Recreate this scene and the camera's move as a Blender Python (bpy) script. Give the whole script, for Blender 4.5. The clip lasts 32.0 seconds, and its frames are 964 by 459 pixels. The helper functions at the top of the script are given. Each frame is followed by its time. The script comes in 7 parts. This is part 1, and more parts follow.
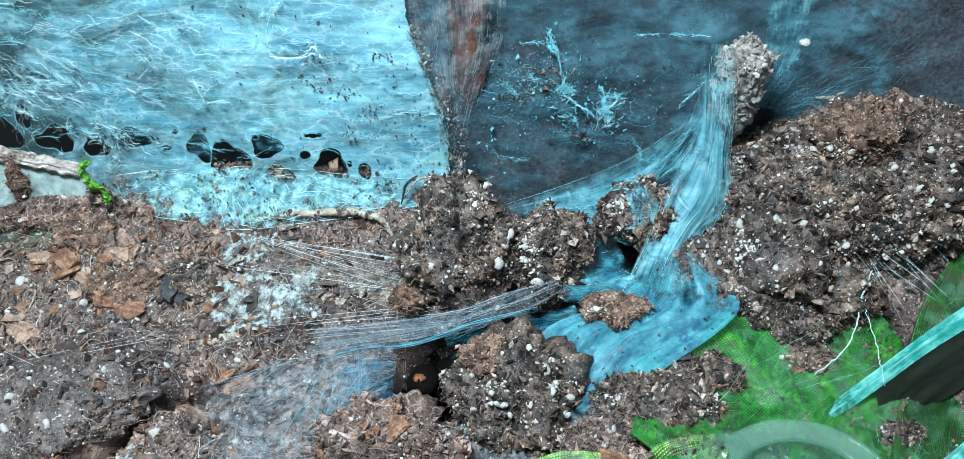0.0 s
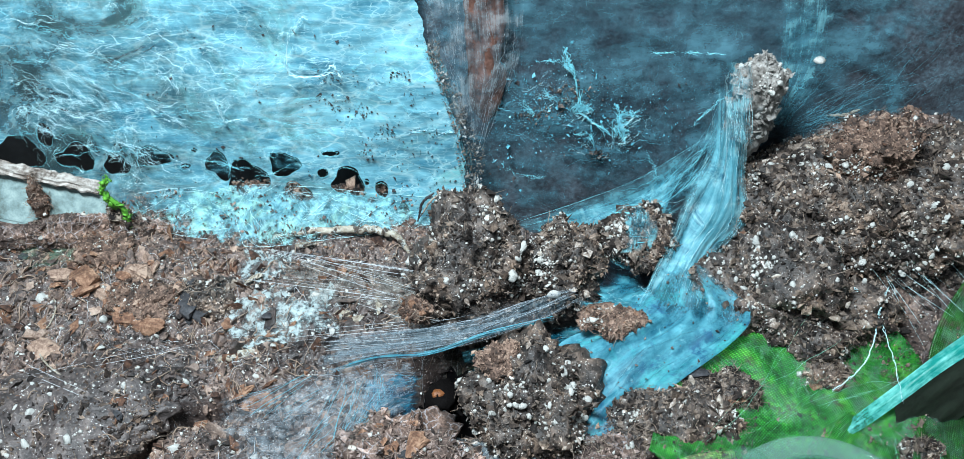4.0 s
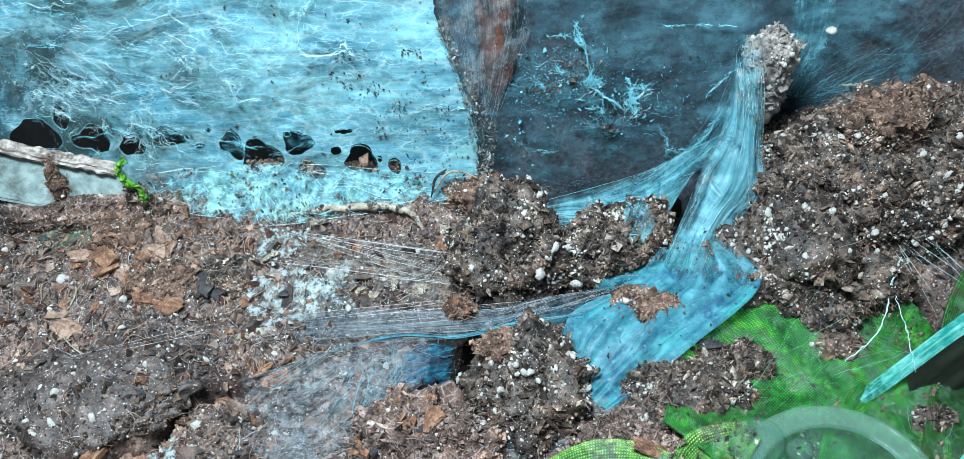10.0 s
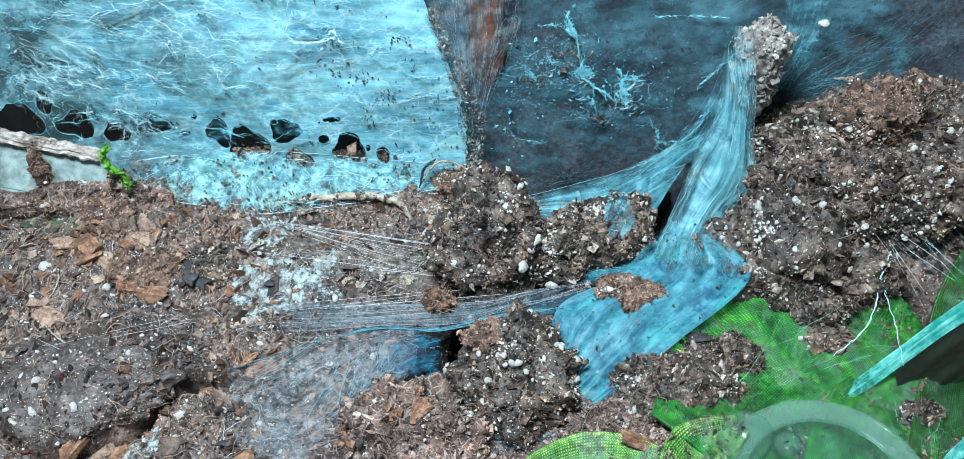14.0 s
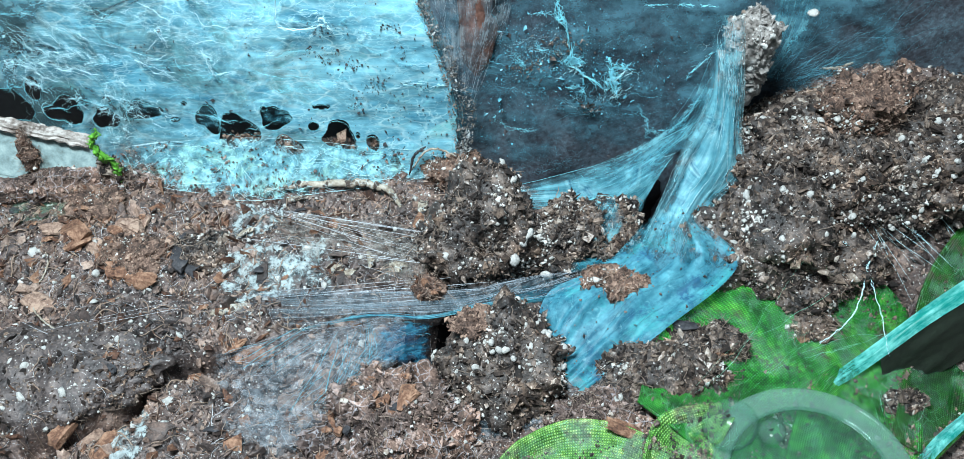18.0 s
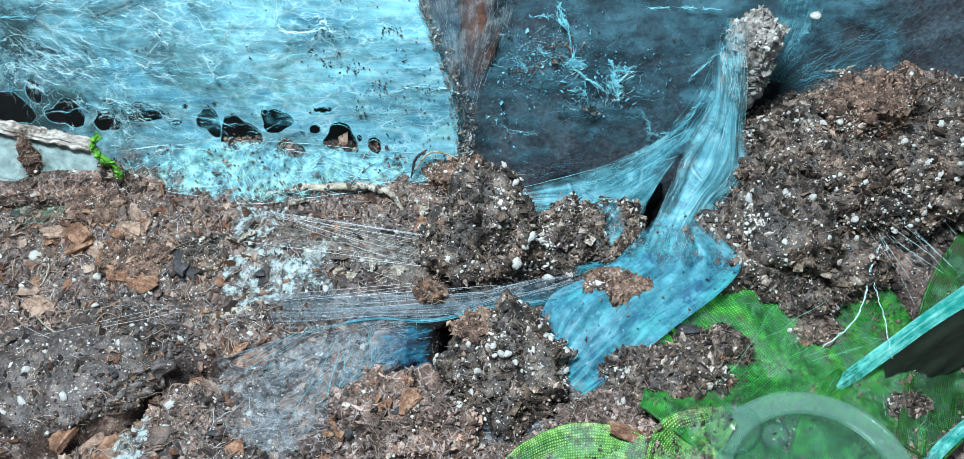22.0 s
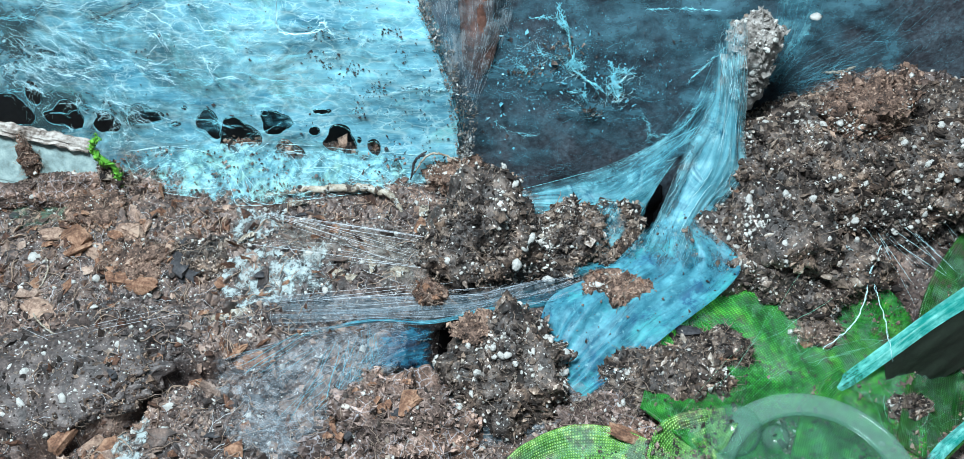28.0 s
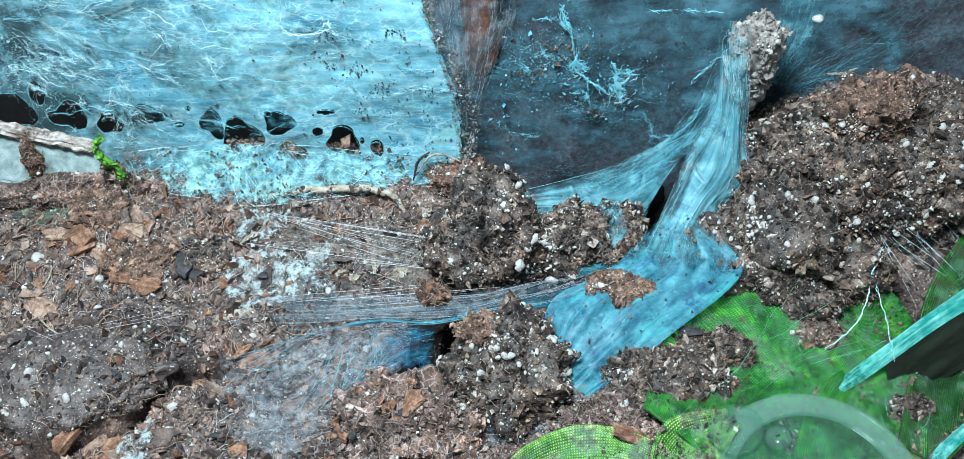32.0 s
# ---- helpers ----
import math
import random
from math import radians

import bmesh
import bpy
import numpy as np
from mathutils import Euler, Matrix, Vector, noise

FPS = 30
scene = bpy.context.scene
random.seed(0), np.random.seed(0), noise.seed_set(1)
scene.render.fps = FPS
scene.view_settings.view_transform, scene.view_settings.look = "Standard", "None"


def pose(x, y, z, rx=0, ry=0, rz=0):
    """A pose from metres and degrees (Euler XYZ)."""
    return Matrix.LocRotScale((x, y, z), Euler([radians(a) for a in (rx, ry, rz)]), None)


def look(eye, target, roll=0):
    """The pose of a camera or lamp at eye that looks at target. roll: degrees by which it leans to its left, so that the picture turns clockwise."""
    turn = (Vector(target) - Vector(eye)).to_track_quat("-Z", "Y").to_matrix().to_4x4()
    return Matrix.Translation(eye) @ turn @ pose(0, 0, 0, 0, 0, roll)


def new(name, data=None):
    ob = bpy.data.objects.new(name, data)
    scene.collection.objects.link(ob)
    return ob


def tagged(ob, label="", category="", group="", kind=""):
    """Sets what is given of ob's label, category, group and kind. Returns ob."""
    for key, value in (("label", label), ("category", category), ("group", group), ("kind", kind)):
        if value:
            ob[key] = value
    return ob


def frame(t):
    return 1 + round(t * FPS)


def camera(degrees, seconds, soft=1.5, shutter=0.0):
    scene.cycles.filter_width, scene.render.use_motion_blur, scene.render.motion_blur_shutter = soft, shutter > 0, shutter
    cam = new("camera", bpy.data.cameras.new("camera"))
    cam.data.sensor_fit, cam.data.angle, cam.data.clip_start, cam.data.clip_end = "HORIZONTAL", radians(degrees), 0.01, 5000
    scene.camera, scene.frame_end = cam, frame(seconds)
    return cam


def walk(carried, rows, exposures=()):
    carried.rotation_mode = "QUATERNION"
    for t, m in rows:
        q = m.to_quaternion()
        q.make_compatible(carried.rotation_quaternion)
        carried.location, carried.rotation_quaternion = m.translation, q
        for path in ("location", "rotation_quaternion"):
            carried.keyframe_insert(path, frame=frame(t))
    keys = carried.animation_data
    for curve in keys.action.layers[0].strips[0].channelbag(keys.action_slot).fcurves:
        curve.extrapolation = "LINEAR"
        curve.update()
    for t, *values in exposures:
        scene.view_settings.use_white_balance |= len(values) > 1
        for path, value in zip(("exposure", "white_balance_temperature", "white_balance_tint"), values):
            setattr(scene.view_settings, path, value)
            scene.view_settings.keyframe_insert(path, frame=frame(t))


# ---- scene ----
# A planted spider tank seen close up: peat soil, silk sheets, cloth leaves.
PATH = [  # seconds, place in metres, turn in degrees
    (0, 0.00092, -0.11022, 0.12227, 43.530, -0.253, -0.130),
    (0.5, 0.00030, -0.11023, 0.12198, 43.817, -0.375, -0.142),
    (1, 0.00014, -0.11038, 0.12191, 44.060, -0.419, -0.114),
    (1.5, 0.00009, -0.11053, 0.12189, 44.265, -0.417, -0.017),
    (2, -0.00013, -0.11081, 0.12206, 44.492, -0.317, 0.010),
    (2.5, -0.00022, -0.11119, 0.12228, 44.738, -0.197, 0.082),
    (3, -0.00011, -0.11126, 0.12242, 44.769, -0.066, 0.105),
    (3.5, -0.00051, -0.11117, 0.12219, 44.858, -0.026, 0.197),
    (5.5, -0.00065, -0.11185, 0.12384, 44.082, 0.703, -0.315),
    (6, -0.00003, -0.11163, 0.12378, 43.653, 0.722, -0.550),
    (6.5, -0.00026, -0.11128, 0.12394, 43.392, 0.836, -0.603),
    (7, -0.00073, -0.11088, 0.12359, 43.411, 1.006, -0.450),
    (7.5, -0.00077, -0.11069, 0.12363, 43.235, 1.106, -0.381),
    (8, -0.00090, -0.11044, 0.12357, 43.056, 1.179, -0.281),
    (8.5, -0.00090, -0.11039, 0.12339, 43.003, 1.278, -0.111),
    (9, -0.00084, -0.11060, 0.12348, 42.974, 1.314, -0.007),
    (9.5, -0.00088, -0.11095, 0.12386, 42.912, 1.265, 0.038),
    (10, -0.00080, -0.11119, 0.12405, 42.880, 1.224, 0.094),
    (10.5, -0.00061, -0.11105, 0.12369, 42.879, 1.160, 0.133),
    (11, -0.00086, -0.11060, 0.12341, 42.796, 1.044, 0.165),
    (11.5, -0.00111, -0.11036, 0.12315, 42.770, 0.953, 0.206),
    (12, -0.00114, -0.11026, 0.12314, 42.626, 0.850, 0.180),
    (12.5, -0.00097, -0.11034, 0.12300, 42.568, 0.800, 0.200),
    (13, -0.00082, -0.11057, 0.12297, 42.559, 0.727, 0.202),
    (13.5, -0.00094, -0.11069, 0.12307, 42.477, 0.494, 0.052),
    (14, -0.00100, -0.11056, 0.12287, 42.425, 0.305, -0.039),
    (14.5, -0.00110, -0.11046, 0.12240, 42.500, 0.239, -0.042),
    (16.5, 0.00043, -0.11114, 0.12340, 41.533, -0.074, -0.142),
    (17, 0.00033, -0.11094, 0.12298, 41.677, -0.032, -0.049),
    (17.5, 0.00027, -0.11069, 0.12291, 41.681, -0.036, -0.022),
    (18, 0.00020, -0.11078, 0.12315, 41.664, -0.056, -0.008),
    (18.5, 0.00021, -0.11103, 0.12316, 41.713, -0.075, 0.073),
    (19, 0.00035, -0.11099, 0.12301, 41.711, -0.017, 0.179),
    (19.5, 0.00042, -0.11082, 0.12275, 41.728, 0.020, 0.214),
    (20, 0.00051, -0.11059, 0.12277, 41.720, 0.048, 0.190),
    (20.5, 0.00043, -0.11073, 0.12288, 41.778, 0.043, 0.151),
    (21, 0.00005, -0.11075, 0.12321, 41.737, -0.019, 0.011),
    (21.5, -0.00002, -0.11055, 0.12315, 41.729, -0.022, -0.025),
    (22, -0.00006, -0.11034, 0.12311, 41.751, -0.019, -0.016),
    (22.5, -0.00010, -0.11044, 0.12322, 41.822, -0.048, -0.064),
    (23, -0.00008, -0.11061, 0.12326, 41.879, -0.057, -0.129),
    (23.5, -0.00005, -0.11064, 0.12321, 41.934, -0.058, -0.156),
    (24, 0.00000, -0.11072, 0.12313, 41.986, -0.030, -0.136),
    (24.5, -0.00009, -0.11070, 0.12302, 41.974, -0.013, -0.149),
    (25, -0.00009, -0.11073, 0.12298, 41.951, -0.007, -0.133),
    (25.5, -0.00021, -0.11039, 0.12346, 41.756, -0.003, -0.109),
    (27.5, -0.00004, -0.11047, 0.12298, 41.859, -0.030, -0.055),
    (28, -0.00002, -0.11037, 0.12279, 41.932, -0.012, -0.027),
    (28.5, -0.00010, -0.11035, 0.12294, 41.904, -0.035, -0.065),
    (29, -0.00025, -0.11066, 0.12275, 42.054, -0.070, -0.075),
    (29.5, -0.00030, -0.11072, 0.12264, 42.104, -0.063, -0.043),
    (30, -0.00056, -0.11064, 0.12276, 42.044, -0.119, -0.077),
    (30.5, -0.00099, -0.11059, 0.12262, 42.071, -0.194, -0.121),
    (31, -0.00106, -0.11070, 0.12245, 42.157, -0.186, -0.094),
    (31.5, -0.00101, -0.11075, 0.12261, 42.136, -0.187, -0.080),
    (32, -0.00093, -0.11065, 0.12307, 41.983, -0.165, -0.077),
]
cam = camera(55, 32.0, soft=0.75)
walk(cam, [(t, pose(x, y, z, a, b, c)) for t, x, y, z, a, b, c in PATH])

# ---- world, lamp, exposure ----
sky = bpy.data.worlds.new("room")
sky.use_nodes = True
sky.node_tree.nodes["Background"].inputs[0].default_value = (0.70, 0.90, 1.0, 1)
sky.node_tree.nodes["Background"].inputs[1].default_value = 0.36
scene.world = sky
lamp_data = bpy.data.lights.new("tank_lamp", "AREA")
lamp_data.shape, lamp_data.size, lamp_data.size_y = "RECTANGLE", 0.07, 0.035
lamp_data.energy, lamp_data.color = 1.45, (0.81, 0.95, 1.03)
lamp = new("tank_lamp", lamp_data)
lamp.matrix_world = look((-0.042, -0.074, 0.232), (0.01, 0.0, 0.0))
scene.view_settings.exposure = 0.0


# ---- value noise ----
def lattice(ix, iy, iz, seed):
    h = (ix * 374761393 + iy * 668265263 + iz * 1274126177 + seed * 974634777) & 0xFFFFFFFF
    h = ((h ^ (h >> 13)) * 1274126177) & 0xFFFFFFFF
    return ((h ^ (h >> 16)) & 0xFFFF) / 65535.0


def vnoise(x, y, z, seed=0):
    """Smooth noise from -1 to 1, for arrays."""
    x, y, z = (np.asarray(a, float) for a in np.broadcast_arrays(x, y, z))
    ix, iy, iz = (np.floor(a).astype(np.int64) for a in (x, y, z))
    fx, fy, fz = x - ix, y - iy, z - iz
    fx, fy, fz = (a * a * (3 - 2 * a) for a in (fx, fy, fz))
    total = 0
    for a in (0, 1):
        for b in (0, 1):
            for c in (0, 1):
                wgt = (fx if a else 1 - fx) * (fy if b else 1 - fy) * (fz if c else 1 - fz)
                total = total + wgt * lattice(ix + a, iy + b, iz + c, seed)
    return total * 2 - 1


def fbm(x, y, z, octaves=3, seed=0):
    total, amp, k = 0, 1.0, 1.0
    for n in range(octaves):
        total = total + amp * vnoise(x * k, y * k, z * k, seed + n)
        amp, k = amp * 0.5, k * 2.03
    return total


# -- relief --
MOUNDS = [  # centre, height, reach in x and y
    ((0.071, 0.018, 0), 0.0225, 0.029, 0.016),
    ((0.112, 0.016, 0), 0.006, 0.020, 0.014),
    ((0.0504, -0.0081, 0.0000), 0.004, 0.012, 0.009),
    ((0.022, 0.014, 0), -0.011, 0.020, 0.009),
    ((0.0636, -0.0317, 0.0000), -0.006, 0.020, 0.012),
    ((-0.0653, -0.0317, 0.0000), 0.003, 0.015, 0.008),
    ((-0.0684, -0.0039, -0.0000), 0.003, 0.016, 0.012),
    ((-0.0133, -0.0393, 0.0000), 0.004, 0.009, 0.007),
    ((0.0302, -0.0317, 0.0000), 0.004, 0.010, 0.006),
    ((-0.0249, -0.0067, 0.0000), 0.002, 0.015, 0.006),
    ((-0.0849, 0.0137, 0.0000), 0.003, 0.014, 0.004),
    ((-0.0010, -0.0074, 0.0000), 0.003, 0.010, 0.006),
    ((0.0129, -0.0050, 0.0000), 0.006, 0.011, 0.006),
    ((0.0030, -0.0128, 0.0000), 0.0050, 0.013, 0.0040),
]
PITS = [
    ((-0.0068, -0.0240, -0.0000), -0.044, 0.0070, 0.0058),
    ((-0.0034, -0.0176, 0.0000), -0.030, 0.0052, 0.0040),
    ((0.0069, -0.0112, 0.0000), -0.026, 0.0100, 0.0034),
    ((0.0298, 0.0057, 0.0000), -0.050, 0.0085, 0.0130),
    ((0.0710, -0.0164, 0.0000), -0.018, 0.0062, 0.0056),
    ((0.0720, -0.0295, -0.0000), -0.010, 0.0090, 0.0060),
]
CRACK = [(-0.0660, -0.0440, 0.0), (-0.0589, -0.0409, 0.0), (-0.0552, -0.0393, 0.0), (-0.0533, -0.0356, 0.0), (-0.0514, -0.0318, 0.0), (-0.0467, -0.0295, 0.0), (-0.0426, -0.0284, 0.0)]


def bumps(x, y, items):
    z = 0.0 * x
    for (cx, cy, _), h, sx, sy in items:
        z = z + h * np.exp(-(((x - cx) / sx) ** 2 + ((y - cy) / sy) ** 2))
    return z


def ground_base(x, y):
    """The lie of the soil without pits and crumbs."""
    return bumps(x, y, MOUNDS)


# -- relief --
def ground_z(x, y):
    x, y = np.asarray(x, float), np.asarray(y, float)
    z = ground_base(x, y) + bumps(x, y, PITS)
    near, below = np.full(x.shape, 1.0), np.zeros(x.shape)
    for (ax, ay, _), (bx, by, _) in zip(CRACK, CRACK[1:]):
        dx, dy = bx - ax, by - ay
        s = np.clip(((x - ax) * dx + (y - ay) * dy) / (dx * dx + dy * dy), 0, 1)
        d = np.hypot(x - ax - s * dx, y - ay - s * dy)
        below = np.where(d < near, (x - ax) * dy - (y - ay) * dx > 0, below)
        near = np.minimum(near, d)
    z = z + np.where(below, -0.0030, 0.0012) * np.exp(-near / 0.0075)
    wob = 0.0004 * vnoise(x * 500, y * 500, 3.0)
    z = z - 0.0075 * np.exp(-((near + 2.2 * wob) / 0.0010) ** 2)
    z = z + 0.0015 * fbm(x * 140, y * 140, 0.5, 2, 11)
    z = z + 0.0010 * np.abs(fbm(x * 420, y * 420, 1.5, 2, 21))
    z = z + 0.0005 * vnoise(x * 1300, y * 1300, 2.5, 31)
    return z


# ---- mesh helpers ----
def mesh_of(name, verts, faces, smooth=True):
    """A mesh from an array of places and an array of triangles or quads."""
    verts, faces = np.asarray(verts, np.float32), np.asarray(faces, np.int32)
    me = bpy.data.meshes.new(name)
    n, k = faces.shape
    me.vertices.add(len(verts))
    me.vertices.foreach_set("co", verts.ravel())
    me.loops.add(n * k)
    me.loops.foreach_set("vertex_index", faces.ravel())
    me.polygons.add(n)
    me.polygons.foreach_set("loop_start", np.arange(n, dtype=np.int32) * k)
    me.polygons.foreach_set("use_smooth", np.full(n, smooth))
    me.update(calc_edges=True)
    return me


def put(name, me, material, parent=None, label="", at=None):
    """One mesh object, top-level or as a part of its parent."""
    ob = new(name, me)
    if material and not me.materials:
        me.materials.append(material)
    if parent:
        ob.parent = parent
    if at is not None:
        ob.matrix_basis = at
    if label:
        tagged(ob, label)
    return ob


def holder(name, place, label, category, group="", kind=""):
    ob = new(name)
    ob.empty_display_size = 0.003
    ob.location = place
    return tagged(ob, label, category, group, kind)


def ico(level):
    bm = bmesh.new()
    bmesh.ops.create_icosphere(bm, subdivisions=level, radius=1.0)
    v = np.array([a.co[:] for a in bm.verts])
    f = np.array([[a.index for a in p.verts] for p in bm.faces])
    bm.free()
    return v, f


ICO1, ICO2, ICO3, ICO5 = ico(1), ico(2), ico(3), ico(5)
OCTA = (np.array([[1, 0, 0], [-1, 0, 0], [0, 1, 0], [0, -1, 0], [0, 0, 1], [0, 0, -1]], float),
        np.array([[0, 2, 4], [2, 1, 4], [1, 3, 4], [3, 0, 4], [2, 0, 5], [1, 2, 5], [3, 1, 5], [0, 3, 5]]))
rng = np.random.default_rng(4)


def turns(n):
    q = rng.normal(size=(n, 4))
    q /= np.linalg.norm(q, axis=1)[:, None]
    w, x, y, z = q.T
    return np.stack([np.stack([1 - 2 * (y * y + z * z), 2 * (x * y - z * w), 2 * (x * z + y * w)], -1),
                     np.stack([2 * (x * y + z * w), 1 - 2 * (x * x + z * z), 2 * (y * z - x * w)], -1),
                     np.stack([2 * (x * z - y * w), 2 * (y * z + x * w), 1 - 2 * (x * x + y * y)], -1)], -2)


def crumb_arrays(places, sizes, stretch=0.45, jag=0.3, base=OCTA, flat=1.0):
    """Many rough grains or flakes as one array of places and triangles."""
    places, sizes = np.asarray(places, float), np.asarray(sizes, float)
    bv, bf = base
    n = len(places)
    scale = (1 + stretch * rng.uniform(-1, 1, (n, 1, 3))) * np.array([1.0 / flat ** 0.4, 1.0, flat])
    shape = bv[None] * (1.18 if len(bv) == 6 else 1.0) * scale * (1 + jag * rng.uniform(-1, 1, (n, len(bv), 1)))
    v = np.einsum("nij,nkj->nki", turns(n), shape) * sizes[:, None, None] + places[:, None]
    f = bf[None] + (np.arange(n) * len(bv))[:, None, None]
    return v.reshape(-1, 3), f.reshape(-1, 3)


def sizes_of(n, middle, spread=0.55, most=0.0012):
    """Grain sizes: many small, few large."""
    return np.minimum(middle * np.exp(rng.normal(0, spread, n)), most)


def eased(paths, rounds=2):
    """Threads with their kinks rounded off."""
    p = np.array(paths, float)
    for _ in range(rounds):
        p[:, 1:-1] = (p[:, :-2] + 2 * p[:, 1:-1] + p[:, 2:]) / 4
    return p


def fibre_arrays(paths, radius, sides=3):
    """Thin threads along paths of equal length: array n x m x 3."""
    paths = np.asarray(paths, float)
    n, m, _ = paths.shape
    radius = np.broadcast_to(np.asarray(radius, float), (n,))
    along = np.gradient(paths, axis=1)
    along /= np.linalg.norm(along, axis=2)[..., None] + 1e-12
    side = np.cross(along, np.array([0.31, 0.22, 0.92]))
    side /= np.linalg.norm(side, axis=2)[..., None] + 1e-12
    other = np.cross(along, side)
    ang = np.arange(sides) * 2 * np.pi / sides
    taper = np.sin(np.linspace(0.12, np.pi - 0.12, m)) ** 0.4
    ring = (np.cos(ang)[:, None] * side[:, :, None] + np.sin(ang)[:, None] * other[:, :, None])
    v = paths[:, :, None] + ring * (radius[:, None] * taper[None])[:, :, None, None]
    i = np.arange(n)[:, None, None] * m * sides
    j = np.arange(m - 1)[None, :, None] * sides
    k = np.arange(sides)[None, None, :]
    k2 = (k + 1) % sides
    f = np.stack([i + j + k, i + j + k2, i + j + sides + k2, i + j + sides + k], -1)
    return v.reshape(-1, 3), f.reshape(-1, 4)


def spline(points, n):
    """n places along a smooth line through the given points."""
    p = np.asarray(points, float)
    p = np.vstack([2 * p[0] - p[1], p, 2 * p[-1] - p[-2]])
    s = np.linspace(0, len(p) - 3 - 1e-6, n)
    i = s.astype(int)
    u = (s - i)[:, None]
    a, b, c, d = p[i], p[i + 1], p[i + 2], p[i + 3]
    return 0.5 * (2 * b + (c - a) * u + (2 * a - 5 * b + 4 * c - d) * u ** 2 + (3 * b - a - 3 * c + d) * u ** 3)


def loft_grid(edge_a, edge_b, nu, nv, belly=0.0, wrinkle=0.0003, seed=0, across=16, along=7):
    """A sheet between two edges: nv x nu places, with a belly and long folds."""
    a, b = spline(edge_a, nu), spline(edge_b, nu)
    v = np.linspace(0, 1, nv)[:, None, None]
    g = a[None] * (1 - v) + b[None] * v
    du, dv = np.gradient(g, axis=1), np.gradient(g, axis=0)
    nrm = np.cross(du, dv)
    nrm /= np.linalg.norm(nrm, axis=2)[..., None] + 1e-12
    nrm *= np.where(nrm[..., 2:] < 0, -1, 1)
    vv, uu = np.meshgrid(np.linspace(0, 1, nv), np.linspace(0, 1, nu), indexing="ij")
    fold = fbm(uu * along * 0.25, vv * across * 0.25, seed * 1.7, 3, seed)
    return g + nrm * (belly * np.sin(np.pi * vv) + wrinkle * fold)[..., None], uu, vv


def sheet_mesh(name, g, uu, vv, keep=None):
    nv, nu = uu.shape
    idx = np.arange(nv * nu).reshape(nv, nu)
    f = np.stack([idx[:-1, :-1], idx[:-1, 1:], idx[1:, 1:], idx[1:, :-1]], -1).reshape(-1, 4)
    if keep is not None:
        f = f[keep.ravel()[f].any(1)]
    used = np.unique(f)
    remap = np.full(nv * nu, -1)
    remap[used] = np.arange(len(used))
    me = mesh_of(name, g.reshape(-1, 3)[used], remap[f])
    uv = np.stack([uu.ravel()[used], vv.ravel()[used]], -1)
    layer = me.uv_layers.new(name="UVMap")
    loops = np.empty(len(me.loops), np.int32)
    me.loops.foreach_get("vertex_index", loops)
    layer.data.foreach_set("uv", uv[loops].astype(np.float32).ravel())
    return me


def threads_on(g, count, length=0.5, lift=0.0002, drift=0.15, steps=14, seed=0):
    """Threads that run along a lofted sheet, a little above it."""
    r = np.random.default_rng(seed)
    nv, nu, _ = g.shape
    out = []
    for _ in range(count):
        u0 = r.uniform(0, 1 - length * 0.4)
        u = np.clip(np.linspace(u0, u0 + length * r.uniform(0.5, 1.1), steps), 0, 1)
        v = np.clip(r.uniform(0, 1) + np.linspace(0, 1, steps) * r.normal(0, drift) + r.normal(0, 0.012, steps).cumsum() * 0.5, 0, 1)
        p = g[(v * (nv - 1)).round().astype(int), (u * (nu - 1)).round().astype(int)]
        out.append(p + np.array([0, -0.4, 0.6]) * lift * r.uniform(0.3, 2.5))
    return np.array(out)


# ---- materials ----
def tree(name):
    m = bpy.data.materials.new(name)
    m.use_nodes = True
    return m, m.node_tree.nodes, m.node_tree.links


def noise_node(nodes, links, scale, detail=4.0, coord=None, rough=0.6):
    n = nodes.new("ShaderNodeTexNoise")
    n.inputs["Scale"].default_value, n.inputs["Detail"].default_value, n.inputs["Roughness"].default_value = scale, detail, rough
    if coord is not None:
        links.new(coord, n.inputs["Vector"])
    return n


def ramp_node(nodes, links, fac, stops):
    r = nodes.new("ShaderNodeValToRGB")
    r.color_ramp.elements.remove(r.color_ramp.elements[1])
    for n, (at, col) in enumerate(stops):
        e = r.color_ramp.elements[0] if n == 0 else r.color_ramp.elements.new(at)
        e.position, e.color = at, (*col, 1)
    links.new(fac, r.inputs[0])
    return r


def mixed(nodes, links, fac, a, b, how="MIX"):
    m = nodes.new("ShaderNodeMix")
    m.data_type, m.blend_type = "RGBA", how
    for sock, val in ((m.inputs[0], fac), (m.inputs[6], a), (m.inputs[7], b)):
        if isinstance(val, (int, float)):
            sock.default_value = val
        elif isinstance(val, tuple):
            sock.default_value = (*val, 1)
        else:
            links.new(val, sock)
    return m.outputs[2]


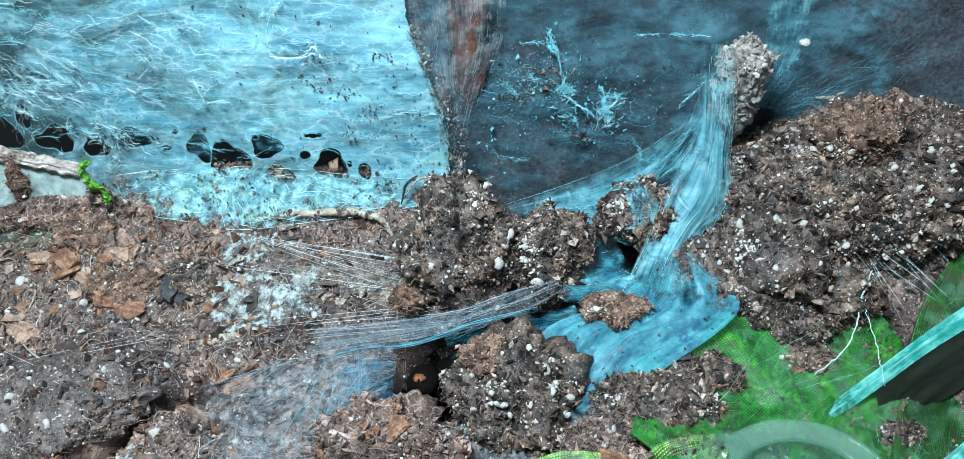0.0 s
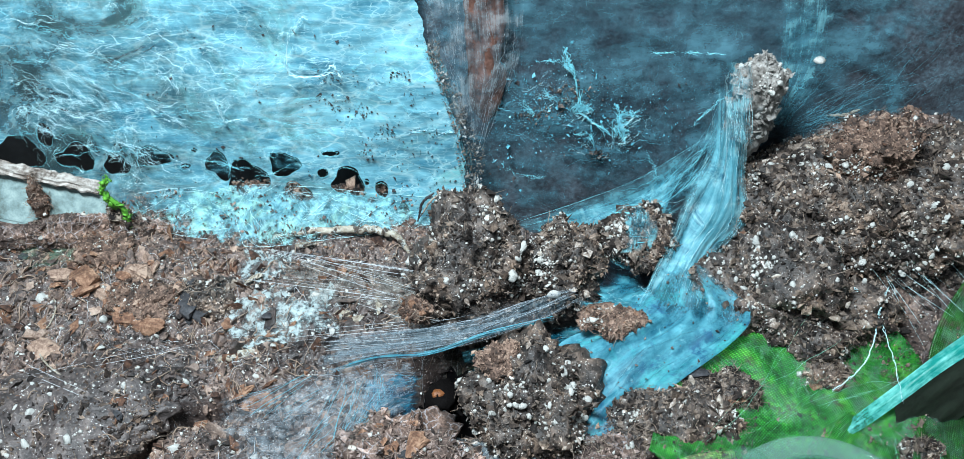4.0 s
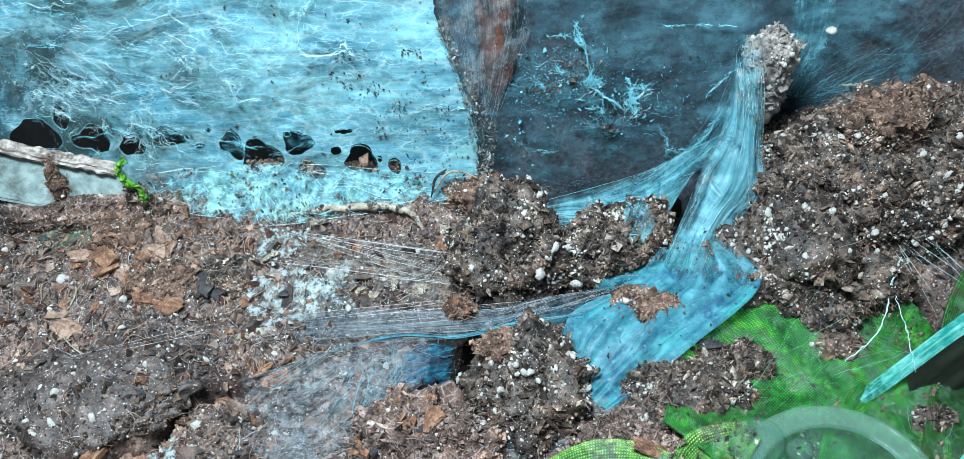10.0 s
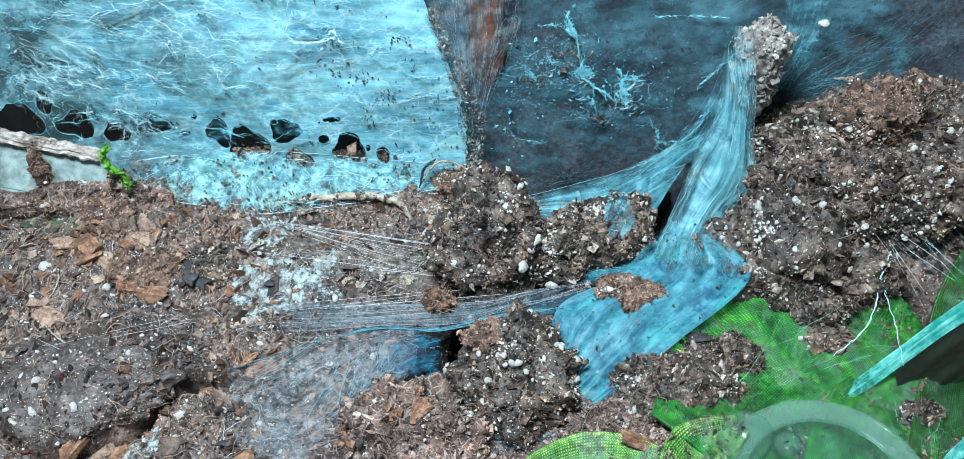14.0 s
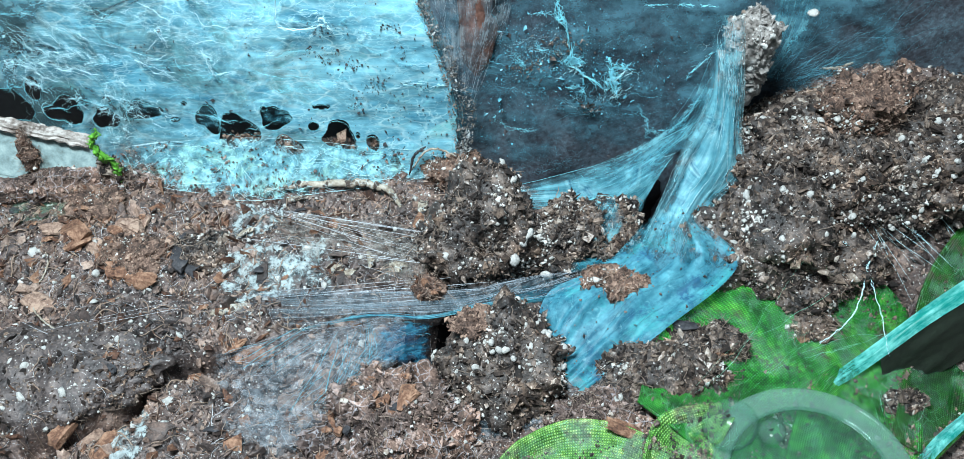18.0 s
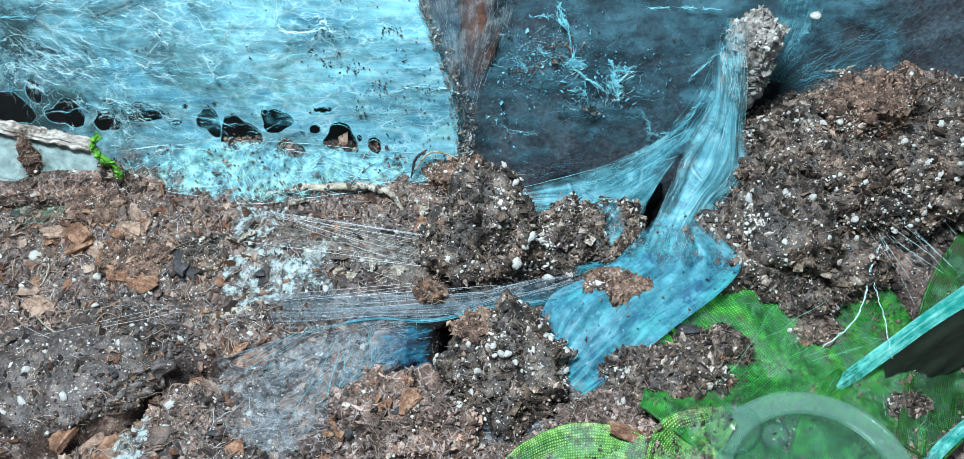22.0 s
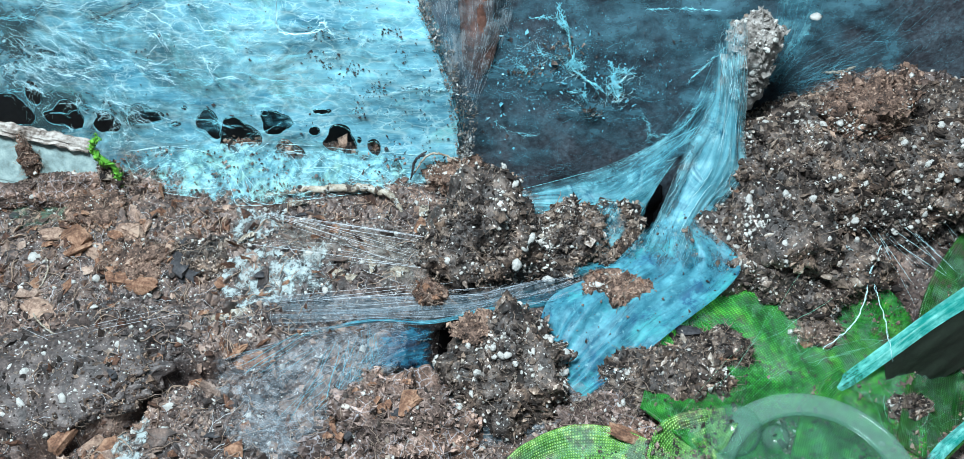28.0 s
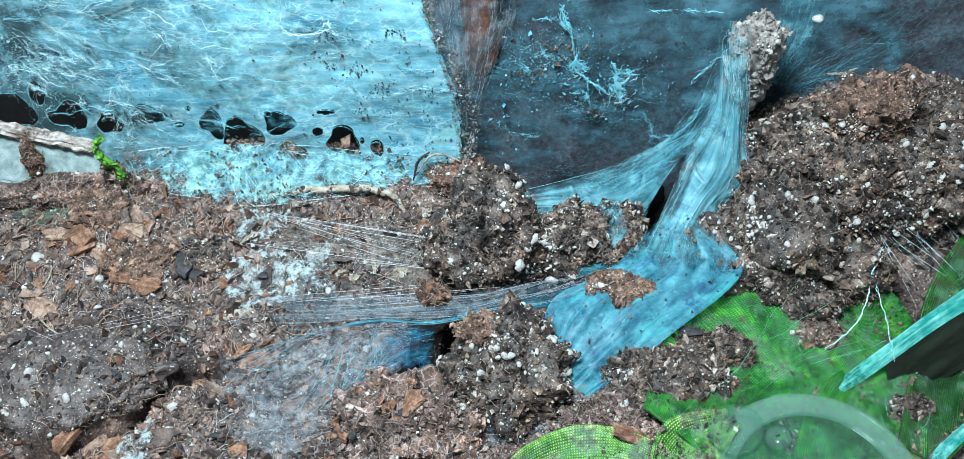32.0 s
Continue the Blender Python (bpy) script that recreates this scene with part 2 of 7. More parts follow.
def filaments(nodes, links, coord, scale, squash, width=0.05, wobble=0.6):
    """Tangled thin lines: the edges of stretched, bent cells."""
    mp = nodes.new("ShaderNodeMapping")
    links.new(coord, mp.inputs["Vector"])
    mp.inputs["Scale"].default_value = squash
    bend = noise_node(nodes, links, scale * 0.8, 3, mp.outputs[0])
    add = nodes.new("ShaderNodeVectorMath")
    add.operation = "MULTIPLY_ADD"
    links.new(bend.outputs["Color"], add.inputs[0])
    add.inputs[1].default_value = (wobble / scale,) * 3
    links.new(mp.outputs[0], add.inputs[2])
    cell = nodes.new("ShaderNodeTexVoronoi")
    cell.feature = "DISTANCE_TO_EDGE"
    cell.inputs["Scale"].default_value = scale
    links.new(add.outputs[0], cell.inputs["Vector"])
    line = nodes.new("ShaderNodeMapRange")
    links.new(cell.outputs["Distance"], line.inputs["Value"])
    line.inputs["From Min"].default_value, line.inputs["From Max"].default_value = 0.0, width
    line.inputs["To Min"].default_value, line.inputs["To Max"].default_value = 1.0, 0.0
    gate = noise_node(nodes, links, scale * 0.35, 4, coord)
    open_ = nodes.new("ShaderNodeMapRange")
    links.new(gate.outputs[0], open_.inputs["Value"])
    open_.inputs["From Min"].default_value, open_.inputs["From Max"].default_value = 0.42, 0.68
    mul = nodes.new("ShaderNodeMath")
    mul.operation = "MULTIPLY"
    links.new(line.outputs[0], mul.inputs[0])
    links.new(open_.outputs[0], mul.inputs[1])
    return mul.outputs[0]


def earth(name, stops, big=160, fine=1500, rough=0.85, bump=0.5, island=0.0, speck=None, spec=0.35, webs=None, zone=0):
    """Mottled matter: two scales of noise, wear by island, pale specks, relief."""
    m, nodes, links = tree(name)
    bsdf = nodes["Principled BSDF"]
    co = nodes.new("ShaderNodeTexCoord").outputs["Object"]
    n1, n2 = noise_node(nodes, links, big, 5, co), noise_node(nodes, links, fine, 3, co)
    add = nodes.new("ShaderNodeMath")
    add.operation = "MULTIPLY_ADD"
    links.new(n2.outputs[0], add.inputs[0])
    add.inputs[1].default_value = 0.55
    sub = nodes.new("ShaderNodeMath")
    sub.operation = "SUBTRACT"
    links.new(n1.outputs[0], sub.inputs[0])
    sub.inputs[1].default_value = 0.27
    links.new(sub.outputs[0], add.inputs[2])
    fac = add.outputs[0]
    if island:
        geo = nodes.new("ShaderNodeNewGeometry")
        isl = nodes.new("ShaderNodeMath")
        isl.operation = "MULTIPLY_ADD"
        links.new(geo.outputs["Random Per Island"], isl.inputs[0])
        isl.inputs[1].default_value = island
        off = nodes.new("ShaderNodeMath")
        off.operation = "SUBTRACT"
        links.new(fac, off.inputs[0])
        off.inputs[1].default_value = island * 0.5
        links.new(off.outputs[0], isl.inputs[2])
        fac = isl.outputs[0]
    col = ramp_node(nodes, links, fac, stops).outputs[0]
    if speck:
        colour, scale, cut = speck
        ns = noise_node(nodes, links, scale, 2, co)
        thr = ramp_node(nodes, links, ns.outputs[0], [(cut, (0, 0, 0)), (cut + 0.03, (1, 1, 1))])
        col = mixed(nodes, links, thr.outputs[0], col, colour)
    if zone:
        broad = noise_node(nodes, links, zone, 3, co)
        tone = ramp_node(nodes, links, broad.outputs[0], [(0.36, (0.34, 0.325, 0.34)), (0.48, (0.82, 0.79, 0.785)), (0.64, (1.16, 1.0, 0.90))])
        col = mixed(nodes, links, 1.0, col, tone.outputs[0], "MULTIPLY")
    for scale, squash, width, colour in webs or ():
        col = mixed(nodes, links, filaments(nodes, links, co, scale, squash, width), col, colour)
    links.new(col, bsdf.inputs["Base Color"])
    bsdf.inputs["Roughness"].default_value = rough
    bsdf.inputs["Specular IOR Level"].default_value = spec
    bp = nodes.new("ShaderNodeBump")
    bp.inputs["Strength"].default_value, bp.inputs["Distance"].default_value = bump, 0.0004
    links.new(add.outputs[0], bp.inputs["Height"])
    links.new(bp.outputs[0], bsdf.inputs["Normal"])
    return m


def silk(name, colour, pale, cover, streak_u=3.0, streak_v=90.0, contrast=0.25, patchy=0.5, patch_scale=130, rough=0.6, fade=1.0, webs=None, span=(0.40, 0.62), swirl=0.0, thin=None, tint=None):
    """Spun silk: see-through between streaks that run along the sheet."""
    m, nodes, links = tree(name)
    bsdf, out = nodes["Principled BSDF"], nodes["Material Output"]
    uv = nodes.new("ShaderNodeTexCoord").outputs["UV"]
    mp = nodes.new("ShaderNodeMapping")
    links.new(uv, mp.inputs["Vector"])
    mp.inputs["Scale"].default_value = (streak_u, streak_v, 1)
    n1 = noise_node(nodes, links, 1.0, 5, mp.outputs[0], 0.65)
    mp2 = nodes.new("ShaderNodeMapping")
    links.new(uv, mp2.inputs["Vector"])
    mp2.inputs["Scale"].default_value = (streak_u * 0.4, streak_v * 0.4, 1)
    n2 = noise_node(nodes, links, 1.0, 4, mp2.outputs[0])
    n1.inputs["Distortion"].default_value = n2.inputs["Distortion"].default_value = swirl
    both = nodes.new("ShaderNodeMath")
    both.operation = "ADD"
    links.new(n1.outputs[0], both.inputs[0])
    links.new(n2.outputs[0], both.inputs[1])
    half = nodes.new("ShaderNodeMath")
    half.operation = "MULTIPLY"
    links.new(both.outputs[0], half.inputs[0])
    half.inputs[1].default_value = 0.5
    ob = nodes.new("ShaderNodeTexCoord").outputs["Object"]
    n3 = noise_node(nodes, links, patch_scale, 5, ob, 0.65)
    big = nodes.new("ShaderNodeMath")
    big.operation = "MULTIPLY_ADD"
    links.new(n3.outputs[0], big.inputs[0])
    big.inputs[1].default_value = patchy
    big.inputs[2].default_value = -0.5 * patchy
    whole = nodes.new("ShaderNodeMath")
    whole.operation = "ADD"
    links.new(half.outputs[0], whole.inputs[0])
    links.new(big.outputs[0], whole.inputs[1])
    half = whole
    col = ramp_node(nodes, links, half.outputs[0], [(span[0], colour), (span[1], pale)]).outputs[0]
    for scale, shade, cut in tint or ():
        patch = noise_node(nodes, links, scale, 5, ob, 0.7)
        patch.inputs["Distortion"].default_value = 0.8
        col = mixed(nodes, links, ramp_node(nodes, links, patch.outputs[0], [(cut, (0, 0, 0)), (cut + 0.12, (1, 1, 1))]).outputs[0], col, shade)
    for scale, squash, width, colour2 in webs or ():
        col = mixed(nodes, links, filaments(nodes, links, ob, scale, squash, width), col, colour2)
    alpha = nodes.new("ShaderNodeMapRange")
    links.new(half.outputs[0], alpha.inputs["Value"])
    alpha.inputs["From Min"].default_value, alpha.inputs["From Max"].default_value = 0.5 - 0.22, 0.5 + 0.22
    alpha.inputs["To Min"].default_value, alpha.inputs["To Max"].default_value = max(0, cover - contrast), min(1, cover + contrast)
    alpha_out = alpha.outputs[0]
    if thin:
        scale, amount, slope, cut = thin
        bare = noise_node(nodes, links, scale, 6, ob, 0.7)
        bare.inputs["Distortion"].default_value = 0.6
        across = nodes.new("ShaderNodeSeparateXYZ")
        links.new(uv, across.inputs[0])
        lean = nodes.new("ShaderNodeMath")
        lean.operation = "MULTIPLY_ADD"
        links.new(across.outputs[0], lean.inputs[0])
        lean.inputs[1].default_value = -slope
        links.new(bare.outputs[0], lean.inputs[2])
        gone = nodes.new("ShaderNodeMapRange")
        links.new(lean.outputs[0], gone.inputs["Value"])
        gone.inputs["From Min"].default_value, gone.inputs["From Max"].default_value = cut, cut + 0.2
        gone.inputs["To Min"].default_value, gone.inputs["To Max"].default_value = 1.0, 1.0 - amount
        less = nodes.new("ShaderNodeMath")
        less.operation = "MULTIPLY"
        links.new(alpha_out, less.inputs[0])
        links.new(gone.outputs[0], less.inputs[1])
        alpha_out = less.outputs[0]
    if fade:
        sep = nodes.new("ShaderNodeSeparateXYZ")
        links.new(uv, sep.inputs[0])
        rims = []
        for axis, gain in ((0, 5.0), (1, 4.5)):
            inv = nodes.new("ShaderNodeMath")
            inv.operation = "SUBTRACT"
            inv.inputs[0].default_value = 1.0
            links.new(sep.outputs[axis], inv.inputs[1])
            low = nodes.new("ShaderNodeMath")
            low.operation = "MINIMUM"
            links.new(sep.outputs[axis], low.inputs[0])
            links.new(inv.outputs[0], low.inputs[1])
            mul = nodes.new("ShaderNodeMath")
            mul.operation = "MULTIPLY"
            links.new(low.outputs[0], mul.inputs[0])
            mul.inputs[1].default_value = gain
            rims.append(mul)
        low = nodes.new("ShaderNodeMath")
        if fade < 1:
            low.operation = "MULTIPLY"
            links.new(sep.outputs[0], low.inputs[0])
            low.inputs[1].default_value = 3.2
        else:
            low.operation = "MINIMUM"
            links.new(rims[0].outputs[0], low.inputs[0])
            links.new(rims[1].outputs[0], low.inputs[1])
        wisp = nodes.new("ShaderNodeMath")
        wisp.operation = "MULTIPLY_ADD"
        links.new(half.outputs[0], wisp.inputs[0])
        wisp.inputs[1].default_value = 3.0
        wisp.inputs[2].default_value = -1.5
        edge = nodes.new("ShaderNodeMath")
        edge.operation, edge.use_clamp = "ADD", True
        links.new(low.outputs[0], edge.inputs[0])
        links.new(wisp.outputs[0], edge.inputs[1])
        both2 = nodes.new("ShaderNodeMath")
        both2.operation = "MULTIPLY"
        links.new(alpha_out, both2.inputs[0])
        links.new(edge.outputs[0], both2.inputs[1])
        alpha_out = both2.outputs[0]
    links.new(col, bsdf.inputs["Base Color"])
    bsdf.inputs["Roughness"].default_value = rough
    bsdf.inputs["Specular IOR Level"].default_value = 0.4
    tr = nodes.new("ShaderNodeBsdfTranslucent")
    links.new(col, tr.inputs["Color"])
    mx = nodes.new("ShaderNodeMixShader")
    mx.inputs[0].default_value = 0.35
    links.new(bsdf.outputs[0], mx.inputs[1])
    links.new(tr.outputs[0], mx.inputs[2])
    clear = nodes.new("ShaderNodeBsdfTransparent")
    fin = nodes.new("ShaderNodeMixShader")
    links.new(alpha_out, fin.inputs[0])
    links.new(clear.outputs[0], fin.inputs[1])
    links.new(mx.outputs[0], fin.inputs[2])
    links.new(fin.outputs[0], out.inputs["Surface"])
    bp = nodes.new("ShaderNodeBump")
    bp.inputs["Strength"].default_value, bp.inputs["Distance"].default_value = 0.18, 0.0002
    links.new(n1.outputs[0], bp.inputs["Height"])
    links.new(bp.outputs[0], bsdf.inputs["Normal"])
    return m


def plain(name, colour, rough=0.5, bump=0.0, scale=900, vary=0.25, spec=0.5, translucent=0.0):
    m, nodes, links = tree(name)
    bsdf = nodes["Principled BSDF"]
    co = nodes.new("ShaderNodeTexCoord").outputs["Object"]
    n = noise_node(nodes, links, scale, 4, co)
    dark = tuple(c * (1 - vary) for c in colour)
    lite = tuple(min(1, c * (1 + vary)) for c in colour)
    links.new(ramp_node(nodes, links, n.outputs[0], [(0.35, dark), (0.65, lite)]).outputs[0], bsdf.inputs["Base Color"])
    bsdf.inputs["Roughness"].default_value = rough
    bsdf.inputs["Specular IOR Level"].default_value = spec
    if bump:
        bp = nodes.new("ShaderNodeBump")
        bp.inputs["Strength"].default_value, bp.inputs["Distance"].default_value = bump, 0.0003
        links.new(n.outputs[0], bp.inputs["Height"])
        links.new(bp.outputs[0], bsdf.inputs["Normal"])
    return m


def cloth(name, deep, middle, lit):
    """Woven leaf fabric: two crossing sets of ribs, with printed mottling."""
    m, nodes, links = tree(name)
    bsdf = nodes["Principled BSDF"]
    co = nodes.new("ShaderNodeTexCoord").outputs["UV"]
    waves = []
    for axis in ("X", "Y"):
        w = nodes.new("ShaderNodeTexWave")
        w.wave_type, w.bands_direction = "BANDS", axis
        w.inputs["Scale"].default_value, w.inputs["Distortion"].default_value = 0.43, 0.7
        links.new(co, w.inputs["Vector"])
        waves.append(w)
    mul = nodes.new("ShaderNodeMath")
    mul.operation = "MULTIPLY"
    links.new(waves[0].outputs["Fac"], mul.inputs[0])
    links.new(waves[1].outputs["Fac"], mul.inputs[1])
    ob = nodes.new("ShaderNodeTexCoord").outputs["Object"]
    big = noise_node(nodes, links, 210, 6, ob, 0.7)
    base = ramp_node(nodes, links, big.outputs[0], [(0.36, deep), (0.5, middle), (0.64, lit)]).outputs[0]
    col = mixed(nodes, links, mul.outputs[0], mixed(nodes, links, 1.0, base, (0.20, 0.32, 0.22), "MULTIPLY"), base)
    grain_ = noise_node(nodes, links, 800, 5, ob, 0.75)
    col = mixed(nodes, links, 1.0, col, ramp_node(nodes, links, grain_.outputs[0], [(0.36, (0.55, 0.58, 0.55)), (0.52, (1.05, 1.05, 1.0)), (0.66, (1.7, 1.4, 1.5))]).outputs[0], "MULTIPLY")
    col = mixed(nodes, links, filaments(nodes, links, ob, 1000, (1, 0.6, 1), 0.035), col, (0.20, 0.50, 0.30))
    dirt = noise_node(nodes, links, 230, 7, ob, 0.72)
    cut = ramp_node(nodes, links, dirt.outputs[0], [(0.55, (0, 0, 0)), (0.64, (0.9, 0.9, 0.9))])
    col = mixed(nodes, links, cut.outputs[0], col, (0.07, 0.06, 0.04))
    links.new(col, bsdf.inputs["Base Color"])
    bsdf.inputs["Roughness"].default_value = 0.36
    bp = nodes.new("ShaderNodeBump")
    bp.inputs["Strength"].default_value, bp.inputs["Distance"].default_value = 0.8, 0.00025
    links.new(mul.outputs[0], bp.inputs["Height"])
    links.new(bp.outputs[0], bsdf.inputs["Normal"])
    return m


SOIL = earth("peat_soil", [(0.26, (0.020, 0.015, 0.014)), (0.42, (0.054, 0.040, 0.037)), (0.54, (0.112, 0.083, 0.074)), (0.66, (0.22, 0.168, 0.145)), (0.8, (0.40, 0.33, 0.29))], 240, 2200, rough=0.55, spec=0.6, bump=0.9, speck=((0.5, 0.5, 0.49), 2600, 0.65), zone=48, webs=[(900, (1, 1, 1), 0.03, (0.30, 0.27, 0.27))])
CRUMB = earth("peat_crumb", [(0.14, (0.016, 0.013, 0.013)), (0.38, (0.055, 0.042, 0.038)), (0.56, (0.135, 0.100, 0.087)), (0.74, (0.28, 0.205, 0.165)), (0.92, (0.46, 0.37, 0.31))], 400, 3500, rough=0.55, spec=0.6, island=0.62, bump=0.8, zone=48)
CLOD = earth("potting_clod", [(0.3, (0.011, 0.009, 0.008)), (0.5, (0.060, 0.048, 0.041)), (0.66, (0.165, 0.132, 0.112))], 500, 2600, rough=0.55, spec=0.6, bump=1.0, speck=((0.6, 0.6, 0.58), 2500, 0.65), zone=130)
GRIT = earth("clod_crumb", [(0.16, (0.011, 0.008, 0.007)), (0.42, (0.048, 0.036, 0.030)), (0.60, (0.13, 0.10, 0.080)), (0.80, (0.28, 0.23, 0.19)), (0.95, (0.6, 0.57, 0.53))], 500, 3500, island=0.66, bump=0.8, zone=130)
FLAKE = earth("clod_flake", [(0.10, (0.014, 0.012, 0.011)), (0.36, (0.06, 0.046, 0.039)), (0.56, (0.15, 0.115, 0.093)), (0.76, (0.26, 0.21, 0.17)), (0.94, (0.50, 0.46, 0.41))], 400, 2600, island=0.8, bump=0.7)
PEAT = earth("brown_peat", [(0.24, (0.026, 0.018, 0.015)), (0.42, (0.10, 0.062, 0.047)), (0.57, (0.22, 0.14, 0.105)), (0.74, (0.38, 0.265, 0.20))], 500, 3000, bump=0.9, island=0.4)
BARK = earth("bark", [(0.25, (0.024, 0.013, 0.010)), (0.46, (0.085, 0.042, 0.028)), (0.6, (0.17, 0.085, 0.052)), (0.80, (0.34, 0.20, 0.13))], 520, 2600, bump=1.0, island=0.35)
CHAR = earth("dark_bark", [(0.3, (0.012, 0.012, 0.014)), (0.6, (0.05, 0.05, 0.055)), (0.8, (0.10, 0.09, 0.09))], 300, 2000, bump=0.6)
PERLITE = earth("perlite", [(0.22, (0.16, 0.15, 0.135)), (0.45, (0.40, 0.395, 0.37)), (0.78, (0.70, 0.70, 0.67))], 900, 3000, rough=0.7, bump=0.6, island=0.3)
ROOT = earth("pale_root", [(0.3, (0.11, 0.085, 0.065)), (0.5, (0.29, 0.25, 0.195)), (0.75, (0.48, 0.44, 0.37))], 500, 2200, bump=0.9, speck=((0.06, 0.045, 0.036), 800, 0.56), webs=[(900, (1, 1, 1), 0.08, (0.50, 0.56, 0.56))])
FIBRE = plain("root_fibre", (0.22, 0.165, 0.13), 0.6)
THREAD = plain("silk_thread", (0.54, 0.84, 0.90), 0.4, vary=0.1)
THREAD_BLUE = plain("blue_silk_thread", (0.22, 0.66, 0.76), 0.4, vary=0.15)
THREAD_DEEP = plain("deep_blue_thread", (0.09, 0.33, 0.42), 0.4, vary=0.3)
THREAD_GREY = plain("grey_silk_thread", (0.52, 0.55, 0.58), 0.4, vary=0.1)
THREAD_DIM = plain("dim_silk_thread", (0.32, 0.36, 0.40), 0.5, vary=0.3)
SILK_WALL = silk("wall_silk", (0.050, 0.28, 0.43), (0.33, 0.79, 0.92), 0.99, 14, 60, 0.02, 1.1, 60, 0.6, 0,
                 [(200, (0.3, 1, 1.0), 0.04, (0.62, 0.95, 1.0)), (520, (0.4, 1, 1.0), 0.07, (0.60, 0.95, 1.0)), (1300, (0.5, 1, 1.1), 0.10, (0.56, 0.94, 1.0))], (0.24, 0.66), 1.0,
                 (60, 0.84, 0.52, 0.12), [(60, (0.36, 0.90, 0.95), 0.55), (50, (0.08, 0.32, 0.45), 0.60), (500, (0.10, 0.40, 0.55), 0.62), (1700, (0.04, 0.20, 0.29), 0.66)])
SILK_CRUST = silk("crusted_silk", (0.12, 0.43, 0.53), (0.36, 0.74, 0.82), 0.74, 40, 6, 0.34, 1.4, 300, 0.6, 1.0, None, (0.3, 0.62), 1.5, (420, 0.95, 0.0, 0.50), [(160, (0.42, 0.82, 0.74), 0.50), (500, (0.20, 0.55, 0.66), 0.54)])
SILK_NECK = silk("neck_silk", (0.07, 0.38, 0.50), (0.30, 0.74, 0.85), 0.76, 2, 5, 0.22, 0.45, 260, 0.5, 1.0, None, (0.36, 0.62), 1.6, None, [(260, (0.42, 0.84, 0.92), 0.56), (200, (0.04, 0.24, 0.36), 0.57)])
SILK_HAMMOCK = silk("hammock_silk", (0.06, 0.36, 0.48), (0.26, 0.72, 0.83), 0.66, 2, 4, 0.24, 0.5, 260, 0.5, 1.0, None, (0.36, 0.64), 1.6, None, [(220, (0.36, 0.80, 0.90), 0.57), (240, (0.04, 0.25, 0.37), 0.57)])
SILK_BLUE = silk("blue_silk", (0.010, 0.21, 0.33), (0.14, 0.55, 0.65), 0.72, 4, 8, 0.34, 0.9, 200, 0.5, 1.0, [(700, (1, 1, 1), 0.03, (0.40, 0.78, 0.88))], (0.38, 0.66), 0.9)
SILK_APRON = silk("apron_silk", (0.012, 0.17, 0.27), (0.14, 0.50, 0.61), 0.84, 3, 6, 0.16, 0.8, 300, 0.5, 0.5, None, (0.32, 0.68), 1.4, None, [(110, (0.08, 0.50, 0.56), 0.52), (170, (0.035, 0.17, 0.30), 0.54), (520, (0.24, 0.62, 0.72), 0.60)])
SILK_VEIL = silk("veil_silk", (0.05, 0.36, 0.50), (0.30, 0.74, 0.84), 0.30, 4, 14, 0.34, 1.2, 300, 0.6, 1.0, None, (0.4, 0.62), 1.0)
SILK_BAND = silk("band_silk", (0.13, 0.24, 0.31), (0.40, 0.50, 0.56), 0.24, 2, 46, 0.30, 0.6, 700, 0.6, 1.0, None, (0.4, 0.62), 0.5)
# Blue silk darkened in colour for the shade down the throat.
SILK_SHADED = silk("shaded_throat_silk", (0.006, 0.07, 0.15), (0.05, 0.28, 0.42), 0.8, 4, 8, 0.3, 0.9, 300, 0.5, 1.0, None, (0.4, 0.66), 1.0)
SILK_GREY = silk("grey_silk", (0.16, 0.32, 0.42), (0.56, 0.68, 0.74), 0.14, 4, 46, 0.34, 1.2, 260)
SILK_FILM = silk("thin_silk", (0.24, 0.33, 0.40), (0.52, 0.60, 0.66), 0.14, 9, 22, 0.26, 0.9, 800, 0.6, 1.0, None, (0.4, 0.62), 0.8)
SILK_MOSS = silk("green_film", (0.07, 0.24, 0.16), (0.22, 0.46, 0.32), 0.10, 8, 14, 0.20, 1.6, 260)
FILM_MOULD = silk("mould_film", (0.28, 0.40, 0.43), (0.60, 0.72, 0.73), 0.22, 20, 20, 0.50, 2.0, 520, 0.7, 1.0, [(1200, (1, 1, 1), 0.08, (0.70, 0.78, 0.78))], (0.4, 0.6), 1.5)
PANEL = earth("algae_panel", [(0.30, (0.018, 0.018, 0.023)), (0.46, (0.044, 0.050, 0.062)), (0.60, (0.078, 0.106, 0.13)), (0.80, (0.14, 0.24, 0.29))], 75, 1300, rough=0.55, bump=0.6, webs=[(1500, (0.8, 1, 1.1), 0.05, (0.08, 0.17, 0.21))])
PANEL_FILM = silk("panel_film_silk", (0.028, 0.075, 0.110), (0.13, 0.33, 0.42), 0.56, 12, 36, 0.22, 1.0, 190, 0.6, 1.0, [(800, (0.45, 1, 1.1), 0.04, (0.15, 0.40, 0.48))], (0.30, 0.72), 0.8, (110, 0.45, 0.0, 0.50))
# Base of the tank; also the black put behind the silk holes as shade.
BLACK = plain("black_base_and_shade", (0.012, 0.013, 0.014), 0.6)
